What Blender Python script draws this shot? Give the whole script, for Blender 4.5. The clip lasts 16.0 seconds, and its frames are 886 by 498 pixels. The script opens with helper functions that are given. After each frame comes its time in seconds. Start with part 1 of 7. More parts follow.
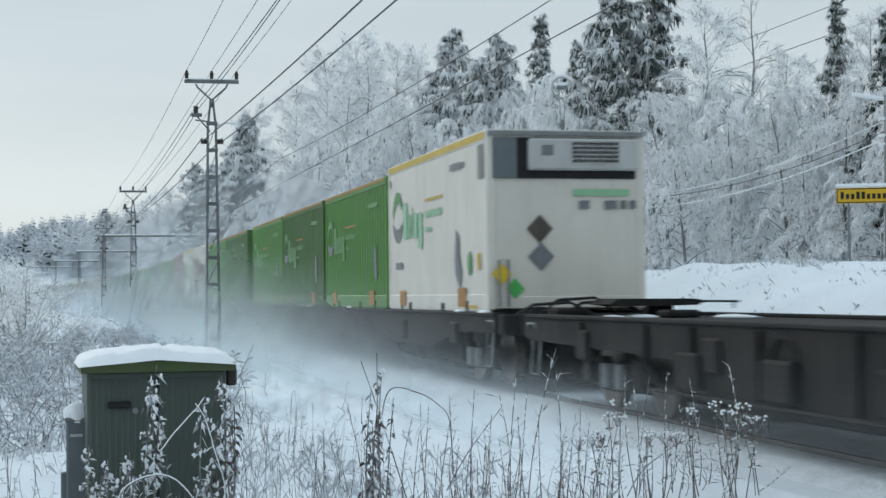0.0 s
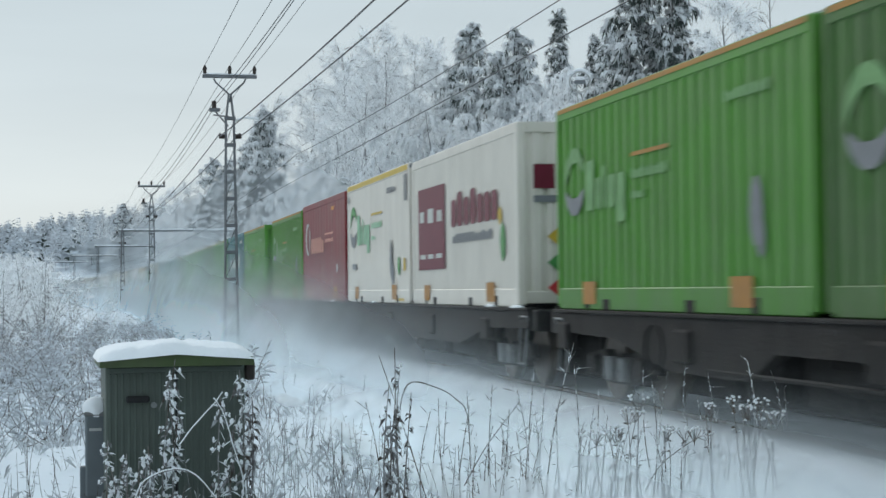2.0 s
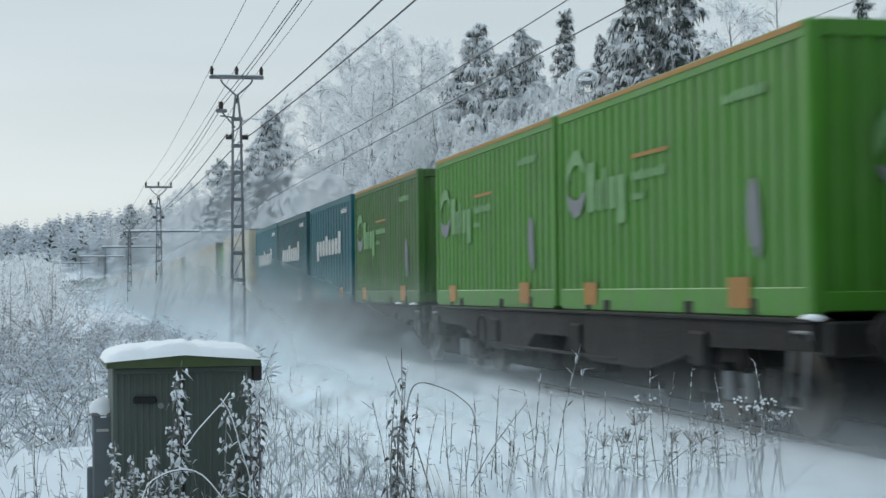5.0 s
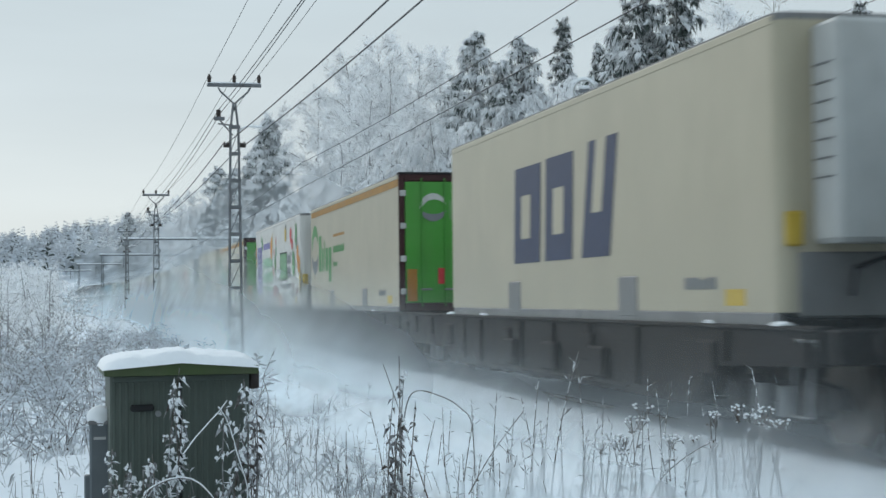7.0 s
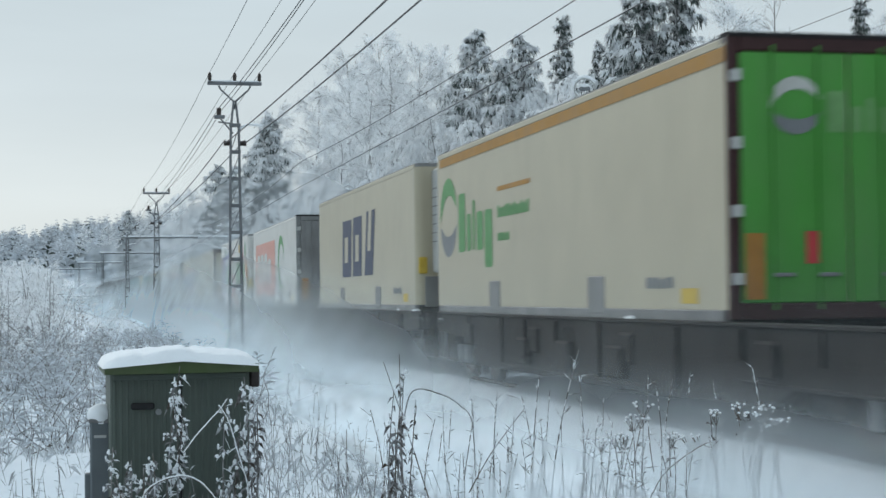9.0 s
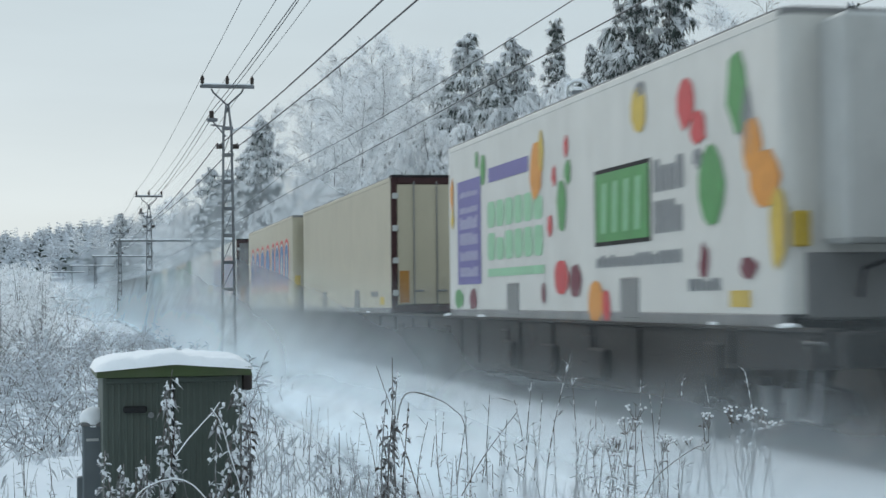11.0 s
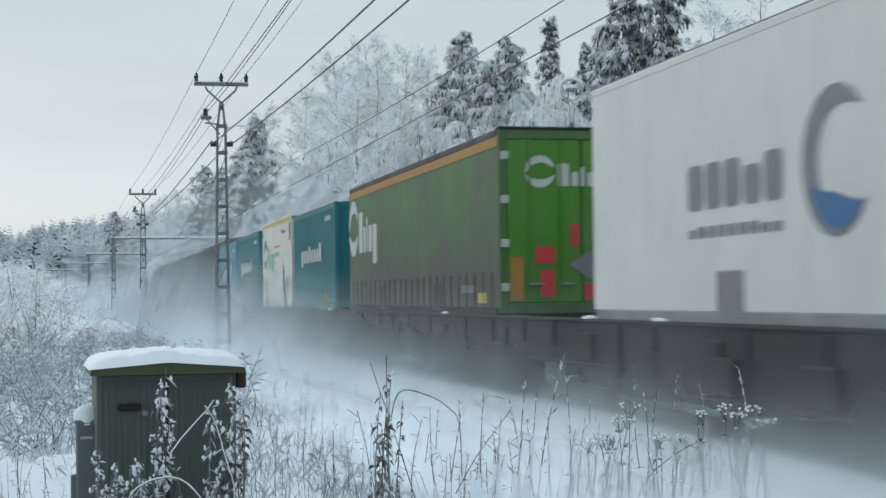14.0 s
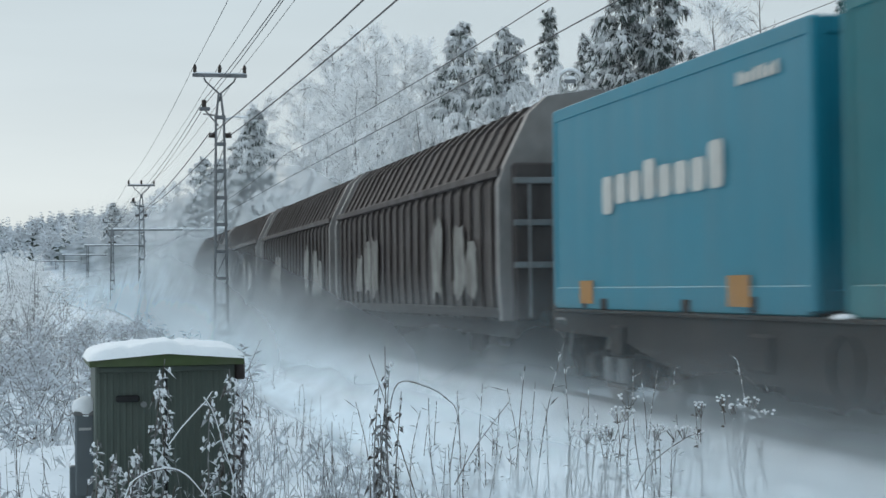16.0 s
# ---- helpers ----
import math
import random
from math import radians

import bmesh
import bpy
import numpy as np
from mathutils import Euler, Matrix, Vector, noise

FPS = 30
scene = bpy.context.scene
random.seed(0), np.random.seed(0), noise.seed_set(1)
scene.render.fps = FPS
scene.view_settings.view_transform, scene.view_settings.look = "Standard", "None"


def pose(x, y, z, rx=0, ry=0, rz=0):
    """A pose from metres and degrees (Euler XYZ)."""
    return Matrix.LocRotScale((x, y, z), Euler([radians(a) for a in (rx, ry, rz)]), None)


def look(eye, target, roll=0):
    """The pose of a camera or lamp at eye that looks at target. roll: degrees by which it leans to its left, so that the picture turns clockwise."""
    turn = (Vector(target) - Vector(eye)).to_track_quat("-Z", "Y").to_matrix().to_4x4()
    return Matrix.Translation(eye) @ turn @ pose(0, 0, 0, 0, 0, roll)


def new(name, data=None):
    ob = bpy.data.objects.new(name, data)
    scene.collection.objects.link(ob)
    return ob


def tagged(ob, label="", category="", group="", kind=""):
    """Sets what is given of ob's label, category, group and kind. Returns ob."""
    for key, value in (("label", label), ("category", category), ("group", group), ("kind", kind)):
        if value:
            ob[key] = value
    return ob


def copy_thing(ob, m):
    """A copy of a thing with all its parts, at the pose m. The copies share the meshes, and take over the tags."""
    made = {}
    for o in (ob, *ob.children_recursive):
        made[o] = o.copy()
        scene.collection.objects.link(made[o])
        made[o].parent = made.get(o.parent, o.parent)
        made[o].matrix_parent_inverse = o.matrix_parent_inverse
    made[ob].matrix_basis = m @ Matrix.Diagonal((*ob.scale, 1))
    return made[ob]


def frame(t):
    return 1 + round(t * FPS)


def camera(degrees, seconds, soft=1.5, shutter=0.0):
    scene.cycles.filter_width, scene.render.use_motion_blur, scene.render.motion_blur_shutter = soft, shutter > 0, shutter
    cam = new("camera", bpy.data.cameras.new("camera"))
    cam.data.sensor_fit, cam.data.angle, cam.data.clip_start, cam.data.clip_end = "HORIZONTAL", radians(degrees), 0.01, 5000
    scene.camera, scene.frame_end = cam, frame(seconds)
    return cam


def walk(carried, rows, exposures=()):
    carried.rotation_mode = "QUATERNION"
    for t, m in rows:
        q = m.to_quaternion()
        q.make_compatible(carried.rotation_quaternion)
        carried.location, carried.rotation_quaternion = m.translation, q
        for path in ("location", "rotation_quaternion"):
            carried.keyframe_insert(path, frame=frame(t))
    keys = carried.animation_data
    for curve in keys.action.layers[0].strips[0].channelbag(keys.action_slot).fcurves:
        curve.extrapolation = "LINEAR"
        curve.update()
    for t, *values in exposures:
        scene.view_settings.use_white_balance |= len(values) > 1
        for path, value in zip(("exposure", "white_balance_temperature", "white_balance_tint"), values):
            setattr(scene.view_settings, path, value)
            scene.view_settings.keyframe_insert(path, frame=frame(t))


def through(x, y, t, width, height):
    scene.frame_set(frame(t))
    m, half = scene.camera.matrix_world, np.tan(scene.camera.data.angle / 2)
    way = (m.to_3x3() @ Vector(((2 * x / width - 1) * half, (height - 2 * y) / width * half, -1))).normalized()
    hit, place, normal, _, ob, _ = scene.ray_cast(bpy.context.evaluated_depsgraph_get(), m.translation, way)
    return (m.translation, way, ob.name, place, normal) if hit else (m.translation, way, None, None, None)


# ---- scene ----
# ---- camera: hand-held on one spot, a slow drift of the aim ----
cam = camera(30.76, 16.0, soft=1.5, shutter=0.25)
EYE = Vector((0.0, 0.0, 1.43))
AIM = [(0.0, 13.015, 1.6), (0.5, 12.924, 1.569), (1.0, 12.833, 1.539), (1.5, 12.59, 1.415), (2.0, 12.378, 1.415),
       (2.5, 12.227, 1.415), (3.0, 12.196, 1.415), (3.5, 12.136, 1.354), (4.0, 12.09, 1.293), (6.5, 12.227, 1.724),
       (7.0, 12.227, 1.724), (7.5, 12.213, 1.693), (8.0, 12.213, 1.662), (8.5, 12.212, 1.662), (9.0, 12.213, 1.662),
       (11.5, 12.561, 1.784), (12.0, 12.636, 1.754), (12.5, 12.682, 1.724), (13.0, 12.682, 1.693), (13.5, 12.682, 1.693),
       (14.0, 12.682, 1.693), (14.5, 12.712, 1.693), (15.0, 12.697, 1.6), (15.5, 12.697, 1.493), (16.0, 12.728, 1.384)]


def aim(yaw, pitch):
    a, b = radians(yaw), radians(pitch)
    return look(EYE, EYE + Vector((math.sin(a) * math.cos(b), math.cos(a) * math.cos(b), math.sin(b))), -0.61)


walk(cam, [(t, aim(a, b)) for t, a, b in AIM])

# ---- overcast winter sky, one broad weak sun ----
world = bpy.data.worlds.new("world")
scene.world = world
world.use_nodes = True
wt = world.node_tree
for n in list(wt.nodes):
    wt.nodes.remove(n)
SUN_EL, SUN_ROT = radians(28), radians(-17)
sky = wt.nodes.new("ShaderNodeTexSky")
sky.sky_type, sky.sun_disc = "NISHITA", False
sky.sun_elevation, sky.sun_rotation = SUN_EL, SUN_ROT
hsv = wt.nodes.new("ShaderNodeHueSaturation")
hsv.inputs["Saturation"].default_value = 0.25
hsv.inputs["Value"].default_value = 0.06
wt.links.new(sky.outputs[0], hsv.inputs["Color"])
geo = wt.nodes.new("ShaderNodeTexCoord")
sep = wt.nodes.new("ShaderNodeSeparateXYZ")
wt.links.new(geo.outputs["Generated"], sep.inputs[0])
ramp = wt.nodes.new("ShaderNodeValToRGB")
el = ramp.color_ramp.elements
el[0].position, el[0].color = 0.0, (0.71, 0.78, 0.78, 1)
el[1].position, el[1].color = 1.0, (0.70, 0.88, 1.02, 1)
for pos_, col_ in ((0.05, (0.70, 0.775, 0.785, 1)), (0.12, (0.63, 0.725, 0.765, 1)), (0.2, (0.575, 0.685, 0.74, 1)), (0.28, (0.585, 0.695, 0.755, 1)), (0.6, (0.64, 0.79, 0.90, 1))):
    e_ = el.new(pos_)
    e_.color = col_
wt.links.new(sep.outputs["Z"], ramp.inputs["Fac"])
mapw = wt.nodes.new("ShaderNodeMapping")
mapw.inputs["Scale"].default_value = (2.0, 2.0, 14.0)
wt.links.new(geo.outputs["Generated"], mapw.inputs[0])
cl = wt.nodes.new("ShaderNodeTexNoise")
cl.inputs["Scale"].default_value, cl.inputs["Detail"].default_value = 1.6, 5
wt.links.new(mapw.outputs[0], cl.inputs["Vector"])
clr = wt.nodes.new("ShaderNodeMapRange")
clr.inputs["From Min"].default_value, clr.inputs["From Max"].default_value = 0.3, 0.7
clr.inputs["To Min"].default_value, clr.inputs["To Max"].default_value = 0.95, 1.04
wt.links.new(cl.outputs[0], clr.inputs[0])
mul = wt.nodes.new("ShaderNodeVectorMath")
mul.operation = "SCALE"
wt.links.new(ramp.outputs[0], mul.inputs[0])
wt.links.new(clr.outputs[0], mul.inputs["Scale"])
mixw = wt.nodes.new("ShaderNodeMix")
mixw.data_type = "RGBA"
mixw.inputs["Factor"].default_value = 0.12
wt.links.new(mul.outputs[0], mixw.inputs["A"])
wt.links.new(hsv.outputs[0], mixw.inputs["B"])
bg = wt.nodes.new("ShaderNodeBackground")
bg.inputs["Strength"].default_value = 1.0
wt.links.new(mixw.outputs["Result"], bg.inputs["Color"])
wo = wt.nodes.new("ShaderNodeOutputWorld")
wt.links.new(bg.outputs[0], wo.inputs["Surface"])
sun = new("sun", bpy.data.lights.new("sun", "SUN"))
sun.data.energy, sun.data.angle, sun.data.color = 1.0, radians(30), (1.0, 0.96, 0.9)
sun.matrix_world = look((-25, 80, 45), (0, 0, 0))
scene.view_settings.exposure = 0.0


# ---- materials ----
def mat(name, color, rough=0.6, metal=0.0, var=0.0, scale=3.0, dirt=None, dirt_amt=0.0, dirt_scale=1.2, bump=0.0,
        bump_scale=30.0, obj_var=0.0, stretch=(1, 1, 1), spec=0.28):
    """Painted or raw surface: colour with two scales of variation, dirt streaks and fine relief, in object space."""
    m = bpy.data.materials.new(name)
    m.use_nodes = True
    nt = m.node_tree
    b = nt.nodes["Principled BSDF"]
    b.inputs["Roughness"].default_value = rough
    b.inputs["Metallic"].default_value = metal
    b.inputs["Specular IOR Level"].default_value = spec
    tc = nt.nodes.new("ShaderNodeTexCoord")
    mp = nt.nodes.new("ShaderNodeMapping")
    mp.inputs["Scale"].default_value = stretch
    nt.links.new(tc.outputs["Object"], mp.inputs[0])
    oi = nt.nodes.new("ShaderNodeObjectInfo")
    rgb = nt.nodes.new("ShaderNodeRGB")
    rgb.outputs[0].default_value = (*color, 1)
    out = rgb.outputs[0]
    if var:
        n = nt.nodes.new("ShaderNodeTexNoise")
        n.noise_dimensions = "4D"
        n.inputs["Scale"].default_value, n.inputs["Detail"].default_value = scale, 6
        nt.links.new(mp.outputs[0], n.inputs["Vector"])
        w = nt.nodes.new("ShaderNodeMath")
        w.operation = "MULTIPLY"
        w.inputs[1].default_value = 17.0
        nt.links.new(oi.outputs["Random"], w.inputs[0])
        nt.links.new(w.outputs[0], n.inputs["W"])
        r = nt.nodes.new("ShaderNodeMapRange")
        r.inputs["From Min"].default_value, r.inputs["From Max"].default_value = 0.25, 0.75
        r.inputs["To Min"].default_value, r.inputs["To Max"].default_value = 1 - var, 1 + var
        nt.links.new(n.outputs[0], r.inputs[0])
        s = nt.nodes.new("ShaderNodeVectorMath")
        s.operation = "SCALE"
        nt.links.new(out, s.inputs[0])
        nt.links.new(r.outputs[0], s.inputs["Scale"])
        out = s.outputs[0]
    if obj_var:
        r = nt.nodes.new("ShaderNodeMapRange")
        r.inputs["To Min"].default_value, r.inputs["To Max"].default_value = 1 - obj_var, 1 + obj_var
        nt.links.new(oi.outputs["Random"], r.inputs[0])
        s = nt.nodes.new("ShaderNodeVectorMath")
        s.operation = "SCALE"
        nt.links.new(out, s.inputs[0])
        nt.links.new(r.outputs[0], s.inputs["Scale"])
        out = s.outputs[0]
    if dirt:
        n = nt.nodes.new("ShaderNodeTexNoise")
        n.inputs["Scale"].default_value, n.inputs["Detail"].default_value, n.inputs["Roughness"].default_value = dirt_scale, 9, 0.68
        mp2 = nt.nodes.new("ShaderNodeMapping")
        mp2.inputs["Scale"].default_value = (1.6, 1.6, 0.55)
        nt.links.new(tc.outputs["Object"], mp2.inputs[0])
        nt.links.new(mp2.outputs[0], n.inputs["Vector"])
        r = nt.nodes.new("ShaderNodeMapRange")
        r.inputs["From Min"].default_value, r.inputs["From Max"].default_value = 0.42, 0.72
        r.inputs["To Max"].default_value = dirt_amt
        nt.links.new(n.outputs[0], r.inputs[0])
        mx = nt.nodes.new("ShaderNodeMix")
        mx.data_type = "RGBA"
        nt.links.new(r.outputs[0], mx.inputs["Factor"])
        nt.links.new(out, mx.inputs["A"])
        mx.inputs["B"].default_value = (*dirt, 1)
        out = mx.outputs["Result"]
    nt.links.new(out, b.inputs["Base Color"])
    if bump:
        n = nt.nodes.new("ShaderNodeTexNoise")
        n.inputs["Scale"].default_value, n.inputs["Detail"].default_value = bump_scale, 5
        nt.links.new(mp.outputs[0], n.inputs["Vector"])
        bp = nt.nodes.new("ShaderNodeBump")
        bp.inputs["Strength"].default_value, bp.inputs["Distance"].default_value = bump, 0.05
        nt.links.new(n.outputs[0], bp.inputs["Height"])
        nt.links.new(bp.outputs[0], b.inputs["Normal"])
    return m


GRIME = (0.16, 0.15, 0.13)
M_SNOW = mat("snow", (0.735, 0.785, 0.83), 0.85, var=0.06, scale=0.5, bump=0.5, bump_scale=5.0, spec=0.2)
M_BED = mat("snowy_ballast", (0.70, 0.74, 0.775), 0.95, var=0.12, scale=2.5, dirt=(0.3, 0.3, 0.3), dirt_amt=0.3, dirt_scale=2.0, bump=0.8, bump_scale=14, spec=0.2)
M_CAP = mat("snow_cap", (0.86, 0.88, 0.90), 0.8, var=0.03, scale=6, bump=0.3, bump_scale=16, spec=0.2)


def frost(name, color, through, var=0.2, scale=0.45, obj_var=0.09, dark=None, amt=0.0, twig=0.12):
    """Rime and loose snow on twigs: matt, and letting part of the light pass."""
    m = mat(name, color, 0.9, var=var, scale=scale, obj_var=obj_var, spec=0.1, dirt=dark, dirt_amt=amt, dirt_scale=0.9)
    nt = m.node_tree
    b = nt.nodes["Principled BSDF"]
    o = nt.nodes["Material Output"]
    g = nt.nodes.new("ShaderNodeNewGeometry")
    r = nt.nodes.new("ShaderNodeMapRange")
    r.inputs["To Min"].default_value, r.inputs["To Max"].default_value = 1.0 - twig, 1.0
    nt.links.new(g.outputs["Random Per Island"], r.inputs[0])
    s = nt.nodes.new("ShaderNodeVectorMath")
    s.operation = "SCALE"
    nt.links.new(b.inputs["Base Color"].links[0].from_socket, s.inputs[0])
    nt.links.new(r.outputs[0], s.inputs["Scale"])
    nt.links.new(s.outputs[0], b.inputs["Base Color"])
    t = nt.nodes.new("ShaderNodeBsdfTranslucent")
    nt.links.new(s.outputs[0], t.inputs["Color"])
    mx = nt.nodes.new("ShaderNodeMixShader")
    mx.inputs[0].default_value = through
    nt.links.new(b.outputs[0], mx.inputs[1])
    nt.links.new(t.outputs[0], mx.inputs[2])
    nt.links.new(mx.outputs[0], o.inputs["Surface"])
    return m


M_RIME = frost("rime_frost", (0.955, 0.965, 0.972), 0.52, var=0.05, obj_var=0.05)
M_BARK = mat("bark", (0.19, 0.175, 0.165), 0.9, var=0.4, scale=6, bump=0.6, bump_scale=20, dirt=(0.6, 0.63, 0.66), dirt_amt=0.7)
M_NEEDLE = mat("needles", (0.06, 0.075, 0.066), 0.85, var=0.4, scale=1.5, obj_var=0.25, spec=0.15)
M_BOUGH = frost("bough_snow", (0.95, 0.96, 0.97), 0.45, var=0.05, scale=1.0, obj_var=0.04, twig=0.12)
M_FARWOOD = frost("far_frosted_twigs", (0.72, 0.76, 0.80), 0.4, var=0.15, scale=0.05, twig=0.45)
M_GREEN = mat("green_paint", (0.060, 0.215, 0.019), 0.5, var=0.1, scale=1.5, dirt=GRIME, dirt_amt=0.3, obj_var=0.1)
# Lighter copy of the green: haze and the doors' facing are put into it.
M_DOORGREEN = mat("clean_green_paint", (0.062, 0.28, 0.042), 0.5, var=0.1, scale=1.2, dirt=GRIME, dirt_amt=0.2)
M_GREENDARK = mat("dusty_green_paint", (0.046, 0.125, 0.024), 0.6, var=0.14, scale=1.5, dirt=GRIME, dirt_amt=0.5, obj_var=0.08)
M_CURTAIN = mat("green_curtain", (0.046, 0.122, 0.02), 0.55, var=0.16, scale=0.9, dirt=(0.055, 0.055, 0.045), dirt_amt=0.95, dirt_scale=0.6)


def muddied(m, mud, top, low):
    """Road mud thrown up over the lower part of a wall, ragged at its upper edge."""
    nt = m.node_tree
    b = nt.nodes["Principled BSDF"]
    tc = nt.nodes.new("ShaderNodeTexCoord")
    sp = nt.nodes.new("ShaderNodeSeparateXYZ")
    nt.links.new(tc.outputs["Object"], sp.inputs[0])
    nz = nt.nodes.new("ShaderNodeTexNoise")
    nz.inputs["Scale"].default_value, nz.inputs["Detail"].default_value = 1.1, 7
    nt.links.new(tc.outputs["Object"], nz.inputs["Vector"])
    ma = nt.nodes.new("ShaderNodeMath")
    ma.operation = "MULTIPLY_ADD"
    ma.inputs[1].default_value = 1.8
    nt.links.new(nz.outputs[0], ma.inputs[0])
    nt.links.new(sp.outputs["Z"], ma.inputs[2])
    r = nt.nodes.new("ShaderNodeMapRange")
    r.interpolation_type = "SMOOTHSTEP"
    for k, v in zip(("From Min", "From Max", "To Min", "To Max"), (low, top, 0.92, 0.0)):
        r.inputs[k].default_value = v
    nt.links.new(ma.outputs[0], r.inputs[0])
    mx = nt.nodes.new("ShaderNodeMix")
    mx.data_type = "RGBA"
    nt.links.new(r.outputs[0], mx.inputs["Factor"])
    nt.links.new(b.inputs["Base Color"].links[0].from_socket, mx.inputs["A"])
    mx.inputs["B"].default_value = (*mud, 1)
    nt.links.new(mx.outputs["Result"], b.inputs["Base Color"])


muddied(M_CURTAIN, (0.045, 0.046, 0.036), 2.7, 1.4)
M_ORANGE = mat("orange_band", (0.34, 0.16, 0.014), 0.55, var=0.12, scale=3, dirt=GRIME, dirt_amt=0.3)
M_YELLOWPAD = mat("yellow_plate", (0.37, 0.165, 0.022), 0.55, var=0.15, scale=8, dirt=GRIME, dirt_amt=0.4)
M_WHITE = mat("white_panel", (0.57, 0.56, 0.525), 0.45, var=0.05, scale=1.2, dirt=GRIME, dirt_amt=0.16, obj_var=0.05)
M_REEFER = mat("clean_white_panel", (0.65, 0.61, 0.54), 0.45, var=0.05, scale=1.2, dirt=GRIME, dirt_amt=0.14, obj_var=0.04)
M_BROWNPRINT = mat("brown_print", (0.085, 0.075, 0.06), 0.6, var=0.25, scale=9)
M_BRIGHTYELLOW = mat("yellow_print", (0.62, 0.42, 0.02), 0.5, var=0.1, scale=9)
M_BRIGHTGREEN = mat("bright_green_print", (0.08, 0.42, 0.10), 0.5, var=0.1, scale=9)
M_CREAM = mat("cream_panel", (0.42, 0.378, 0.28), 0.45, var=0.06, scale=1.0, dirt=(0.26, 0.23, 0.17), dirt_amt=0.18, obj_var=0.05)
M_PLATE = mat("unit_white", (0.47, 0.475, 0.46), 0.4, var=0.06, scale=4, dirt=GRIME, dirt_amt=0.3)
M_RED = mat("red_paint", (0.19, 0.018, 0.023), 0.5, var=0.12, scale=1.4, dirt=GRIME, dirt_amt=0.35)
M_TEAL = mat("teal_paint", (0.007, 0.100, 0.122), 0.6, var=0.14, scale=1.3, dirt=(0.12, 0.09, 0.05), dirt_amt=0.22, obj_var=0.12)
M_RUSTTEAL = mat("worn_teal_paint", (0.012, 0.098, 0.110), 0.6, var=0.2, scale=1.1, dirt=(0.085, 0.05, 0.03), dirt_amt=0.8, dirt_scale=1.6)
M_SEATEAL = mat("sea_teal_paint", (0.018, 0.155, 0.175), 0.6, var=0.14, scale=1.2, dirt=(0.12, 0.09, 0.06), dirt_amt=0.3)
M_SKYBLUE = mat("bright_blue_paint", (0.007, 0.18, 0.255), 0.55, var=0.07, scale=1.0, dirt=GRIME, dirt_amt=0.15)
M_WAGON = mat("wagon_steel", (0.014, 0.0135, 0.0135), 0.85, var=0.4, scale=3, dirt=(0.045, 0.04, 0.036), dirt_amt=0.5, bump=0.3)
M_STEEL = mat("grey_steel", (0.21, 0.22, 0.225), 0.55, metal=0.4, var=0.2, scale=6, dirt=GRIME, dirt_amt=0.4)
M_RAIL = mat("rail_steel", (0.11, 0.09, 0.075), 0.5, metal=0.6, var=0.3, scale=5)
M_RIMDARK = mat("dark_red_frame", (0.04, 0.015, 0.015), 0.5, var=0.2, scale=4)
M_DARK = mat("dark_rubber", (0.022, 0.022, 0.023), 0.85, var=0.2, scale=8)
M_GREY = mat("grey_panel", (0.165, 0.165, 0.165), 0.6, var=0.18, scale=1.4, dirt=(0.34, 0.34, 0.33), dirt_amt=0.5)
M_LOGOWHITE = mat("white_print", (0.50, 0.51, 0.48), 0.5, var=0.1, scale=5, dirt=GRIME, dirt_amt=0.4)
M_LOGODULL = mat("dusty_print", (0.15, 0.31, 0.12), 0.6, var=0.2, scale=5, dirt=(0.08, 0.2, 0.06), dirt_amt=0.6, dirt_scale=3)
M_LOGOGREY = mat("grey_print", (0.17, 0.18, 0.19), 0.55, var=0.12, scale=5)
M_LOGOGREEN = mat("green_print", (0.07, 0.25, 0.075), 0.5, var=0.1, scale=5)
M_LOGOPALE = mat("pale_green_print", (0.26, 0.48, 0.30), 0.5, var=0.1, scale=5)
M_NAVY = mat("navy_print", (0.02, 0.034, 0.08), 0.5, var=0.1, scale=5)
M_BLUE = mat("blue_print", (0.025, 0.115, 0.27), 0.5, var=0.1, scale=4)
M_REDPRINT = mat("red_print", (0.50, 0.045, 0.05), 0.5, var=0.1, scale=4)
M_PINK = mat("faded_red_print", (0.60, 0.28, 0.22), 0.55, var=0.1, scale=4)
M_MAROON = mat("maroon_print", (0.13, 0.012, 0.028), 0.5, var=0.1, scale=4)
M_PURPLE = mat("violet_print", (0.13, 0.115, 0.30), 0.5, var=0.1, scale=4)
M_LILAC = mat("pale_violet_print", (0.30, 0.29, 0.42), 0.5, var=0.1, scale=4)
M_TAN = mat("ochre_print", (0.52, 0.36, 0.05), 0.5, var=0.15, scale=6)
M_FRUIT = mat("orange_print", (0.60, 0.24, 0.035), 0.5, var=0.15, scale=6)
M_HOOD = mat("brown_hood", (0.044, 0.035, 0.033), 0.75, var=0.25, scale=1.5, dirt=(0.14, 0.13, 0.125), dirt_amt=0.5, dirt_scale=0.9)
M_RIB = mat("hood_rib", (0.21, 0.20, 0.195), 0.6, var=0.2, scale=4, dirt=GRIME, dirt_amt=0.4)
M_GRAFFITI = mat("faded_graffiti", (0.19, 0.19, 0.175), 0.7, var=0.35, scale=3, dirt=(0.06, 0.045, 0.04), dirt_amt=0.9, dirt_scale=2.4)
M_CAB = mat("cabinet_green", (0.082, 0.102, 0.088), 0.6, var=0.14, scale=4, dirt=(0.10, 0.10, 0.085), dirt_amt=0.3, bump=0.1)
M_CABROOF = mat("cabinet_roof_green", (0.055, 0.082, 0.03), 0.55, var=0.15, scale=5, dirt=GRIME, dirt_amt=0.3)
M_METER = mat("grey_plastic", (0.13, 0.15, 0.16), 0.6, var=0.1, scale=6)
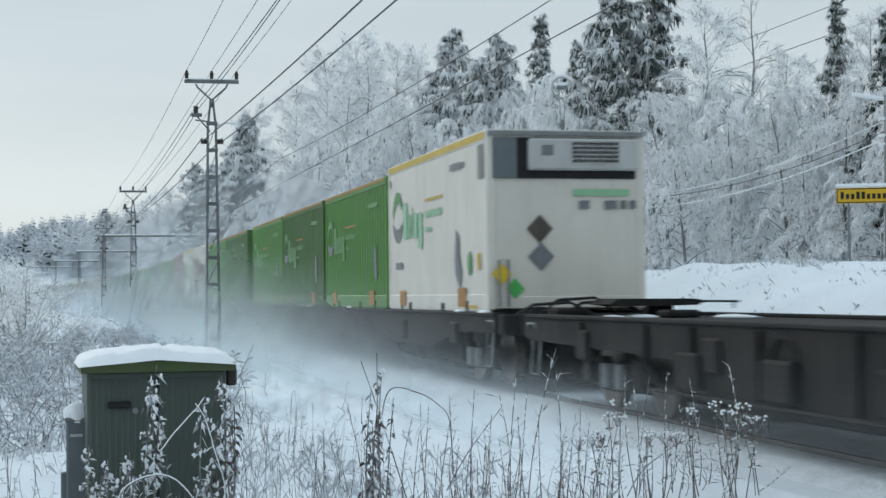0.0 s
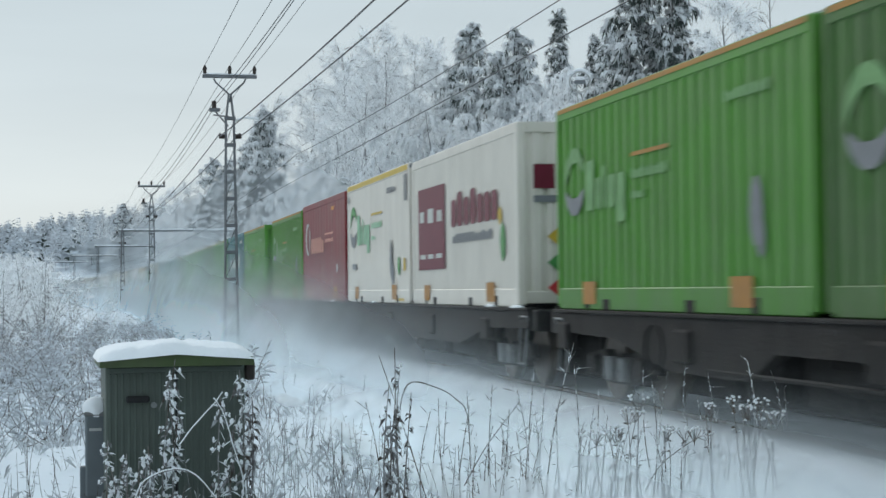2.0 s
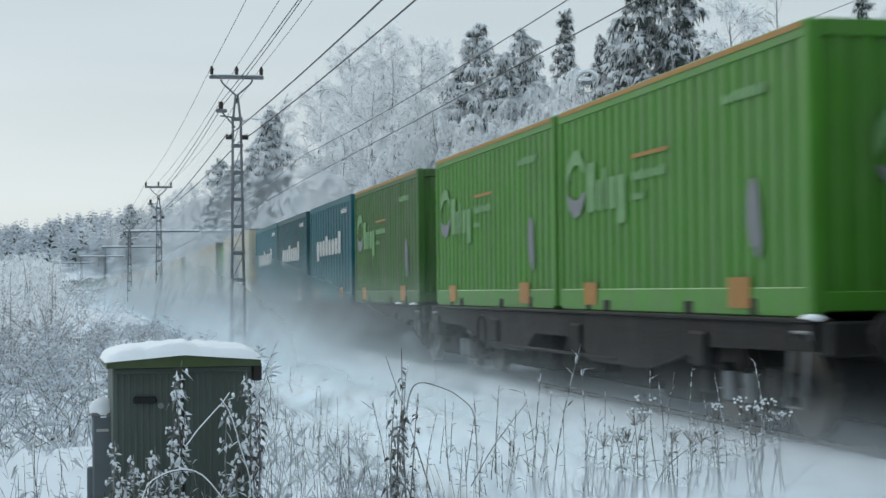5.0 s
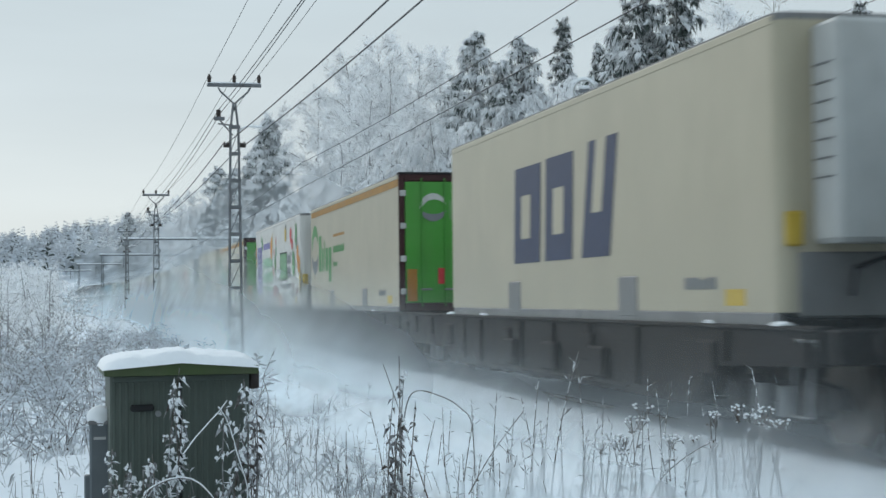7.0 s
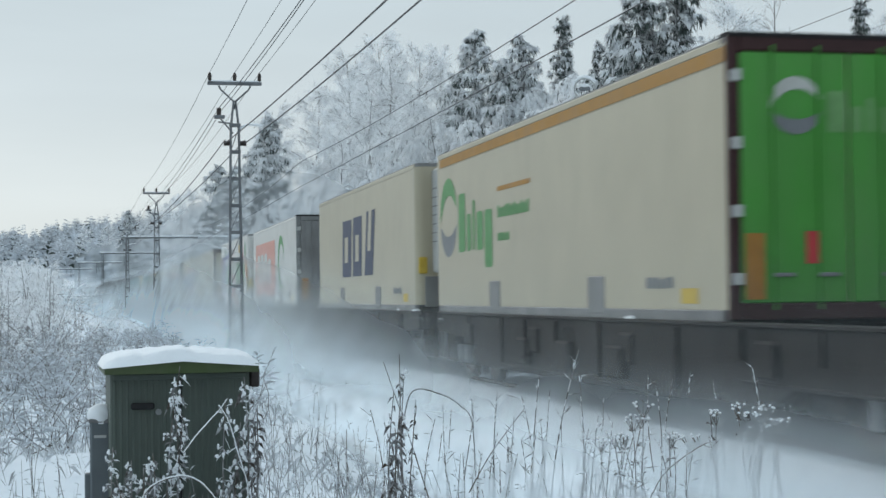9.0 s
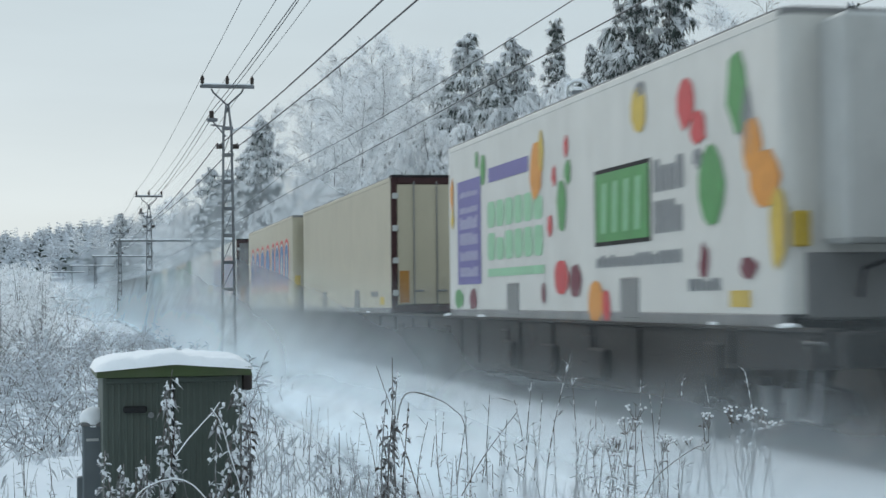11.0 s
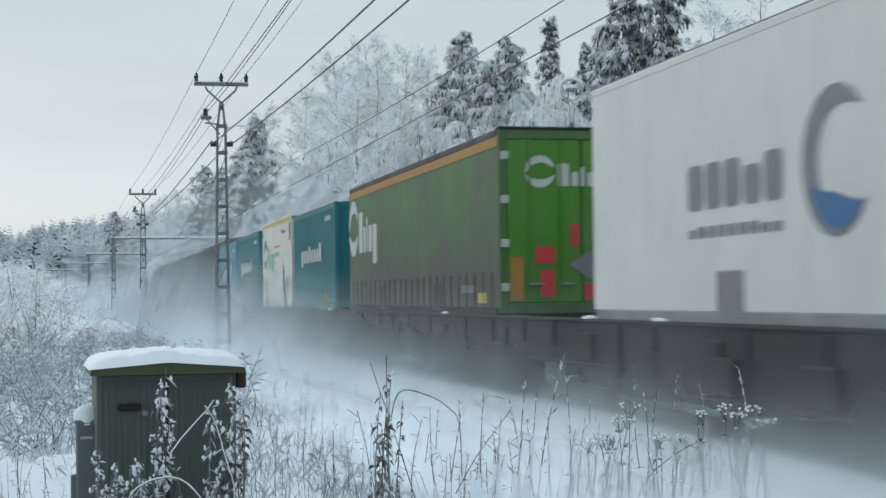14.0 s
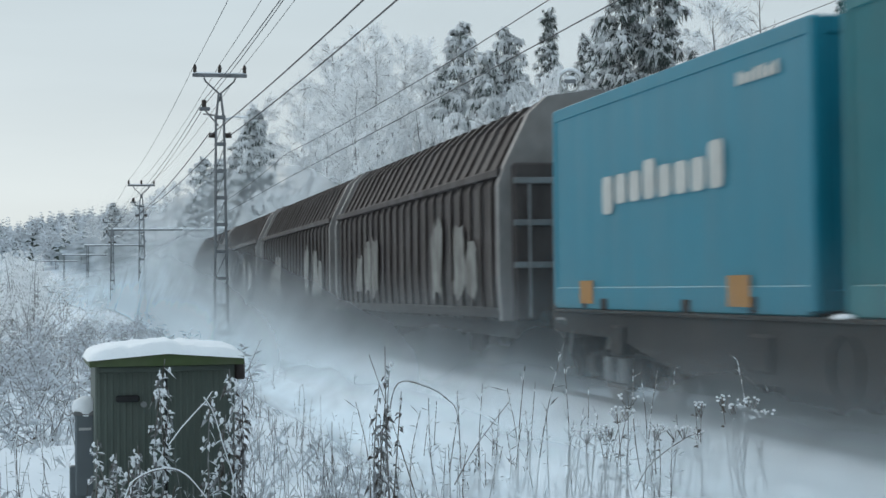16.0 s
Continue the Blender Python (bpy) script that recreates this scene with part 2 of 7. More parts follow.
M_STALK = mat("dry_stalk", (0.085, 0.062, 0.045), 0.9, var=0.3, scale=12, obj_var=0.3, dirt=(0.62, 0.65, 0.68), dirt_amt=0.75, dirt_scale=9)
M_FROSTGRASS = mat("frosted_grass", (0.64, 0.67, 0.70), 0.9, var=0.4, scale=2.5, dirt=(0.17, 0.14, 0.115), dirt_amt=0.5, dirt_scale=2.2, spec=0.1)
M_LEAF = mat("withered_leaf", (0.06, 0.045, 0.035), 0.9, var=0.3, scale=10, dirt=(0.66, 0.69, 0.72), dirt_amt=0.95, dirt_scale=8)
M_SIGN = mat("yellow_sign", (0.66, 0.40, 0.02), 0.45, var=0.05, scale=4)
M_BLACK = mat("black_print", (0.02, 0.02, 0.02), 0.6, var=0.1, scale=4)
M_MAST = mat("mast_steel", (0.14, 0.148, 0.155), 0.65, metal=0.3, var=0.25, scale=4, dirt=(0.35, 0.37, 0.39), dirt_amt=0.5)
M_WIRE = mat("wire", (0.075, 0.08, 0.088), 0.7, metal=0.2, var=0.1, scale=1)
M_INS = mat("insulator", (0.045, 0.035, 0.03), 0.35, var=0.1, scale=5)
M_CONC = mat("concrete", (0.28, 0.275, 0.265), 0.9, var=0.2, scale=5, bump=0.4)


def mist(name, dense, scale, top_fade, ends=True, color=(0.73, 0.80, 0.84), low=0.42, high=0.78, warp=(1, 1, 1), grow=None, foot=(0.03, 0.25)):
    """Drifting powder snow: a pale scattering veil, thick below and torn above, see-through between its wisps."""
    m = bpy.data.materials.new(name)
    m.use_nodes = True
    nt = m.node_tree
    for n in list(nt.nodes):
        nt.nodes.remove(n)
    L = nt.links.new
    tc = nt.nodes.new("ShaderNodeTexCoord")
    sp = nt.nodes.new("ShaderNodeSeparateXYZ")
    L(tc.outputs["UV" if grow else "Generated"], sp.inputs[0])
    mp = nt.nodes.new("ShaderNodeMapping")
    mp.inputs["Scale"].default_value = warp
    L(tc.outputs["Object"], mp.inputs[0])
    oi = nt.nodes.new("ShaderNodeObjectInfo")
    w = nt.nodes.new("ShaderNodeMath")
    w.operation = "MULTIPLY"
    w.inputs[1].default_value = 23.0
    L(oi.outputs["Random"], w.inputs[0])
    nz = nt.nodes.new("ShaderNodeTexNoise")
    nz.noise_dimensions = "4D"
    nz.inputs["Scale"].default_value, nz.inputs["Detail"].default_value = scale, 5
    L(mp.outputs[0], nz.inputs["Vector"])
    L(w.outputs[0], nz.inputs["W"])

    def rng(src, a, b, c, d, smooth=True):
        r = nt.nodes.new("ShaderNodeMapRange")
        r.interpolation_type = "SMOOTHSTEP" if smooth else "LINEAR"
        for k, v in zip(("From Min", "From Max", "To Min", "To Max"), (a, b, c, d)):
            r.inputs[k].default_value = v
        L(src, r.inputs[0])
        return r.outputs[0]

    def times(a, b):
        k = nt.nodes.new("ShaderNodeMath")
        k.operation = "MULTIPLY"
        L(a, k.inputs[0])
        L(b, k.inputs[1])
        return k.outputs[0]

    high_ = sp.outputs["Y"] if grow else sp.outputs["Z"]
    fac = times(rng(nz.outputs[0], low - 0.2, high, 0.3 * dense, dense), rng(high_, 0.12, top_fade, 1.0, 0.0))
    fac = times(fac, rng(high_, *foot, 0.0, 1.0))
    if ends:
        fac = times(fac, times(rng(sp.outputs["Y"], 0.0, 0.22, 0.0, 1.0), rng(sp.outputs["Y"], 0.78, 1.0, 1.0, 0.0)))
    if grow:
        fac = times(fac, rng(sp.outputs["X"], grow[0], grow[1], 0.0, 1.0))
    up = nt.nodes.new("ShaderNodeCombineXYZ")
    up.inputs["Z"].default_value = 1.0
    d = nt.nodes.new("ShaderNodeBsdfDiffuse")
    d.inputs["Color"].default_value = (*color, 1)
    L(up.outputs[0], d.inputs["Normal"])
    down = nt.nodes.new("ShaderNodeCombineXYZ")
    down.inputs["Z"].default_value = -1.0
    tl = nt.nodes.new("ShaderNodeBsdfTranslucent")
    tl.inputs["Color"].default_value = (*color, 1)
    L(down.outputs[0], tl.inputs["Normal"])
    mx0 = nt.nodes.new("ShaderNodeAddShader")
    L(d.outputs[0], mx0.inputs[0])
    L(tl.outputs[0], mx0.inputs[1])
    tr = nt.nodes.new("ShaderNodeBsdfTransparent")
    mx = nt.nodes.new("ShaderNodeMixShader")
    L(fac, mx.inputs[0])
    L(tr.outputs[0], mx.inputs[1])
    L(mx0.outputs[0], mx.inputs[2])
    o = nt.nodes.new("ShaderNodeOutputMaterial")
    L(mx.outputs[0], o.inputs["Surface"])
    return m


M_SPRAY = mist("snow_spray", 0.24, 0.55, 0.95, warp=(1, 0.5, 1.0), low=0.38, high=0.7, foot=(0.0, 0.2))
M_SPRAYLOW = mist("low_snow_spray", 0.66, 0.6, 0.95, warp=(1, 0.5, 1.0), low=0.38, high=0.7, foot=(0.0, 0.2))
M_SPRAYLATE = mist("thick_snow_spray", 0.2, 0.4, 0.98, warp=(1, 0.5, 1.0), low=0.38, high=0.7, foot=(0.0, 0.2))
M_SPRAYLAST = mist("tall_snow_spray", 0.3, 0.45, 0.8, warp=(1, 0.5, 1.0), low=0.38, high=0.7, foot=(0.0, 0.1))
M_SPRAYLOWLATE = mist("thick_low_snow_spray", 0.62, 0.55, 0.9, warp=(1, 0.5, 1.0), low=0.38, high=0.7, foot=(0.0, 0.2))
M_TAIL = mist("tail_snow_cloud", 0.75, 0.22, 1.0, warp=(1, 0.6, 1.0), low=0.2, high=0.6)
# Sheets whose opacity grows up the track, standing in for distance haze.
M_VEIL = mist("snow_veil", 0.97, 0.22, 1.0, ends=False, warp=(1, 0.5, 1.6), low=0.25, high=0.62, grow=(-0.005, 0.05))
M_GROUNDMIST = mist("drifting_ground_mist", 0.8, 0.16, 1.0, ends=False, warp=(1, 0.5, 1.4), low=0.25, high=0.65, grow=(0.0, 0.3))
M_DRIFT = mist("high_snow_haze", 0.42, 0.06, 1.0, ends=False, warp=(1, 0.6, 1.4), low=0.25, high=0.6, grow=(-0.02, 0.22))


# ---- mesh helpers ----
class Build:
    """Collects points and faces of one mesh."""

    def __init__(self):
        self.v, self.f = [], []

    def add(self, pts, faces):
        k = len(self.v)
        self.v += [tuple(p) for p in pts]
        self.f += [tuple(i + k for i in q) for q in faces]
        return self

    def box(self, lo, hi, b=0.0):
        """A box between two corners, its edges chamfered by b."""
        (x0, y0, z0), (x1, y1, z1) = lo, hi
        if b <= 0:
            p = [(x, y, z) for x in (x0, x1) for y in (y0, y1) for z in (z0, z1)]
            return self.add(p, [(0, 1, 3, 2), (4, 6, 7, 5), (0, 4, 5, 1), (2, 3, 7, 6), (0, 2, 6, 4), (1, 5, 7, 3)])
        b = min(b, (x1 - x0) * 0.45, (y1 - y0) * 0.45, (z1 - z0) * 0.45)
        p, idx = [], {}
        for i, x in enumerate((x0, x1)):
            for j, y in enumerate((y0, y1)):
                for k, z in enumerate((z0, z1)):
                    sx, sy, sz = (1 - 2 * i) * b, (1 - 2 * j) * b, (1 - 2 * k) * b
                    idx[i, j, k] = len(p)
                    p += [(x, y + sy, z + sz), (x + sx, y, z + sz), (x + sx, y + sy, z)]
        g = lambda i, j, k, a: idx[i, j, k] + a
        f = []
        for s in (0, 1):
            f.append([g(s, 0, 0, 0), g(s, 0, 1, 0), g(s, 1, 1, 0), g(s, 1, 0, 0)])
            f.append([g(0, s, 0, 1), g(1, s, 0, 1), g(1, s, 1, 1), g(0, s, 1, 1)])
            f.append([g(0, 0, s, 2), g(0, 1, s, 2), g(1, 1, s, 2), g(1, 0, s, 2)])
        for a in (0, 1):
            for c in (0, 1):
                f.append([g(a, c, 0, 0), g(a, c, 1, 0), g(a, c, 1, 1), g(a, c, 0, 1)])
                f.append([g(a, 0, c, 0), g(a, 1, c, 0), g(a, 1, c, 2), g(a, 0, c, 2)])
                f.append([g(0, a, c, 1), g(1, a, c, 1), g(1, a, c, 2), g(0, a, c, 2)])
        for key in idx:
            f.append([idx[key], idx[key] + 1, idx[key] + 2])
        return self.add(p, f)

    def tube(self, pts, r, n=6, r1=None, cap=True):
        """A round bar along a line of points, from radius r to r1."""
        pts = [Vector(p) for p in pts]
        r1 = r if r1 is None else r1
        k = len(self.v)
        m = len(pts)
        for i, p in enumerate(pts):
            d = (pts[min(i + 1, m - 1)] - pts[max(i - 1, 0)]).normalized()
            a = d.cross(Vector((0.31, 0.17, 1.0) if abs(d.z) < 0.9 else (1, 0.2, 0))).normalized()
            c = d.cross(a)
            q = r + (r1 - r) * i / max(m - 1, 1)
            for j in range(n):
                t = 2 * math.pi * j / n
                self.v.append(tuple(p + (a * math.cos(t) + c * math.sin(t)) * q))
        for i in range(m - 1):
            for j in range(n):
                a0, a1 = k + i * n + j, k + i * n + (j + 1) % n
                self.f.append((a0, a1, a1 + n, a0 + n))
        if cap:
            self.f.append(tuple(k + j for j in range(n))[::-1])
            self.f.append(tuple(k + (m - 1) * n + j for j in range(n)))
        return self

    def prism(self, outline, x0, x1, axis="x"):
        """An outline of (a, b) pulled from x0 to x1 along an axis; a, b are the other two axes in order."""
        def put(c, a, b):
            return {"x": (c, a, b), "y": (a, c, b), "z": (a, b, c)}[axis]
        n = len(outline)
        p = [put(x0, *q) for q in outline] + [put(x1, *q) for q in outline]
        f = [tuple(range(n))[::-1], tuple(range(n, 2 * n))]
        f += [(i, (i + 1) % n, (i + 1) % n + n, i + n) for i in range(n)]
        return self.add(p, f)

    def blob(self, c, r, seed=0, n=8, rings=5, rough=0.15):
        """A lumpy rounded heap."""
        rs = random.Random(seed)
        k = len(self.v)
        c = Vector(c)
        for i in range(rings + 1):
            t = math.pi * i / rings
            for j in range(n):
                u = 2 * math.pi * j / n
                q = 1 + rs.uniform(-rough, rough)
                self.v.append((c.x + r[0] * q * math.sin(t) * math.cos(u), c.y + r[1] * q * math.sin(t) * math.sin(u), c.z + r[2] * q * math.cos(t)))
        for i in range(rings):
            for j in range(n):
                a0, a1 = k + i * n + j, k + i * n + (j + 1) % n
                self.f.append((a0, a0 + n, a1 + n, a1))
        return self

    def mesh(self, name, material, smooth=False):
        me = bpy.data.meshes.new(name)
        me.from_pydata(self.v, [], self.f)
        me.materials.append(material)
        if smooth:
            me.polygons.foreach_set("use_smooth", [True] * len(me.polygons))
        me.update()
        return me


def part(name, b, material, parent=None, label="", smooth=False):
    ob = new(name, b.mesh(name, material, smooth) if isinstance(b, Build) else b)
    if parent is not None:
        ob.parent = parent
    if label:
        ob["label"] = label
    return ob


def thing(name, label, category, group="", kind="", at=None):
    e = new(name)
    e.empty_display_size = 0.3
    tagged(e, label, category, group, kind)
    if at is not None:
        e.matrix_basis = at
    return e


# ---- the line of the railway: straight past the camera, then a long curve to the left ----
XC, BEND, RADIUS = 7.33, 110.0, 2300.0


def line_at(y, off=0.0):
    """Place beside the track's centre line, off metres to its right, and the heading there in degrees."""
    d = max(0.0, y - BEND)
    a = d / RADIUS
    return XC - d * d / (2 * RADIUS) + off * math.cos(a), y + off * math.sin(a), math.degrees(a)


def track_x(y):
    d = max(0.0, y - BEND)
    return XC - d * d / (2 * RADIUS)


def smooth(a, b, x):
    t = min(1.0, max(0.0, (x - a) / (b - a)))
    return t * t * (3 - 2 * t)


def ground_z(x, y):
    """Height of the snow; the rail's top is 0."""
    o = x - track_x(y)
    z = -0.16 - 0.26 * smooth(1.7, 4.2, -o) + 2.0 * smooth(2.2, 7.0, o) + 1.0 * smooth(7, 22, o)
    far = max(0.0, o - 18)
    z += 0.13 * min(far, 90) + 0.03 * max(0.0, far - 90)
    z += 15.0 * smooth(280, 760, y) * smooth(-200, 60, o + 60)
    away = smooth(1.9, 4.0, abs(o))
    z += away * (0.16 * noise.noise((x * 0.22, y * 0.22, 1.3)) + 0.06 * noise.noise((x * 0.9, y * 0.9, 7.7)))
    z += away * 0.22 * smooth(4, 7, abs(o)) * noise.noise((x * 0.07, y * 0.07, 3.1)) + smooth(2.6, 5, o) * 0.16 * noise.noise((x * 0.8, y * 0.5, 5.0))
    return z


# ---- the ground: one sheet of snow to the horizon ----
def make_ground():
    xs = np.unique(np.concatenate([np.linspace(-420, -40, 20), np.linspace(-40, -8, 17), np.linspace(-8, 30, 153), np.linspace(30, 80, 42), np.linspace(80, 700, 26)]))
    ys = np.unique(np.concatenate([np.linspace(-120, 0, 13), np.linspace(0, 8, 9), np.linspace(8, 40, 141), np.linspace(40, 140, 121), np.linspace(140, 500, 91), np.linspace(500, 2500, 21)]))
    v = [(x, y, ground_z(x, y)) for y in ys for x in xs]
    n = len(xs)
    f = [(j * n + i, j * n + i + 1, (j + 1) * n + i + 1, (j + 1) * n + i) for j in range(len(ys) - 1) for i in range(n - 1)]
    b = Build()
    b.v, b.f = v, f
    tagged(part("ground", b, M_SNOW, smooth=True), "snow-covered ground with soft uneven drifts", "snow", kind="structure")


make_ground()


def make_rails():
    prof = [(-0.07, -0.17), (0.07, -0.17), (0.07, -0.155), (0.012, -0.13), (0.012, -0.045), (0.036, -0.035), (0.036, 0.0), (-0.036, 0.0), (-0.036, -0.035), (-0.012, -0.045), (-0.012, -0.13), (-0.07, -0.155)]
    for off in (-0.753, 0.753):
        b = Build()
        ys = [-60 + 12 * i for i in range(15)] + [130 + 20 * i for i in range(25)]
        k = len(prof)
        for y in ys:
            x, yy, a = line_at(y, off)
            for p in prof:
                b.v.append((x + p[0], yy, p[1]))
        for i in range(len(ys) - 1):
            for j in range(k):
                b.f.append((i * k + j, i * k + (j + 1) % k, (i + 1) * k + (j + 1) % k, (i + 1) * k + j))
        tagged(part("rail", b, M_RAIL), "worn steel rail half buried in snow", "rail", group="rails of the track", kind="structure")


make_rails()


def make_bed():
    """Ballast and dirty snow swept by the trains between and beside the rails."""
    b, offs = Build(), (-1.5, -1.25, -0.9, -0.6, 0.0, 0.6, 0.9, 1.25, 1.5)
    ys = [-60 + 1.5 * i for i in range(130)] + [135 + 10 * i for i in range(48)]
    for y in ys:
        for o in offs:
            x, yy, _ = line_at(y, o)
            b.v.append((x, yy, ground_z(x, yy) + (0.105 if abs(o) < 1.4 else -0.03) + 0.02 * noise.noise((o * 3, y * 1.3, 2.0))))
    n = len(offs)
    b.f += [(j * n + i, j * n + i + 1, (j + 1) * n + i + 1, (j + 1) * n + i) for j in range(len(ys) - 1) for i in range(n - 1)]
    tagged(part("track_bed", b, M_BED, smooth=True), "dirty snow and ballast of the track bed", "track bed", kind="structure")


make_bed()


# ---- the train: flat prints ----
def ring(cx, cy, rx, ry, n=20, a0=0.0, a1=360.0):
    return [(cx + rx * math.cos(radians(a0 + (a1 - a0) * i / n)), cy + ry * math.sin(radians(a0 + (a1 - a0) * i / n))) for i in range(n + (0 if a1 - a0 == 360 else 1))]


def capsule(u, v, w, h, r=None, n=5):
    r = min(w, h) / 2 if r is None else r
    p = []
    for cx, cy, a in ((u + w - r, v + h - r, 0), (u + r, v + h - r, 90), (u + r, v + r, 180), (u + w - r, v + r, 270)):
        p += ring(cx, cy, r, r, n, a, a + 90)
    return p


def rect(u, v, w, h, lean=0.0):
    return [(u, v), (u + w, v), (u + w + lean, v + h), (u + lean, v + h)]


def crescent(cx, cy, r, a0, a1, t):
    """A sickle: outer arc from a0 to a1, its inner edge pulled in by up to t."""
    n = 14
    out = ring(cx, cy, r, r, n, a0, a1)
    inn = []
    for i in range(n, -1, -1):
        q = r - t * math.sin(math.pi * i / n) ** 0.6
        a = radians(a0 + (a1 - a0) * i / n)
        inn.append((cx + q * math.cos(a), cy + q * math.sin(a)))
    return out, inn


def print_shape(s, put, name, material, parent, label):
    """One printed shape: an outline, or a sickle of two edges."""
    b = Build()
    for q in s if isinstance(s, list) and s and isinstance(s[0], (list, tuple)) and isinstance(s[0][0], (list, tuple)) else [s]:
        k = len(b.v)
        if isinstance(q, tuple):
            o, i = q[0], q[1][::-1]
            n = len(o)
            b.v += [put(u, v) for u, v in o] + [put(u, v) for u, v in i]
            b.f += [(k + j, k + j + 1, k + n + j + 1, k + n + j) for j in range(n - 1)]
        else:
            b.v += [put(u, v) for u, v in q]
            b.f.append(tuple(range(k, k + len(q))))
    return part(name, b, material, parent, label)


def prints(shapes, put, name, material, parent, label):
    if name == "lettering":
        ob = print_shape(shapes, put, name, material, parent, label)
        ob["kind"] = "stuff"
        return ob
    for s in shapes:
        ob = print_shape(s, put, name, material, parent, label)
    return ob


def on_side(shapes, L, material, parent, name, W=2.5, lift=0.006, z0=0.0, label=""):
    """Prints on the side wall: u runs from the far end towards the near end, v upwards."""
    return prints(shapes, lambda u, v: (-W / 2 - lift, L / 2 - u, z0 + v), name, material, parent, label)


def on_end(shapes, L, material, parent, name, W=2.5, lift=0.008, z0=0.0, label=""):
    """Prints on the end wall that leads: u runs from the near corner to the far one."""
    return prints(shapes, lambda u, v: (-W / 2 + u, -L / 2 - lift, z0 + v), name, material, parent, label)


def word_bars(u, v, w, h, n, seed=0, gap=0.18):
    """Plain upright bars in place of a word."""
    rs = random.Random(seed)
    cw = w / n
    return [capsule(u + i * cw, v, cw * (1 - gap), h * rs.choice((1, 1, 0.8)), cw * 0.2, 3) for i in range(n)]


def swoosh_logo(parent, L, u, v, s, top, low, bars, W=2.5, z0=0.0, thin=M_ORANGE, place=on_side):
    """A carrier's mark: two sickles and a row of plain bars."""
    place([crescent(u + 0.42 * s, v + 0.55 * s, 0.55 * s, 10, 190, 0.26 * s)], L, top, parent, "logo", W=W, z0=z0)
    place([crescent(u + 0.42 * s, v + 0.50 * s, 0.55 * s, 190, 350, 0.30 * s)], L, low, parent, "logo", W=W, z0=z0)
    x, sh = u + 1.08 * s, []
    for i, (lo, hi) in enumerate(((0.0, 0.82), (0.0, 0.52), (0.0, 0.7), (0.0, 0.52), (-0.24, 0.52))):
        sh.append(capsule(x + (0.0, 0.52, 0.86, 1.1, 1.55)[i] * s, v + lo * s, (0.42, 0.24, 0.14, 0.36, 0.42)[i] * s, (hi - lo) * s, 0.07 * s, 3))
    place(sh, L, bars, parent, "logo", W=W, z0=z0)
    if thin:
        place([rect(x + 2.25 * s, v + 0.72 * s, 1.6 * s, 0.06 * s)], L, thin, parent, "logo", W=W, z0=z0)
        place(word_bars(x + 2.25 * s, v + 0.38 * s, 1.55 * s, 0.16 * s, 12, 3) + word_bars(x + 2.25 * s, v + 0.08 * s, 0.6 * s, 0.11 * s, 5, 4), L, bars, parent, "lettering", W=W, z0=z0)


# ---- swap bodies and boxes ----
def wall_mesh(L, z0, z1, depth, pitch, flat=0.45):
    """An upright corrugated sheet along y, outward side at x = 0, ribs sunk inwards."""
    b = Build()
    n = max(2, int(round(L / pitch)))
    p = L / n
    ys = []
    for i in range(n):
        a = -L / 2 + i * p
        ys += [(a, 0), (a + p * flat, 0), (a + p * (flat + 0.12), depth), (a + p * 0.88, depth)]
    ys.append((L / 2, 0))
    for y, x in ys:
        b.v += [(x, y, z0), (x, y, z1)]
    for i in range(len(ys) - 1):
        b.f.append((2 * i, 2 * i + 1, 2 * i + 3, 2 * i + 2))
    return b


def turned(b, m):
    b.v = [tuple(m @ Vector(p)) for p in b.v]
    return b


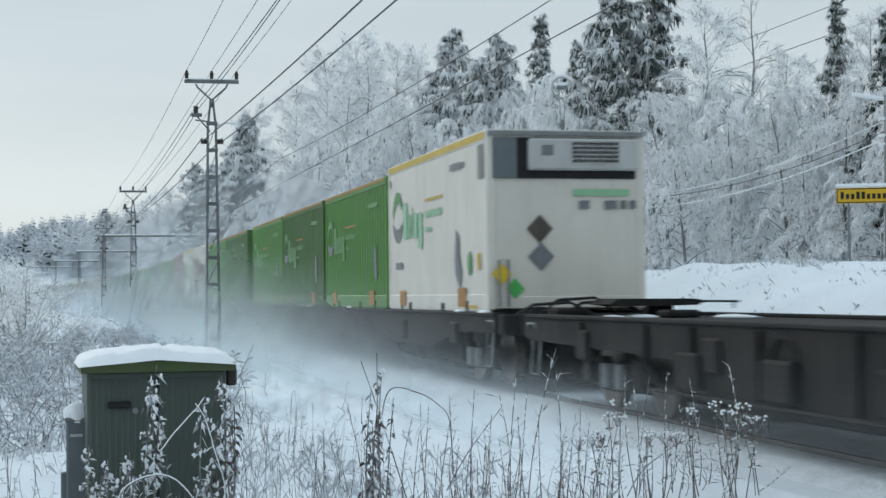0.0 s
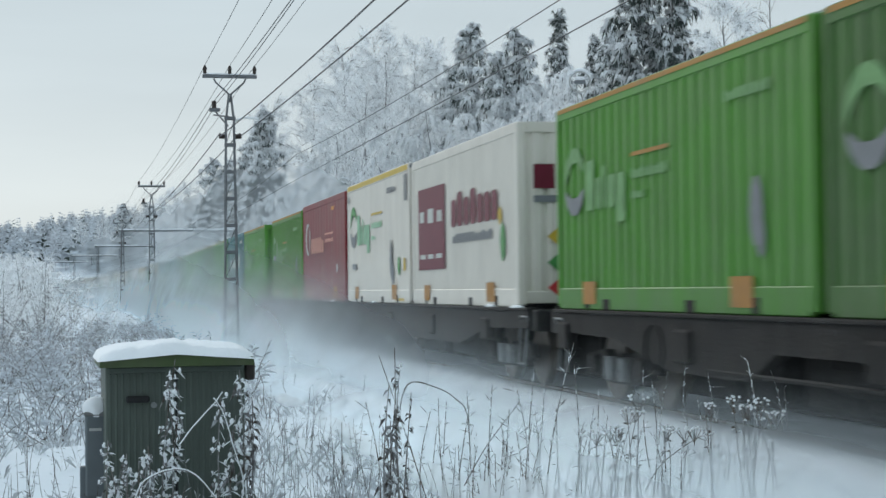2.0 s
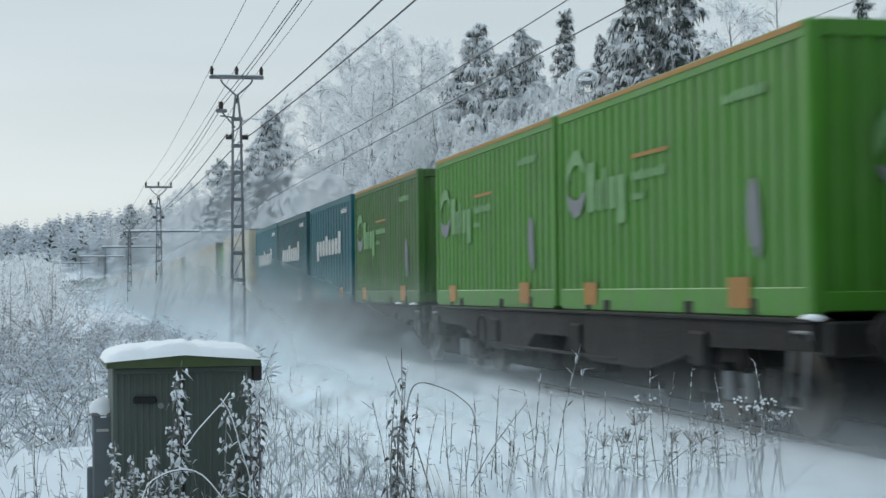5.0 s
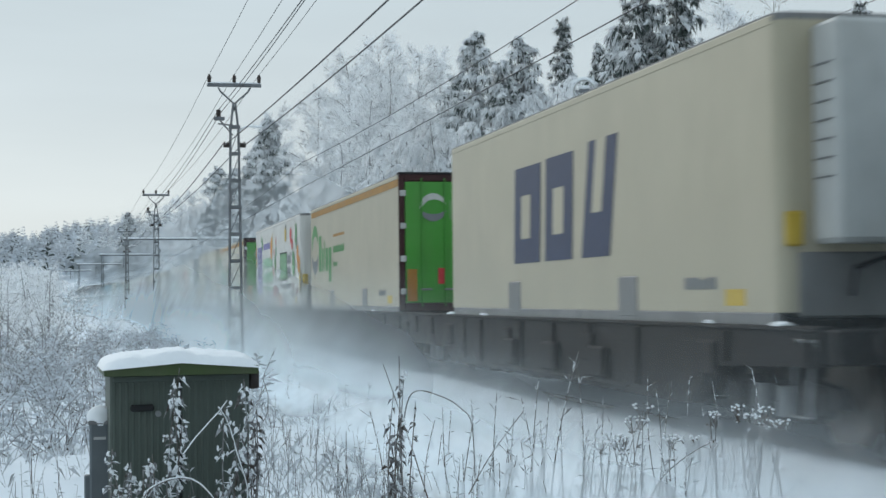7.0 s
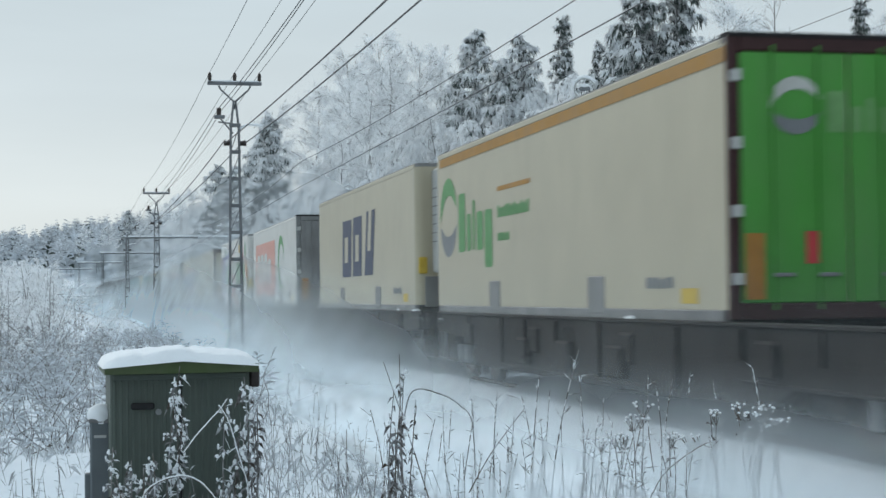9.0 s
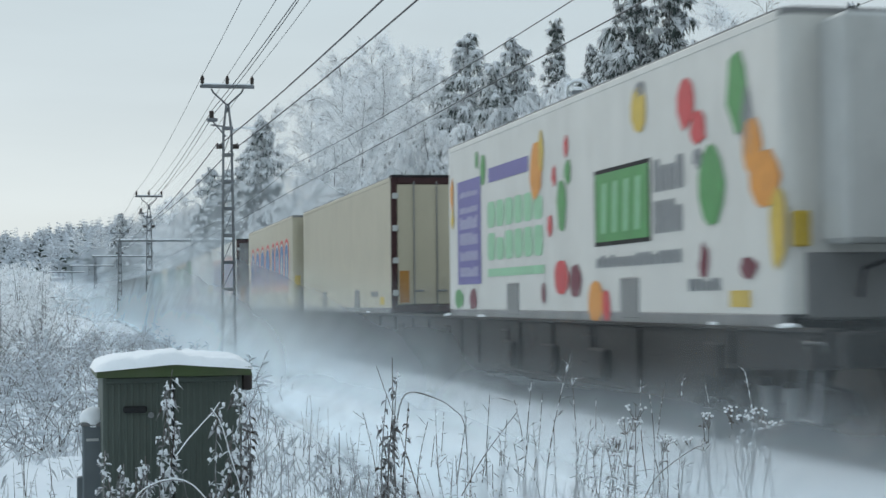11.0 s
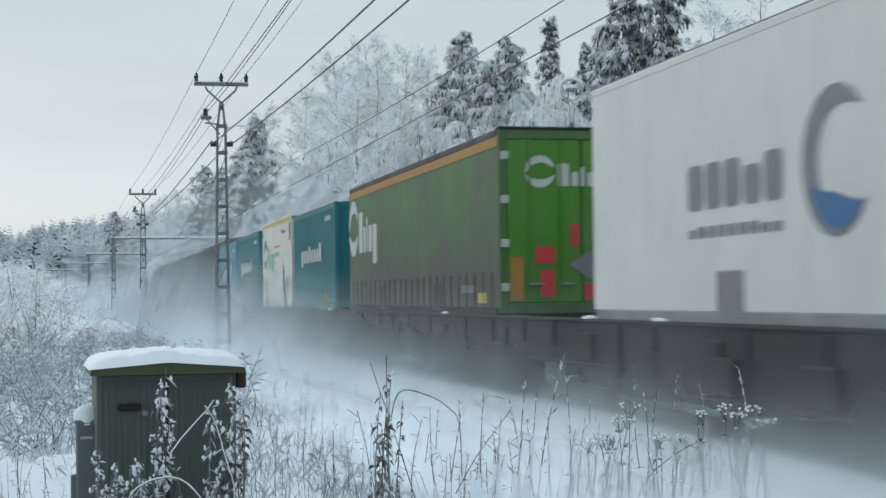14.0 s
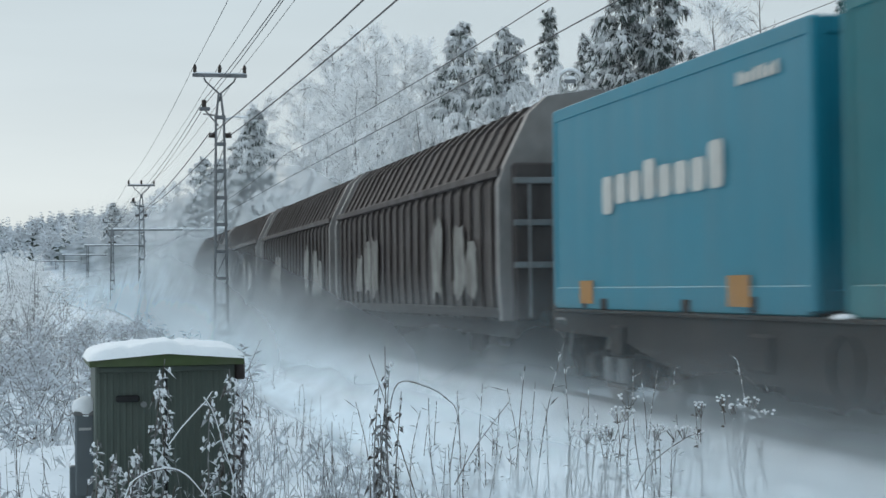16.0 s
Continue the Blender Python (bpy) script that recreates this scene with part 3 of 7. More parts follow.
def make_box(name, label, body, L=7.82, H=2.6, W=2.5, ribs=(0.028, 0.30), top=None, foot=None, category="container", pads=True, flat=0.45, group="containers on the train"):
    t = thing(name, label, category, group)
    top = top or body
    foot = foot or body
    zr, zt = 0.24, H - 0.16
    m_side = wall_mesh(L - 0.24, zr, zt, ribs[0], ribs[1], flat)
    part("side_wall", turned(m_side, Matrix.Translation((-W / 2 + 0.012, 0, 0))), body, t)
    m2 = wall_mesh(L - 0.24, zr, zt, ribs[0], ribs[1], flat)
    part("side_wall", turned(m2, Matrix.Translation((W / 2 - 0.012, 0, 0)) @ Matrix.Rotation(math.pi, 4, "Z")), body, t)
    for s, nm in ((-1, "end_wall"), (1, "end_wall")):
        e = wall_mesh(W - 0.24, 0.2, zt, 0.03 if ribs[0] > 0.01 else 0.004, 0.25)
        part(nm, turned(e, Matrix.Translation((0, s * (L / 2 - 0.02), 0)) @ Matrix.Rotation(radians(90 if s < 0 else -90), 4, "Z")), body, t)
    for s in (-1, 1):
        x = s * W / 2
        part("top_rail", Build().box((min(x, x - s * 0.1), -L / 2 + 0.12, zt), (max(x, x - s * 0.1), L / 2 - 0.12, H), 0.012), top, t)
        part("bottom_rail", Build().box((min(x, x - s * 0.1), -L / 2 + 0.12, -0.03), (max(x, x - s * 0.1), L / 2 - 0.12, zr), 0.012), foot, t)
        for q in (-1, 1):
            y = q * L / 2
            part("corner_post", Build().box((min(x, x - s * 0.14), min(y, y - q * 0.14), 0.0), (max(x, x - s * 0.14), max(y, y - q * 0.14), H), 0.02), body, t)
            part("end_rail", Build().box((-W / 2 + 0.14, min(y, y - q * 0.1), H - 0.16 if s > 0 else 0.02), (W / 2 - 0.14, max(y, y - q * 0.1), H if s > 0 else 0.2), 0.012), body, t)
            part("corner_casting", Build().box((min(x + s * 0.008, x - s * 0.16), y - q * 1.3 - 0.09, -0.02), (max(x + s * 0.008, x - s * 0.16), y - q * 1.3 + 0.09, 0.14), 0.01), M_WAGON, t)
    part("roof", Build().box((-W / 2 + 0.1, -L / 2 + 0.1, H - 0.06), (W / 2 - 0.1, L / 2 - 0.1, H - 0.015), 0.01), top, t)
    if pads:
        on_side([rect(1.15, 0.04, 0.52, 0.28), rect(L - 1.88, 0.04, 0.54, 0.3)], L, M_YELLOWPAD, t, "marking_plate", W=W, lift=0.012)
        for u in (2.05, L - 3.0):
            part("foot_bracket", Build().box((-W / 2 - 0.004, L / 2 - u - 0.15, -0.08), (-W / 2 + 0.16, L / 2 - u + 0.15, 0.12), 0.02), M_WAGON, t)
    return t


def green_box(body=None, dim=False):
    g = make_box("swap_container", "lime green corrugated steel swap container with orange top band" if not dim else "dusty dull green corrugated swap container with orange top band", body or M_GREEN)
    L = 7.82
    on_side([rect(0.12, 2.53, L - 0.24, 0.055)], L, M_ORANGE, g, "stripe", lift=0.008)
    swoosh_logo(g, L, 0.5, 1.2, 0.76, M_LOGODULL, M_LOGOGREY, M_LOGODULL)
    on_side(word_bars(L - 2.0, 2.05, 1.1, 0.11, 8, 9), L, M_LOGODULL, g, "lettering")
    on_side([ring(L - 1.25, 0.95, 0.16, 0.34, 10), ring(L - 1.15, 0.7, 0.1, 0.2, 8)], L, M_LOGOGREY, g, "emblem")
    on_end([crescent(1.0, 1.5, 0.4, 20, 200, 0.2)], L, M_LOGODULL, g, "logo")
    on_end([crescent(1.0, 1.45, 0.4, 200, 350, 0.2), rect(1.5, 1.0, 0.5, 0.3)], L, M_LOGOGREY, g, "logo")
    return g


def white_box(category="container", leading=False):
    """White insulated swap body with a cooling unit in its end wall."""
    L, H = 7.7, 2.72
    g = make_box("reefer_container", "white insulated swap container with cooling unit and yellow top band" if leading else "white insulated swap container with pale green marks and yellow top band", M_REEFER, L=L, H=H, ribs=(0.004, 0.6))
    on_side([rect(0.12, H - 0.13, L - 0.24, 0.11)], L, M_TAN, g, "stripe", lift=0.008)
    swoosh_logo(g, L, 0.58, 1.27, 0.84, M_LOGOGREEN, M_LOGOGREY, M_LOGOPALE, thin=M_TAN)
    on_side([rect(0.75, 0.72, 0.62, 0.13), rect(0.2, 2.3, 0.12, 0.16)], L, M_LOGOGREY, g, "plate")
    on_side([[(L - 2.0, 1.3), (L - 1.78, 1.1), (L - 1.85, 0.95), (L - 1.62, 0.6), (L - 1.75, 0.3), (L - 2.05, 0.55), (L - 2.12, 0.8)]], L, M_LOGOGREY, g, "emblem")
    on_side([ring(L - 1.1, 0.72, 0.14, 0.2, 10)], L, M_LOGOGREEN, g, "hazard_label")
    on_side([rect(L - 0.62, 0.62, 0.2, 0.25), rect(L - 1.5, 0.02, 0.9, 0.05)], L, M_TAN, g, "hazard_label")
    on_side(word_bars(L - 2.4, 2.25, 1.0, 0.12, 7, 2), L, M_LOGOGREY, g, "lettering")
    # Flat grey patch drawn in place of a shaded niche in the side.
    on_side([rect(L - 0.52, 2.0, 0.34, 0.52)], L, M_GREY, g, "recess")
    y = -L / 2
    # Dark slab stands in for the shade of the niche behind the unit.
    part("unit_recess", Build().box((-0.95, y - 0.012, 1.98), (1.1, y + 0.02, 2.6), 0.0), M_DARK, g)
    unit = part("cooling_unit", Build().box((-0.62, y - 0.13, 2.1), (1.12, y - 0.01, 2.58), 0.03), M_PLATE, g, "white cooling unit with dark grille")
    part("grille_back", Build().box((0.05, y - 0.138, 2.2), (0.8, y - 0.128, 2.54)), M_DARK, unit)
    for i in range(6):
        part("grille_bar", Build().box((0.05, y - 0.15, 2.2 + i * 0.065), (0.8, y - 0.136, 2.215 + i * 0.065)), M_PLATE, unit)
    for i in range(10):
        part("grille_bar", Build().box((0.05 + i * 0.082, y - 0.148, 2.2), (0.062 + i * 0.082, y - 0.137, 2.54)), M_PLATE, unit)
    part("control_panel", Build().box((-0.42, y - 0.142, 2.32), (-0.24, y - 0.128, 2.48), 0.01), M_LOGOGREY, unit)
    part("side_cabinet", Build().box((-1.16, y - 0.03, 1.98), (-0.78, y - 0.004, 2.6), 0.02), M_METER, g)
    part("frame_bar", Build().box((-1.24, y - 0.05, 2.62), (1.24, y - 0.01, 2.70), 0.01), M_STEEL, g)
    part("locking_bar", Build().tube([(-1.08, y - 0.05, 0.05), (-1.08, y - 0.05, 0.75), (-0.94, y - 0.05, 0.75), (-0.94, y - 0.05, 0.05)], 0.018), M_STEEL, g)
    for u, v, m in ((0.82, 1.22, M_BROWNPRINT), (0.84, 0.8, M_LOGOGREY)):
        on_end([[(u - 0.2, v), (u, v - 0.22), (u + 0.2, v), (u, v + 0.22)]], L, m, g, "hazard_diamond")
    on_end([[(0.05, 0.54), (0.2, 0.38), (0.36, 0.54), (0.2, 0.70)]], L, M_BRIGHTYELLOW, g, "hazard_diamond", lift=0.06)
    on_end([[(0.28, 0.32), (0.42, 0.16), (0.57, 0.32), (0.42, 0.48)]], L, M_BRIGHTGREEN, g, "hazard_diamond", lift=0.012)
    on_end([rect(1.35, 1.72, 0.9, 0.1)], L, M_LOGOPALE, g, "lettering")
    on_end([rect(1.45, 1.52, 0.16, 0.13), rect(1.85, 1.52, 0.2, 0.13), rect(2.1, 1.52, 0.1, 0.13), rect(2.25, 1.52, 0.1, 0.13)], L, M_LOGOGREY, g, "lettering")
    return g


def block_box():
    """Cream insulated body with a maroon square and bars."""
    L, H = 7.82, 2.68
    g = make_box("reefer_container", "cream ribbed insulated container with maroon block print", M_REEFER, L=L, H=H, ribs=(0.018, 0.22))
    on_side([rect(0.63, 0.6, 2.32, 1.5)], L, M_MAROON, g, "logo_block")
    on_side([rect(0.8, 1.48, 0.38, 0.2), rect(1.5, 1.45, 0.5, 0.26), rect(2.3, 1.45, 0.42, 0.2)] + [rect(0.8 + 0.7 * i, 0.8, 0.5, 0.08) for i in range(3)], L, M_LOGOWHITE, g, "logo", lift=0.01)
    on_side(word_bars(3.45, 1.3, 3.3, 0.58, 7, 5, 0.2), L, M_MAROON, g, "logo")
    on_side(word_bars(3.55, 1.02, 2.8, 0.16, 12, 6), L, M_LOGOGREY, g, "lettering")
    on_side([ring(L - 1.0, 1.35, 0.12, 0.14, 8)], L, M_TAN, g, "hazard_label")
    on_side([ring(L - 0.85, 0.95, 0.16, 0.3, 8)], L, M_LOGOGREEN, g, "hazard_label")
    on_end([rect(0.25, 1.7, 0.32, 0.36), rect(0.68, 1.72, 0.3, 0.24)], L, M_MAROON, g, "logo")
    on_end([rect(0.25, 1.5, 0.8, 0.1)], L, M_LOGOGREY, g, "lettering")
    for v, m in ((1.0, M_TAN), (0.62, M_LOGOGREEN), (0.25, M_REDPRINT)):
        on_end([[(0.45, v), (0.7, v - 0.2), (0.95, v), (0.7, v + 0.2)]], L, m, g, "hazard_diamond")
    return g


def red_box():
    L, H = 7.95, 2.66
    g = make_box("swap_container", "dark red smooth-sided swap container with white ring mark", M_RED, L=L, H=H, ribs=(0.004, 0.5))
    on_side([crescent(1.16, 1.68, 0.46, 60, 300, 0.2), crescent(1.16, 1.68, 0.46, 310, 410, 0.16)], L, M_LOGOWHITE, g, "logo")
    on_side(word_bars(1.83, 1.26, 2.45, 0.42, 6, 8, 0.22), L, M_PINK, g, "logo")
    on_side([rect(4.47, 1.7, 1.5, 0.05)] + word_bars(4.47, 1.5, 1.5, 0.1, 12, 1), L, M_PINK, g, "lettering")
    on_side([rect(L - 1.45, 0.7, 0.22, 0.2)], L, M_LOGOWHITE, g, "hazard_label")
    on_side([rect(L - 2.3, 2.3, 0.5, 0.1)], L, M_FRUIT, g, "lettering")
    return g


def teal_box(body, smooth_side=False, label="teal blue corrugated container with large pale word-like bars", size=0.63, start=1.45, deep=True, H=2.62, L=7.7):
    g = make_box("blue_container", label, body, L=L, H=H, ribs=(0.05, 0.5) if deep else ((0.02, 0.22) if not smooth_side else (0.003, 0.7)), flat=0.6 if deep else 0.45)
    x, s, sh = start, size, []
    for i, (h, lo) in enumerate(((0.66, -0.2), (0.66, 0), (0.66, 0), (0.84, 0), (0.66, 0), (0.66, 0), (0.66, 0), (0.92, 0))):
        sh.append(capsule(x + i * 0.92 * s, 1.2 + lo * s, 0.74 * s, (h - lo) * s, 0.16 * s, 3))
    on_side(sh, L, M_LOGOWHITE, g, "logo")
    on_side(word_bars(L - 1.6, H - 0.42, 0.95, 0.13, 7, 3), L, M_LOGOWHITE, g, "lettering")
    return g


# ---- semi-trailers ----
def wheel(parent, x, y, z, r=0.5, w=0.34):
    a = part("wheel", Build().tube([(x - w / 2, y, z), (x + w / 2, y, z)], r, 20), M_DARK, parent, "black rubber tyre")
    part("rim", Build().tube([(x - w / 2 - 0.012, y, z), (x - w / 2 + 0.1, y, z)], r * 0.55, 14), M_STEEL, a)


def make_trailer(name, label, body, L=13.6, H=2.8, W=2.55, nose=True, door=None, rim=None, roof_band=None, swoop=False):
    t = thing(name, label, "trailer", "trailers on the train")
    r = 0.16 if nose else 0.03
    out = []
    for cx, cy, a in ((W / 2 - 0.03, L / 2 - 0.03, 0), (-W / 2 + 0.03, L / 2 - 0.03, 90), (-W / 2 + r, -L / 2 + r, 180), (W / 2 - r, -L / 2 + r, 270)):
        rr = r if cy < 0 else 0.03
        out += ring(cx, cy, rr, rr, 5, a, a + 90)
    part("body", Build().prism(out, 0.1, H - 0.07, "z"), body, t)
    part("roof", Build().prism([(a * 0.995, b * 0.999) for a, b in out], H - 0.07, H, "z"), M_HOOD if body is M_CURTAIN else M_GREY, t)
    for s in (-1, 1):
        x = s * W / 2
        part("side_rail", Build().box((min(x + s * 0.008, x - s * 0.08), -L / 2 + 0.12, -0.06), (max(x + s * 0.008, x - s * 0.08), L / 2 - 0.1, 0.1), 0.012), M_GREY if body is not M_CURTAIN else M_WAGON, t)
        part("top_rail", Build().box((min(x + s * 0.008, x - s * 0.06), -L / 2 + 0.12, H - 0.11), (max(x + s * 0.008, x - s * 0.06), L / 2 - 0.04, H - 0.02), 0.012), body if body is not M_CURTAIN else M_HOOD, t)
    if roof_band:
        on_side([rect(0.25, H - 0.26, L - 0.25, 0.15)], L, roof_band, t, "stripe", W=W, lift=0.01)
    for u in (4.2, 9.35):
        part("lifting_pocket", Build().box((-W / 2 - 0.014, L / 2 - u - 0.33, 0.02), (-W / 2 + 0.06, L / 2 - u + 0.33, 0.5), 0.02), M_HOOD if body is M_CURTAIN else M_GREY, t, "dark grey grapple pocket")
    on_side(word_bars(11.2, 0.32, 0.9, 0.13, 6, 4), L, M_LOGOGREY, t, "lettering", W=W)
    on_side([rect(12.3, 0.16, 0.5, 0.16)], L, M_TAN, t, "marking_plate", W=W)
    y = -L / 2
    if nose:
        u = part("cooling_unit", Build().box((-0.95, y - 0.52, 0.72), (0.95, y + 0.01, H - 0.12), 0.045), M_PLATE, t, "white cooling unit on the nose wall")
        if swoop:
            part("air_grille", Build().prism([(-0.4, H - 0.2), (0.9, H - 0.2), (0.9, 1.3), (0.35, 2.05)], y - 0.54, y - 0.5, "y"), M_DARK, u)
        else:
            part("air_grille", Build().box((-0.25, y - 0.535, 1.35), (0.8, y - 0.5, H - 0.2), 0.02), M_DARK, u)
            for i in range(7):
                part("louvre", Build().box((-0.962, y - 0.44, 1.3 + i * 0.17), (-0.945, y - 0.08, 1.318 + i * 0.17)), M_GREY, u)
        part("hose_rack", Build().tube([(-0.6, y - 0.04, 0.25), (-0.6, y - 0.12, 0.5), (-0.3, y - 0.15, 0.6), (0.2, y - 0.1, 0.4)], 0.025), M_DARK, t)
        part("light_bracket", Build().box((-W / 2 + 0.05, y - 0.04, 0.7), (-W / 2 + 0.22, y + 0.03, 1.02), 0.02), M_TAN, t)
        part("nose_skirt", Build().box((-1.1, y - 0.02, 0.05), (1.1, y + 0.05, 0.65), 0.02), M_GREY, t)
    else:
        fr = rim or M_STEEL
        for x0, x1 in ((-W / 2 - 0.004, -W / 2 + 0.12), (W / 2 - 0.12, W / 2 + 0.004)):
            part("door_post", Build().box((x0, y - 0.05, 0.0), (x1, y + 0.02, H), 0.015), fr, t)
        part("door_header", Build().box((-W / 2 + 0.12, y - 0.05, H - 0.16), (W / 2 - 0.12, y + 0.02, H), 0.015), fr, t)
        part("door_sill", Build().box((-W / 2 + 0.12, y - 0.05, 0.0), (W / 2 - 0.12, y + 0.02, 0.16), 0.015), fr, t)
        part("roof_lip", Build().box((-W / 2, y - 0.07, H - 0.02), (W / 2, y + 0.2, H + 0.03), 0.012), M_DARK, t)
        for s in (-1, 1):
            xa, xb = (-W / 2 + 0.125, -0.012) if s < 0 else (0.012, W / 2 - 0.125)
            d = part("door", Build().box((xa, y - 0.045, 0.165), (xb, y - 0.005, H - 0.165), 0.012), door or body, t)
            for q in (0.3, 0.72):
                x = xa + (xb - xa) * q
                part("lock_rod", Build().tube([(x, y - 0.065, 0.1), (x, y - 0.065, H - 0.1)], 0.014), M_GREY if door not in (M_GREEN, M_DOORGREEN) else door, d)
                part("rod_handle", Build().box((x - 0.02, y - 0.09, 0.42), (x + 0.2, y - 0.07, 0.46), 0.006), M_STEEL, d)
            for k in range(4):
                z = 0.4 + k * (H - 0.8) / 3
                xx = -W / 2 + 0.02 if s < 0 else W / 2 - 0.13
                part("hinge", Build().box((xx, y - 0.075, z - 0.06), (xx + 0.12, y - 0.045, z + 0.06), 0.01), M_PLATE, d)
        part("warning_plate", Build().box((-W / 2 + 0.16, y - 0.058, 0.2), (-W / 2 + 0.36, y - 0.046, 0.85)), M_YELLOWPAD, t)
        part("bumper_bar", Build().box((-W / 2 + 0.1, y - 0.04, -0.55), (W / 2 - 0.1, y + 0.06, -0.42), 0.02), M_STEEL, t)
        for s in (-1, 1):
            part("tail_light", Build().box((s * 0.95 - 0.22, y - 0.05, -0.3), (s * 0.95 + 0.22, y + 0.02, -0.16), 0.02), M_REDPRINT, t)
    part("chassis", Build().box((-0.5, -L / 2 + 0.4, -0.3), (-0.36, L / 2 - 0.3, 0.02), 0.01).box((0.36, -L / 2 + 0.4, -0.3), (0.5, L / 2 - 0.3, 0.02), 0.01), M_WAGON, t)
    rear = 1 if nose else -1
    for i in range(3):
        yy = rear * (L / 2 - 2.2 - 1.31 * i)
        part("axle", Build().tube([(-1.0, yy, -0.42), (1.0, yy, -0.42)], 0.06, 8), M_WAGON, t)
        for s in (-1, 1):
            wheel(t, s * 1.05, yy, -0.42, 0.46)
    for s in (-1, 1):
        part("landing_leg", Build().box((s * 0.75 - 0.06, -rear * (L / 2 - 3.0) - 0.06, -0.62), (s * 0.75 + 0.06, -rear * (L / 2 - 3.0) + 0.06, 0.02), 0.01), M_STEEL, t)
    return t


def block_letters(t, L, W, v0=0.54, h=1.66):
    """Tall rounded outlined shapes in a row: faded red rim, white gap, blue core with a pale slot."""
    cells = [(1.0 + 1.65 * i, 1.5) for i in range(4)] + [(7.85, 0.95), (8.85, 1.28), (10.13, 1.28), (11.4, 1.28)]
    for m, g, lift in ((M_PINK, 0.0, 0.008), (M_REDPRINT, 0.05, 0.0095), (M_LOGOWHITE, 0.13, 0.011), (M_BLUE, 0.21, 0.0125)):
        on_side([capsule(u + g, v0 + g, w - 2 * g, h - 2 * g, (w - 2 * g) * 0.42) for u, w in cells], L, m, t, "logo", W=W, lift=lift)
    slots = [(0, 0.55, 0.22), (1, 0.6, 0.1), (1, 0.3, 0.1), (2, 0.2, 0.4), (3, 0.3, 0.16), (5, 0.28, 0.44), (6, 0.28, 0.44), (7, 0.28, 0.44)]
    on_side([capsule(cells[i][0] + cells[i][1] * 0.42, v0 + h * a, cells[i][1] * 0.17, h * b) for i, a, b in slots], L, M_LOGOWHITE, t, "logo", W=W, lift=0.014)


def slanted_logo(t, L, W):
    """Three dark slanted block shapes, two of them with a pale slit."""
    on_side([rect(4.2, 0.75, 1.4, 1.38, 0.1), rect(5.85, 0.75, 1.3, 1.4, 0.1), rect(7.55, 0.75, 1.15, 1.45, 0.35)], L, M_NAVY, t, "logo", W=W)
    on_side([rect(4.6, 1.1, 0.5, 0.62, 0.05), rect(6.25, 1.1, 0.5, 0.62, 0.05), rect(8.0, 1.3, 0.4, 0.9, 0.22)], L, M_CREAM, t, "logo", W=W, lift=0.009)


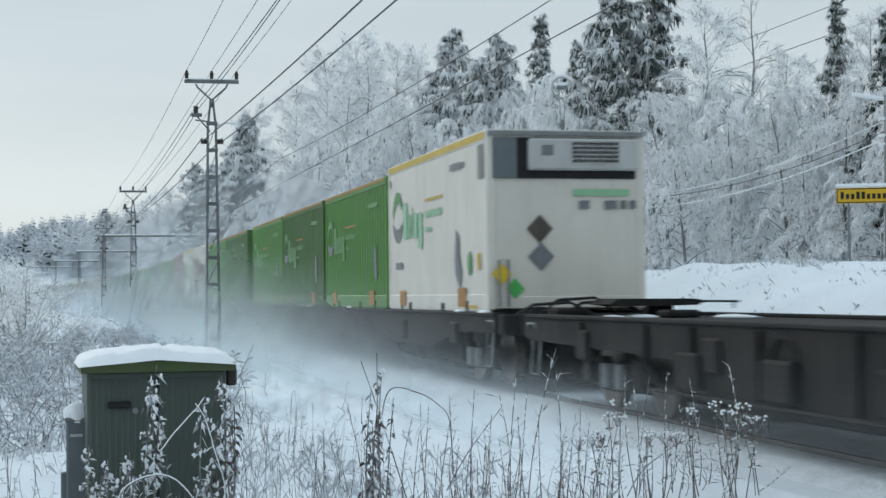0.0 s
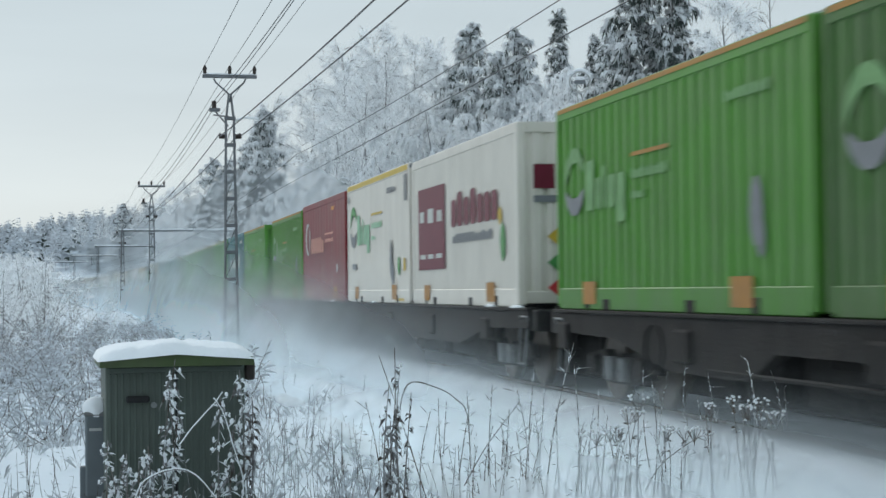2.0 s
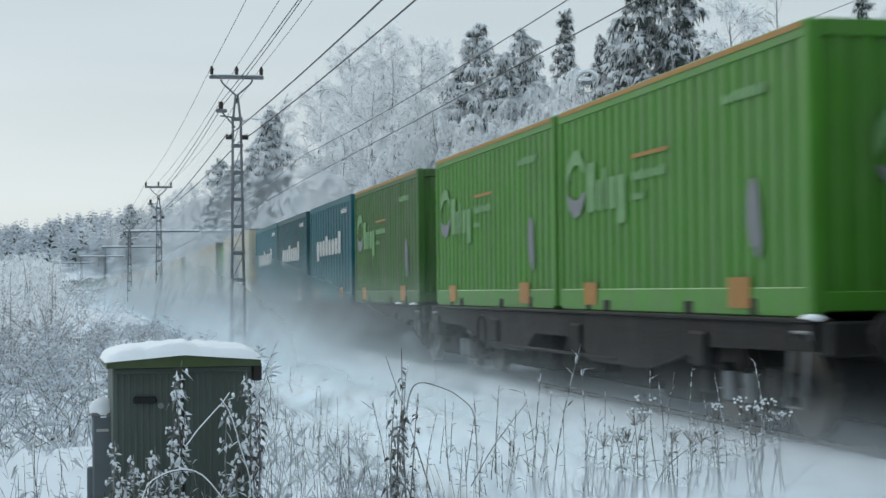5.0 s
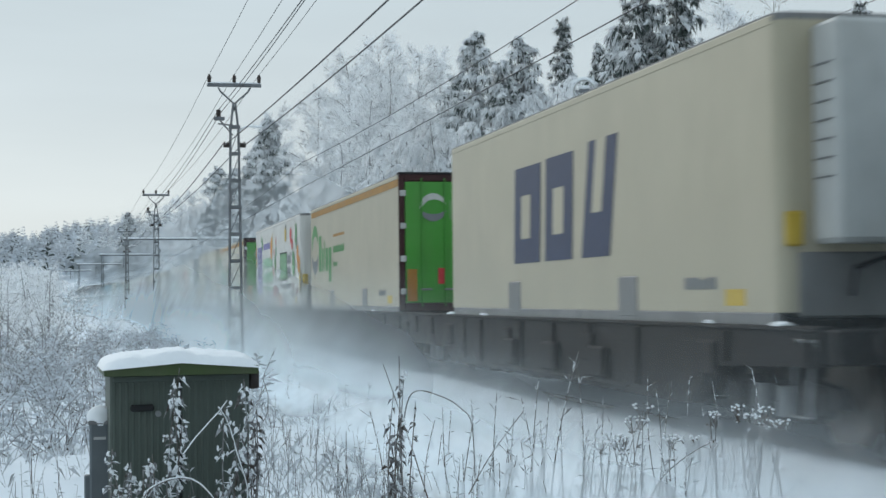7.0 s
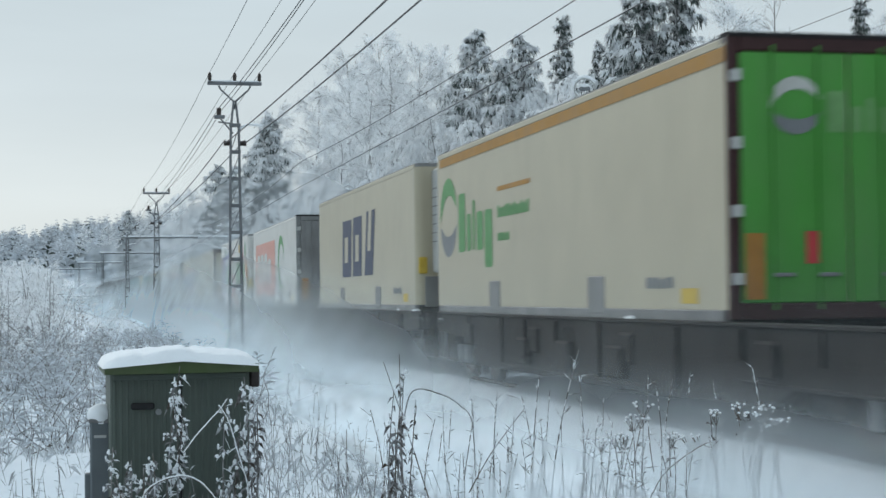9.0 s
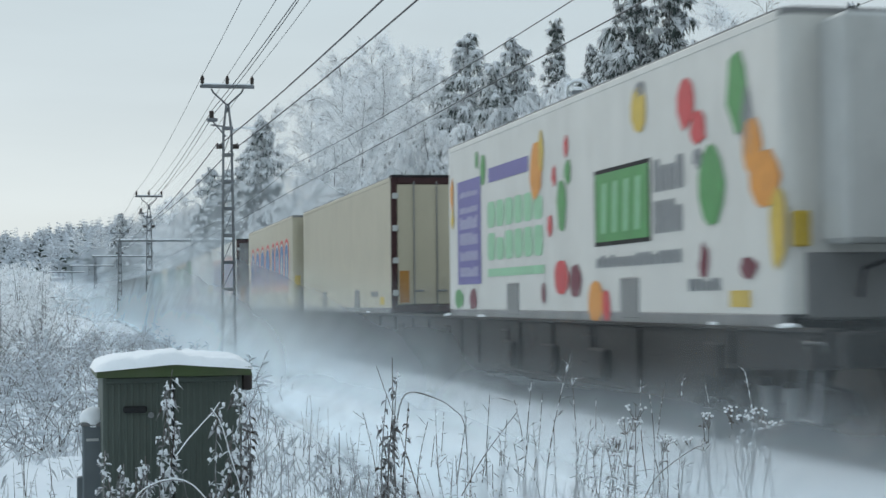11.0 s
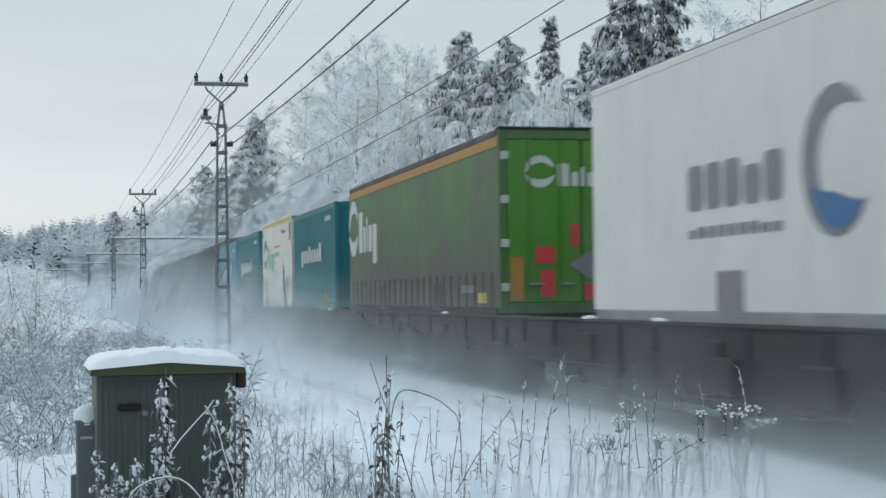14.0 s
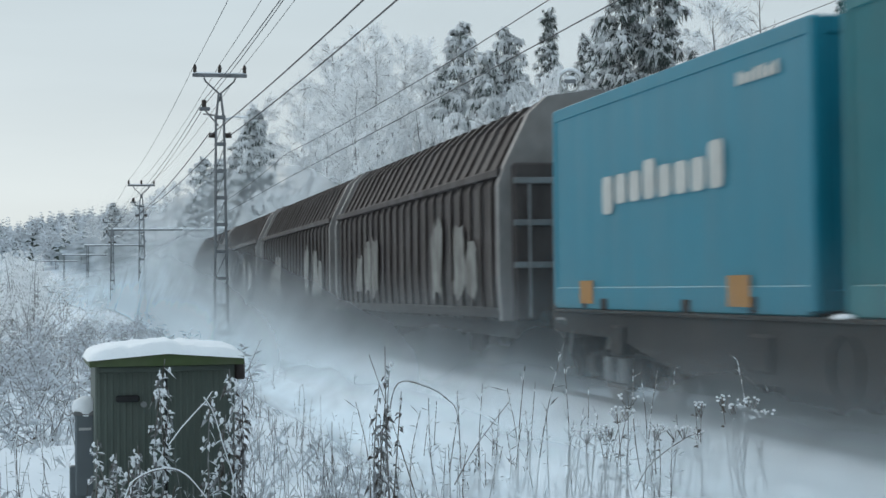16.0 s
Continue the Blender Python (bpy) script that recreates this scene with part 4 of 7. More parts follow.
def fruit_print(t, L, W, first=True):
    """A wall of food pictures as plain shapes round a large green block."""
    on_side([rect(0.67, 0.5, 1.62, 1.7)], L, M_PURPLE, t, "print_block", W=W)
    on_side([q for i, h in enumerate((0.16, 0.16, 0.2, 0.2, 0.1, 0.1)) for q in word_bars(0.85, 0.62 + 0.26 * i, 1.25, h, 7, i, 0.1)], L, M_LILAC, t, "print_block", W=W, lift=0.01)
    on_side([rect(2.8, 2.05, 2.3, 0.22, 0.0)], L, M_PURPLE, t, "lettering", W=W)
    on_side(word_bars(2.72, 0.85, 3.15, 0.42, 6, 1, 0.12) + word_bars(2.72, 1.35, 3.15, 0.4, 6, 2, 0.12), L, M_LOGOPALE, t, "logo", W=W)
    on_side([rect(2.72, 0.6, 3.15, 0.12)], L, M_LOGOPALE, t, "lettering", W=W)
    on_side([rect(8.1, 0.88, 2.0, 0.92)], L, M_DARK, t, "print_block", W=W)
    on_side([rect(8.15, 0.93, 1.9, 0.82)], L, M_LOGOGREEN, t, "print_block", W=W, lift=0.01)
    on_side([rect(8.4 + 0.4 * i, 1.03, 0.12, 0.6, 0.05) for i in range(4)], L, M_LOGOPALE, t, "logo", W=W, lift=0.014)
    on_side(word_bars(10.2, 1.4, 0.95, 0.36, 4, 3) + word_bars(10.2, 0.95, 0.9, 0.36, 4, 4) + word_bars(8.15, 0.62, 2.9, 0.15, 16, 5), L, M_LOGOGREY, t, "lettering", W=W)
    rs = random.Random(5)
    spots = ((4.9, 2.1, 0.3, 0.4, M_FRUIT), (5.15, 2.35, 0.12, 0.3, M_TAN), (6.2, 2.3, 0.1, 0.16, M_REDPRINT), (5.7, 1.95, 0.1, 0.14, M_REDPRINT), (6.0, 1.55, 0.22, 0.36, M_LOGOGREEN), (6.25, 1.95, 0.14, 0.16, M_LOGOGREEN), (5.5, 1.3, 0.12, 0.16, M_REDPRINT),
             (5.95, 0.6, 0.32, 0.24, M_REDPRINT), (6.5, 0.55, 0.26, 0.22, M_MAROON), (7.25, 0.3, 0.3, 0.28, M_FRUIT), (7.6, 0.25, 0.16, 0.22, M_REDPRINT), (8.7, 2.45, 0.24, 0.28, M_TAN), (8.75, 2.68, 0.15, 0.08, M_LOGOGREY), (10.0, 2.35, 0.24, 0.28, M_REDPRINT), (10.3, 2.05, 0.22, 0.17, M_REDPRINT),
             (11.2, 2.3, 0.24, 0.4, M_LOGOGREEN), (11.4, 2.0, 0.12, 0.34, M_LOGOGREY), (10.6, 1.45, 0.34, 0.4, M_LOGOGREEN), (10.3, 1.75, 0.12, 0.1, M_LOGOGREY), (11.5, 1.75, 0.24, 0.28, M_FRUIT), (11.75, 1.42, 0.34, 0.26, M_FRUIT), (12.0, 0.95, 0.18, 0.36, M_TAN), (10.4, 0.7, 0.13, 0.18, M_MAROON), (11.4, 0.62, 0.2, 0.12, M_MAROON),
             (0.75, 0.35, 0.3, 0.16, M_LOGOGREEN), (1.75, 0.35, 0.26, 0.18, M_MAROON), (2.2, 2.35, 0.16, 0.24, M_LOGOGREEN), (2.05, 2.55, 0.1, 0.16, M_LOGOGREEN), (0.28, 2.1, 0.1, 0.28, M_FRUIT), (0.3, 1.7, 0.1, 0.16, M_TAN), (5.2, 0.4, 0.1, 0.16, M_MAROON))
    for u, v, rx, ry, m in spots:
        u = u * 1.12 if u > 2.1 else u
        v = v - 0.08
        sh = [(a + rs.uniform(-0.03, 0.03), b + rs.uniform(-0.03, 0.03)) for a, b in ring(u, v, rx, ry, 11)]
        on_side([sh], L, m, t, "food_print", W=W, lift=0.011)


# ---- wagons ----
def bogie(parent, y, w=0.92):
    b = Build()
    for s in (-1, 1):
        x = s * 1.02
        b.prism([(y - 1.35, 0.42), (y - 1.2, 0.6), (y - 0.55, 0.66), (y - 0.3, 0.42), (y + 0.3, 0.42), (y + 0.55, 0.66), (y + 1.2, 0.6), (y + 1.35, 0.42), (y + 1.0, 0.4), (y + 0.5, 0.26), (y - 0.5, 0.26), (y - 1.0, 0.4)], x - 0.06, x + 0.06)
    b.box((-1.0, y - 0.2, 0.4), (1.0, y + 0.2, 0.62), 0.03)
    g = part("bogie", b, M_WAGON, parent)
    for q in (-0.9, 0.9):
        for s in (-1, 1):
            x = s * 0.75
            part("wheel", Build().tube([(x - 0.07, y + q, 0.46), (x + 0.07, y + q, 0.46)], 0.46, 22), M_RAIL, g)
            part("axle_box", Build().box((s * 1.06 - 0.1, y + q - 0.16, 0.33), (s * 1.06 + 0.1, y + q + 0.16, 0.6), 0.03), M_WAGON, g)
        part("axle", Build().tube([(-0.7, y + q, 0.46), (0.7, y + q, 0.46)], 0.08, 10), M_WAGON, g)
    for s in (-1, 1):
        part("spring", Build().tube([(s * 1.1, y - 0.25, 0.3), (s * 1.1, y - 0.25, 0.58)], 0.09, 8).tube([(s * 1.1, y + 0.25, 0.3), (s * 1.1, y + 0.25, 0.58)], 0.09, 8), M_STEEL, g)


def make_flat(L, bogies, label="dark rusty flat container wagon with snow on its frame", pockets=False, hollow=0.0, deep=3.4):
    """A carrying wagon, rail at z = 0, middle at y = 0."""
    t = thing("pocket_wagon" if pockets else "container_wagon", label, "railway wagon", "wagons of the train")
    rs = random.Random(int(L * 10))
    for s in (-1, 1):
        x = s * 1.22
        if pockets:
            o = [(-L / 2 + 0.3, 1.12), (L / 2 - 0.3, 1.12), (L / 2 - 0.3, 0.8), (L / 2 - deep + 0.6, 0.72), (L / 2 - deep, 0.3), (2.2, 0.34), (1.5, 0.56), (-1.5, 0.56), (-2.2, 0.34), (-L / 2 + deep, 0.3), (-L / 2 + deep - 0.6, 0.72), (-L / 2 + 0.3, 0.8)]
        else:
            o = [(-L / 2 + 0.3, 1.14), (L / 2 - 0.3, 1.14), (L / 2 - 0.3, 0.86), (L / 2 - 2.8, 0.82), (L / 2 - 4.6, 0.52), (1.6, 0.52), (1.0, 0.8), (-1.0, 0.8), (-1.6, 0.52), (-L / 2 + 4.6, 0.52), (-L / 2 + 2.8, 0.82), (-L / 2 + 0.3, 0.86)]
        part("side_sill", Build().prism(o, x - 0.07, x + 0.07), M_WAGON, t)
        part("sill_flange", Build().box((x - 0.1, -L / 2 + 0.3, 1.10), (x + 0.1, L / 2 - 0.3, 1.145), 0.01), M_WAGON, t)
    n = int(L / 1.9)
    for i in range(n):
        y = -L / 2 + 0.8 + i * (L - 1.6) / (n - 1)
        part("cross_beam", Build().box((-1.15, y - 0.08, 0.86), (1.15, y + 0.08, 1.1), 0.012), M_WAGON, t)
        if rs.random() < 0.35:
            part("snow_ridge", Build().blob((-1.25, y + rs.uniform(-0.5, 0.5), 1.15), (0.08, rs.uniform(0.1, 0.32), 0.035), i, 8, 4), M_CAP, t, smooth=True)
        if i % 2:
            part("side_fitting", Build().box((-1.34, y - 0.2, 0.62), (-1.2, y + 0.25, 0.98), 0.03), M_WAGON, t)
    if pockets:
        for i in range(int(L / 1.9)):
            y = -L / 2 + 0.7 + i * 1.9 + rs.uniform(-0.5, 0.5)
            part("stiffener", Build().box((-1.335, y - 0.035, 0.42 if abs(abs(y) - L / 4) < L / 6 else 0.78), (-1.285, y + 0.035, 1.08), 0.008), M_WAGON, t)
        for q in (-1, 1):
            for k in range(3):
                y = q * (L / 4) + (k - 1) * 2.1
                part("equipment_box", Build().box((-1.4, y - 0.3, 0.44), (-1.29, y + 0.3, 0.82), 0.03), M_WAGON, t)
            part("step_rail", Build().tube([(-1.36, q * (L / 4) - 3.2, 0.4), (-1.36, q * (L / 4) + 3.2, 0.4)], 0.022, 5), M_WAGON, t)
    part("spine", Build().box((-0.3, -L / 2 + 0.1, 0.72), (0.3, L / 2 - 0.1, 1.08), 0.02), M_WAGON, t)
    part("deck_plate", Build().box((-1.14, -L / 2 + 0.35, 1.07), (1.14, -L / 2 + 2.6, 1.1), 0.005), M_WAGON, t)
    part("deck_plate", Build().box((-1.14, L / 2 - 2.6, 1.07), (1.14, L / 2 - 0.35, 1.1), 0.005), M_WAGON, t)
    # Dark full-length block, added to close off the bright view under the wagon.
    part("brake_rigging", Build().box((-0.22, -L / 2 + 0.4, 0.12), (0.22, L / 2 - 0.4, 0.74), 0.03), M_WAGON, t)
    part("brake_tank", Build().tube([(-0.7, -0.9, 0.62), (-0.7, 0.7, 0.62)], 0.2, 12), M_WAGON, t)
    part("brake_rod", Build().tube([(-1.28, -2.6, 0.58), (-1.28, 2.6, 0.58)], 0.025), M_WAGON, t)
    part("handwheel", Build().tube([(-1.3, L / 4 + 0.28 * math.cos(a * 0.5236), 0.74 + 0.28 * math.sin(a * 0.5236)) for a in range(13)], 0.018, 5), M_WAGON, t)
    for q in (-1, 1):
        y = q * L / 2
        part("headstock", Build().box((-1.25, min(y, y - q * 0.3), 0.82), (1.25, max(y, y - q * 0.3), 1.12), 0.02), M_WAGON, t)
        for s in (-1, 1):
            part("buffer", Build().tube([(s * 0.87, y, 1.0), (s * 0.87, y + q * 0.4, 1.0)], 0.09, 10).tube([(s * 0.87, y + q * 0.4, 1.0), (s * 0.87, y + q * 0.45, 1.0)], 0.24, 14), M_WAGON, t)
        part("footstep", Build().tube([(-1.26, y - q * 0.5, 0.85), (-1.3, y - q * 0.5, 0.35), (-1.3, y - q * 0.85, 0.35), (-1.26, y - q * 0.85, 0.85)], 0.02), M_STEEL, t)
        part("grab_rail", Build().tube([(-1.26, y - q * 0.35, 0.9), (-1.3, y - q * 0.35, 1.02), (-1.3, y - q * 0.7, 1.02), (-1.26, y - q * 0.7, 0.9)], 0.016), M_STEEL, t)
    for y in bogies:
        bogie(t, y)
    gear = sorted(bogies)
    for a, c in zip(gear, gear[1:]):
        # Dark gear boxes added between the bogies, standing in for the darkness underneath.
        y = a + 1.6
        while y < c - 2.2:
            l = rs.uniform(0.7, 1.5)
            part("brake_gear", Build().box((-rs.uniform(0.5, 1.0), y, rs.uniform(0.16, 0.3)), (0.9, y + l, 0.84), 0.04), M_WAGON, t)
            y += l + rs.uniform(0.15, 0.5)
    if hollow:
        y = L / 2 - 1.0
        part("deck_plate", Build().box((-1.14, -L / 2 + 2.62, 1.075), (1.14, L / 2 - 2.62, 1.1), 0.005), M_WAGON, t)
        part("hitch_leg", Build().prism([(y - 0.35, 1.1), (y + 0.35, 1.1), (y + 0.15, 1.3), (y - 0.15, 1.3)], 0.28, 0.46), M_WAGON, t)
        part("hitch_plate", Build().prism([(-0.5, 1.27), (-0.3, 1.24), (0.72, 1.25), (0.86, 1.3), (0.7, 1.335), (-0.38, 1.345)], y - 0.45, y + 0.45, "y"), M_WAGON, t)
        part("hitch_lever", Build().tube([(0.8, y, 1.3), (1.1, y, 1.295), (1.5, y, 1.29)], 0.016, 5).tube([(1.42, y, 1.2), (1.42, y, 1.3)], 0.014, 5), M_WAGON, t)
        for k, (x1, z1) in enumerate(((-1.1, 1.3), (-0.75, 1.36), (-0.4, 1.32))):
            part("hose", Build().tube([(x1 - 0.3, y + 0.9, 1.12), (x1 - 0.1, y + 0.7, z1 - 0.03), (x1 + 0.3, y + 0.3, z1), (x1 + 0.55, y + 0.1, 1.14)], 0.022, 6), M_DARK, t)
        part("brake_box", Build().box((-1.0, y + 0.25, 1.1), (-0.55, y + 0.75, 1.22), 0.03), M_WAGON, t)
        part("ratchet", Build().box((-0.1, y - 1.5, 1.1), (0.35, y - 1.1, 1.2), 0.03), M_WAGON, t)
        for k, (x1, y1, w, l) in enumerate(((0.0, y - 0.3, 0.22, 0.4), (0.62, y - 0.2, 0.16, 0.5), (-0.6, y - 0.9, 0.2, 0.3), (0.85, y - 1.4, 0.25, 0.5), (-1.02, y - 2.2, 0.1, 0.5))):
            part("snow_ridge", Build().blob((x1, y1, 1.1), (w, l, 0.04), 40 + k, 10, 4), M_CAP, t, smooth=True)
    return t


def make_hood(L=15.0):
    """Covered wagon with a ribbed rounded hood."""
    t = thing("hooded_wagon", "dark brown ribbed hood wagon with faded graffiti", "railway wagon", "wagons of the train")
    prof = [(-1.38, 0.95), (-1.42, 1.6), (-1.42, 2.9), (-1.32, 3.2), (-0.98, 3.85), (-0.72, 4.1), (0.0, 4.22), (0.72, 4.1), (0.98, 3.85), (1.32, 3.2), (1.42, 2.9), (1.42, 1.6), (1.38, 0.95)]

    def shell(y0, y1, grow, m, name, label=""):
        p = [(a * (1 + grow / 1.4), b + (grow if b > 3.3 else 0)) for a, b in prof]
        return part(name, Build().prism(p, y0, y1, "y"), m, t, label)

    shell(-L / 2 + 0.35, L / 2 - 0.35, 0.0, M_HOOD, "hood")
    n = 22
    for i in range(n):
        y = -L / 2 + 0.9 + i * (L - 1.8) / (n - 1)
        shell(y - 0.07, y + 0.07, 0.045, M_HOOD, "hood_corrugation")
    for y in (-L / 2 + 0.35, L / 2 - 0.35):
        shell(y - 0.09, y + 0.09, 0.075, M_RIB, "end_rib", "pale grey end rib")
    part("eaves_rail", Build().box((-1.49, -L / 2 + 0.4, 3.02), (-1.40, L / 2 - 0.4, 3.14), 0.015), M_HOOD, t)
    part("lower_rail", Build().box((-1.47, -L / 2 + 0.4, 0.98), (-1.36, L / 2 - 0.4, 1.14), 0.015), M_WAGON, t)
    part("end_wall", Build().box((-1.3, -L / 2 + 0.1, 0.95), (1.3, -L / 2 + 0.28, 3.2), 0.03), M_HOOD, t)
    for z in (1.7, 2.3, 2.9):
        part("end_brace", Build().box((-1.32, -L / 2 + 0.05, z), (1.32, -L / 2 + 0.11, z + 0.09), 0.01), M_STEEL, t)
    part("end_ladder", Build().tube([(-1.1, -L / 2 + 0.03, 1.0), (-1.1, -L / 2 + 0.03, 2.9)], 0.02).tube([(-0.75, -L / 2 + 0.03, 1.0), (-0.75, -L / 2 + 0.03, 2.9)], 0.02), M_STEEL, t)
    rs = random.Random(4)
    for u in (3.6, 4.6, 5.4, 11.2, 12.8, 13.6):
        sh = [(a + rs.uniform(-0.1, 0.1), b + rs.uniform(-0.12, 0.12)) for a, b in capsule(u - 0.4, 0.1, 0.75, rs.uniform(0.7, 1.3), 0.2)]
        on_side([sh], L, M_GRAFFITI, t, "graffiti", W=2.96, z0=1.2)
    # Two dark blocks added to shut out bright snow beneath the underframe.
    part("brake_gear", Build().box((-0.8, -3.2, 0.25), (0.8, 3.2, 0.7), 0.05), M_WAGON, t)
    part("brake_rigging", Build().box((-0.22, -L / 2 + 0.4, 0.12), (0.22, L / 2 - 0.4, 0.72), 0.03), M_WAGON, t)
    part("underframe", Build().box((-1.3, -L / 2 + 0.1, 0.7), (1.3, L / 2 - 0.1, 0.96), 0.02), M_WAGON, t)
    for q in (-1, 1):
        y = q * L / 2
        for s in (-1, 1):
            part("buffer", Build().tube([(s * 0.87, y - q * 0.1, 1.0), (s * 0.87, y + q * 0.3, 1.0)], 0.1, 10), M_WAGON, t)
        part("wheel", Build().tube([(-0.82, q * 4.5, 0.46), (-0.68, q * 4.5, 0.46)], 0.46, 22).tube([(0.68, q * 4.5, 0.46), (0.82, q * 4.5, 0.46)], 0.46, 22), M_RAIL, t)
        part("axle_guard", Build().box((-1.1, q * 4.5 - 0.5, 0.35), (-1.0, q * 4.5 + 0.5, 0.8), 0.03), M_WAGON, t)
    return t


TRAIN = []  # thing, distance of its middle up the line at 0 s, height


def load(t, near, L, z):
    TRAIN.append((t, near + L / 2, z))
    return t


DECK, TR = 1.18, 1.16
# leading group: empty deck, white cooled body, green bodies
load(white_box(leading=True), 23.35, 7.7, DECK)
g = load(green_box(), 31.25, 7.82, DECK)
gd = load(green_box(M_GREENDARK, True), 39.45, 7.82, DECK)


def again(src, near, L, z):
    return load(copy_thing(src, src.matrix_basis), near, L, z)


for near in (47.45, 57.05):
    again(g if near < 50 else gd, near, 7.82, DECK)
again(g, 65.05, 7.82, DECK)
load(block_box(), 74.9, 7.82, DECK)
load(white_box(), 83.0, 7.7, DECK)
load(red_box(), 91.05, 7.95, DECK)
again(g, 99.3, 7.82, DECK)
again(g, 109.5, 7.82, DECK)
teal = load(teal_box(M_TEAL), 117.55, 7.7, DECK)
for near, src in ((125.95, g), (133.95, gd), (143.6, g), (151.6, g), (161.1, gd)):
    again(src, near, 7.82, DECK)
again(teal, 169.5, 7.7, DECK)
load(teal_box(M_RUSTTEAL, deep=False, size=0.63, label="worn teal container with rust streaks and pale word-like bars"), 178.1, 7.7, DECK)
again(teal, 186.1, 7.6, DECK)

W = 2.55
t = load(make_trailer("semi_trailer", "cream refrigerated semi-trailer with navy slanted block logo", M_CREAM, H=2.84), 196.3, 13.6, TR)
slanted_logo(t, 13.6, W)
again(t, 265.3, 13.6, TR)
t = load(make_trailer("semi_trailer", "cream semi-trailer with orange top band and green rear doors", M_CREAM, H=2.8, nose=False, door=M_DOORGREEN, rim=M_RIMDARK, roof_band=M_ORANGE), 214.9, 13.6, TR)
swoosh_logo(t, 13.6, 0.42, 1.0, 1.2, M_LOGOGREEN, M_LOGOGREY, M_LOGOGREEN, W=W)
swoosh_logo(t, 13.6, 0.5, 1.85, 0.5, M_LOGOWHITE, M_LOGOGREY, M_LOGODULL, W=W, thin=None, place=lambda *a, **k: on_end(*a, **{**k, "lift": 0.056}))
on_end([rect(0.8, 0.55, 0.13, 0.32)], 13.6, M_REDPRINT, t, "warning_label", W=W, lift=0.056)
again(t, 249.65, 13.6, TR)
t = load(make_trailer("semi_trailer", "white refrigerated semi-trailer with colourful food prints", M_WHITE, H=2.85, swoop=True), 230.85, 13.6, TR)
fruit_print(t, 13.6, W)
again(t, 300.2, 13.6, TR)
t = load(make_trailer("semi_trailer", "pale semi-trailer with red and green print and grey rear doors", M_WHITE, H=2.78, nose=False, door=M_GREY), 284.1, 13.6, TR)
on_side([rect(1.0, 0.35, 6.6, 1.9)], 13.6, M_PINK, t, "print_block", W=W)
on_side(word_bars(1.6, 0.75, 5.0, 1.1, 4, 7), 13.6, M_LOGOWHITE, t, "logo", W=W, lift=0.01)
on_side([crescent(9.4, 1.45, 0.9, 0, 300, 0.35)], 13.6, M_LOGOGREEN, t, "logo", W=W)
t = load(make_trailer("semi_trailer", "plain cream semi-trailer with cream rear doors and red frame", M_CREAM, H=2.78, nose=False, door=M_CREAM, rim=M_RIMDARK), 319.2, 13.6, TR)
t = load(make_trailer("semi_trailer", "cream refrigerated semi-trailer with row of tall blue outlined shapes", M_CREAM, H=2.84), 335.2, 13.6, TR)
block_letters(t, 13.6, W)
t = load(make_trailer("semi_trailer", "white semi-trailer with tall blue outlined shapes and grey rear doors", M_WHITE, H=2.82, nose=False, door=M_GREY, rim=M_RIMDARK), 353.9, 13.6, TR)
block_letters(t, 13.6, W)
on_end(word_bars(0.2, 0.92, 0.85, 0.22, 6, 3), 13.6, M_LOGOGREY, t, "lettering", W=W, lift=0.056)
t = load(make_trailer("semi_trailer", "white refrigerated semi-trailer with dark lettering bars and oval emblem", M_WHITE, H=2.76), 370.0, 13.6, TR)
on_side(word_bars(3.15, 1.1, 2.35, 0.46, 5, 4, 0.16) + word_bars(7.45, 1.1, 3.2, 0.46, 6, 5, 0.16), 13.6, M_LOGOGREY, t, "logo", W=W)
on_side([crescent(6.45, 1.36, 0.64, 40, 330, 0.3)], 13.6, M_LOGOGREY, t, "emblem", W=W)
on_side([crescent(6.5, 1.35, 0.56, 200, 320, 0.3)], 13.6, M_BLUE, t, "emblem", W=W, lift=0.01)
on_side(word_bars(3.15, 0.82, 2.3, 0.12, 9, 6) + word_bars(7.45, 0.82, 3.2, 0.12, 12, 7), 13.6, M_GREY, t, "lettering", W=W)
t = load(make_trailer("curtain_trailer", "grimy green curtain-sided semi-trailer with orange top band", M_CURTAIN, H=2.76, nose=False, door=M_GREEN, rim=M_GREENDARK, roof_band=M_ORANGE), 388.1, 13.6, TR)
swoosh_logo(t, 13.6, 0.15, 1.25, 1.1, M_LOGOWHITE, M_LOGOWHITE, M_LOGOWHITE, W=W, thin=None)
swoosh_logo(t, 13.6, 0.45, 1.9, 0.42, M_LOGOWHITE, M_LOGOWHITE, M_LOGOWHITE, W=W, thin=None, place=lambda *a, **k: on_end(*a, **{**k, "lift": 0.056}))
for i in range(24):
    part("strap", Build().box((-W / 2 - 0.012, -6.4 + i * 0.55, 0.06), (-W / 2 + 0.01, -6.34 + i * 0.55, 0.62), 0.004), M_HOOD, t)
on_end([rect(0.55, 0.75, 0.3, 0.25), rect(0.62, 0.25, 0.22, 0.4), rect(1.3, 0.2, 0.5, 0.25), rect(1.1, 1.0, 0.12, 0.34)], 13.6, M_REDPRINT, t, "warning_label", W=W, lift=0.056)
on_end([[(1.05, 0.72), (1.4, 0.5), (1.75, 0.72), (1.4, 0.94)]], 13.6, M_LOGOGREY, t, "hazard_diamond", W=W, lift=0.056)

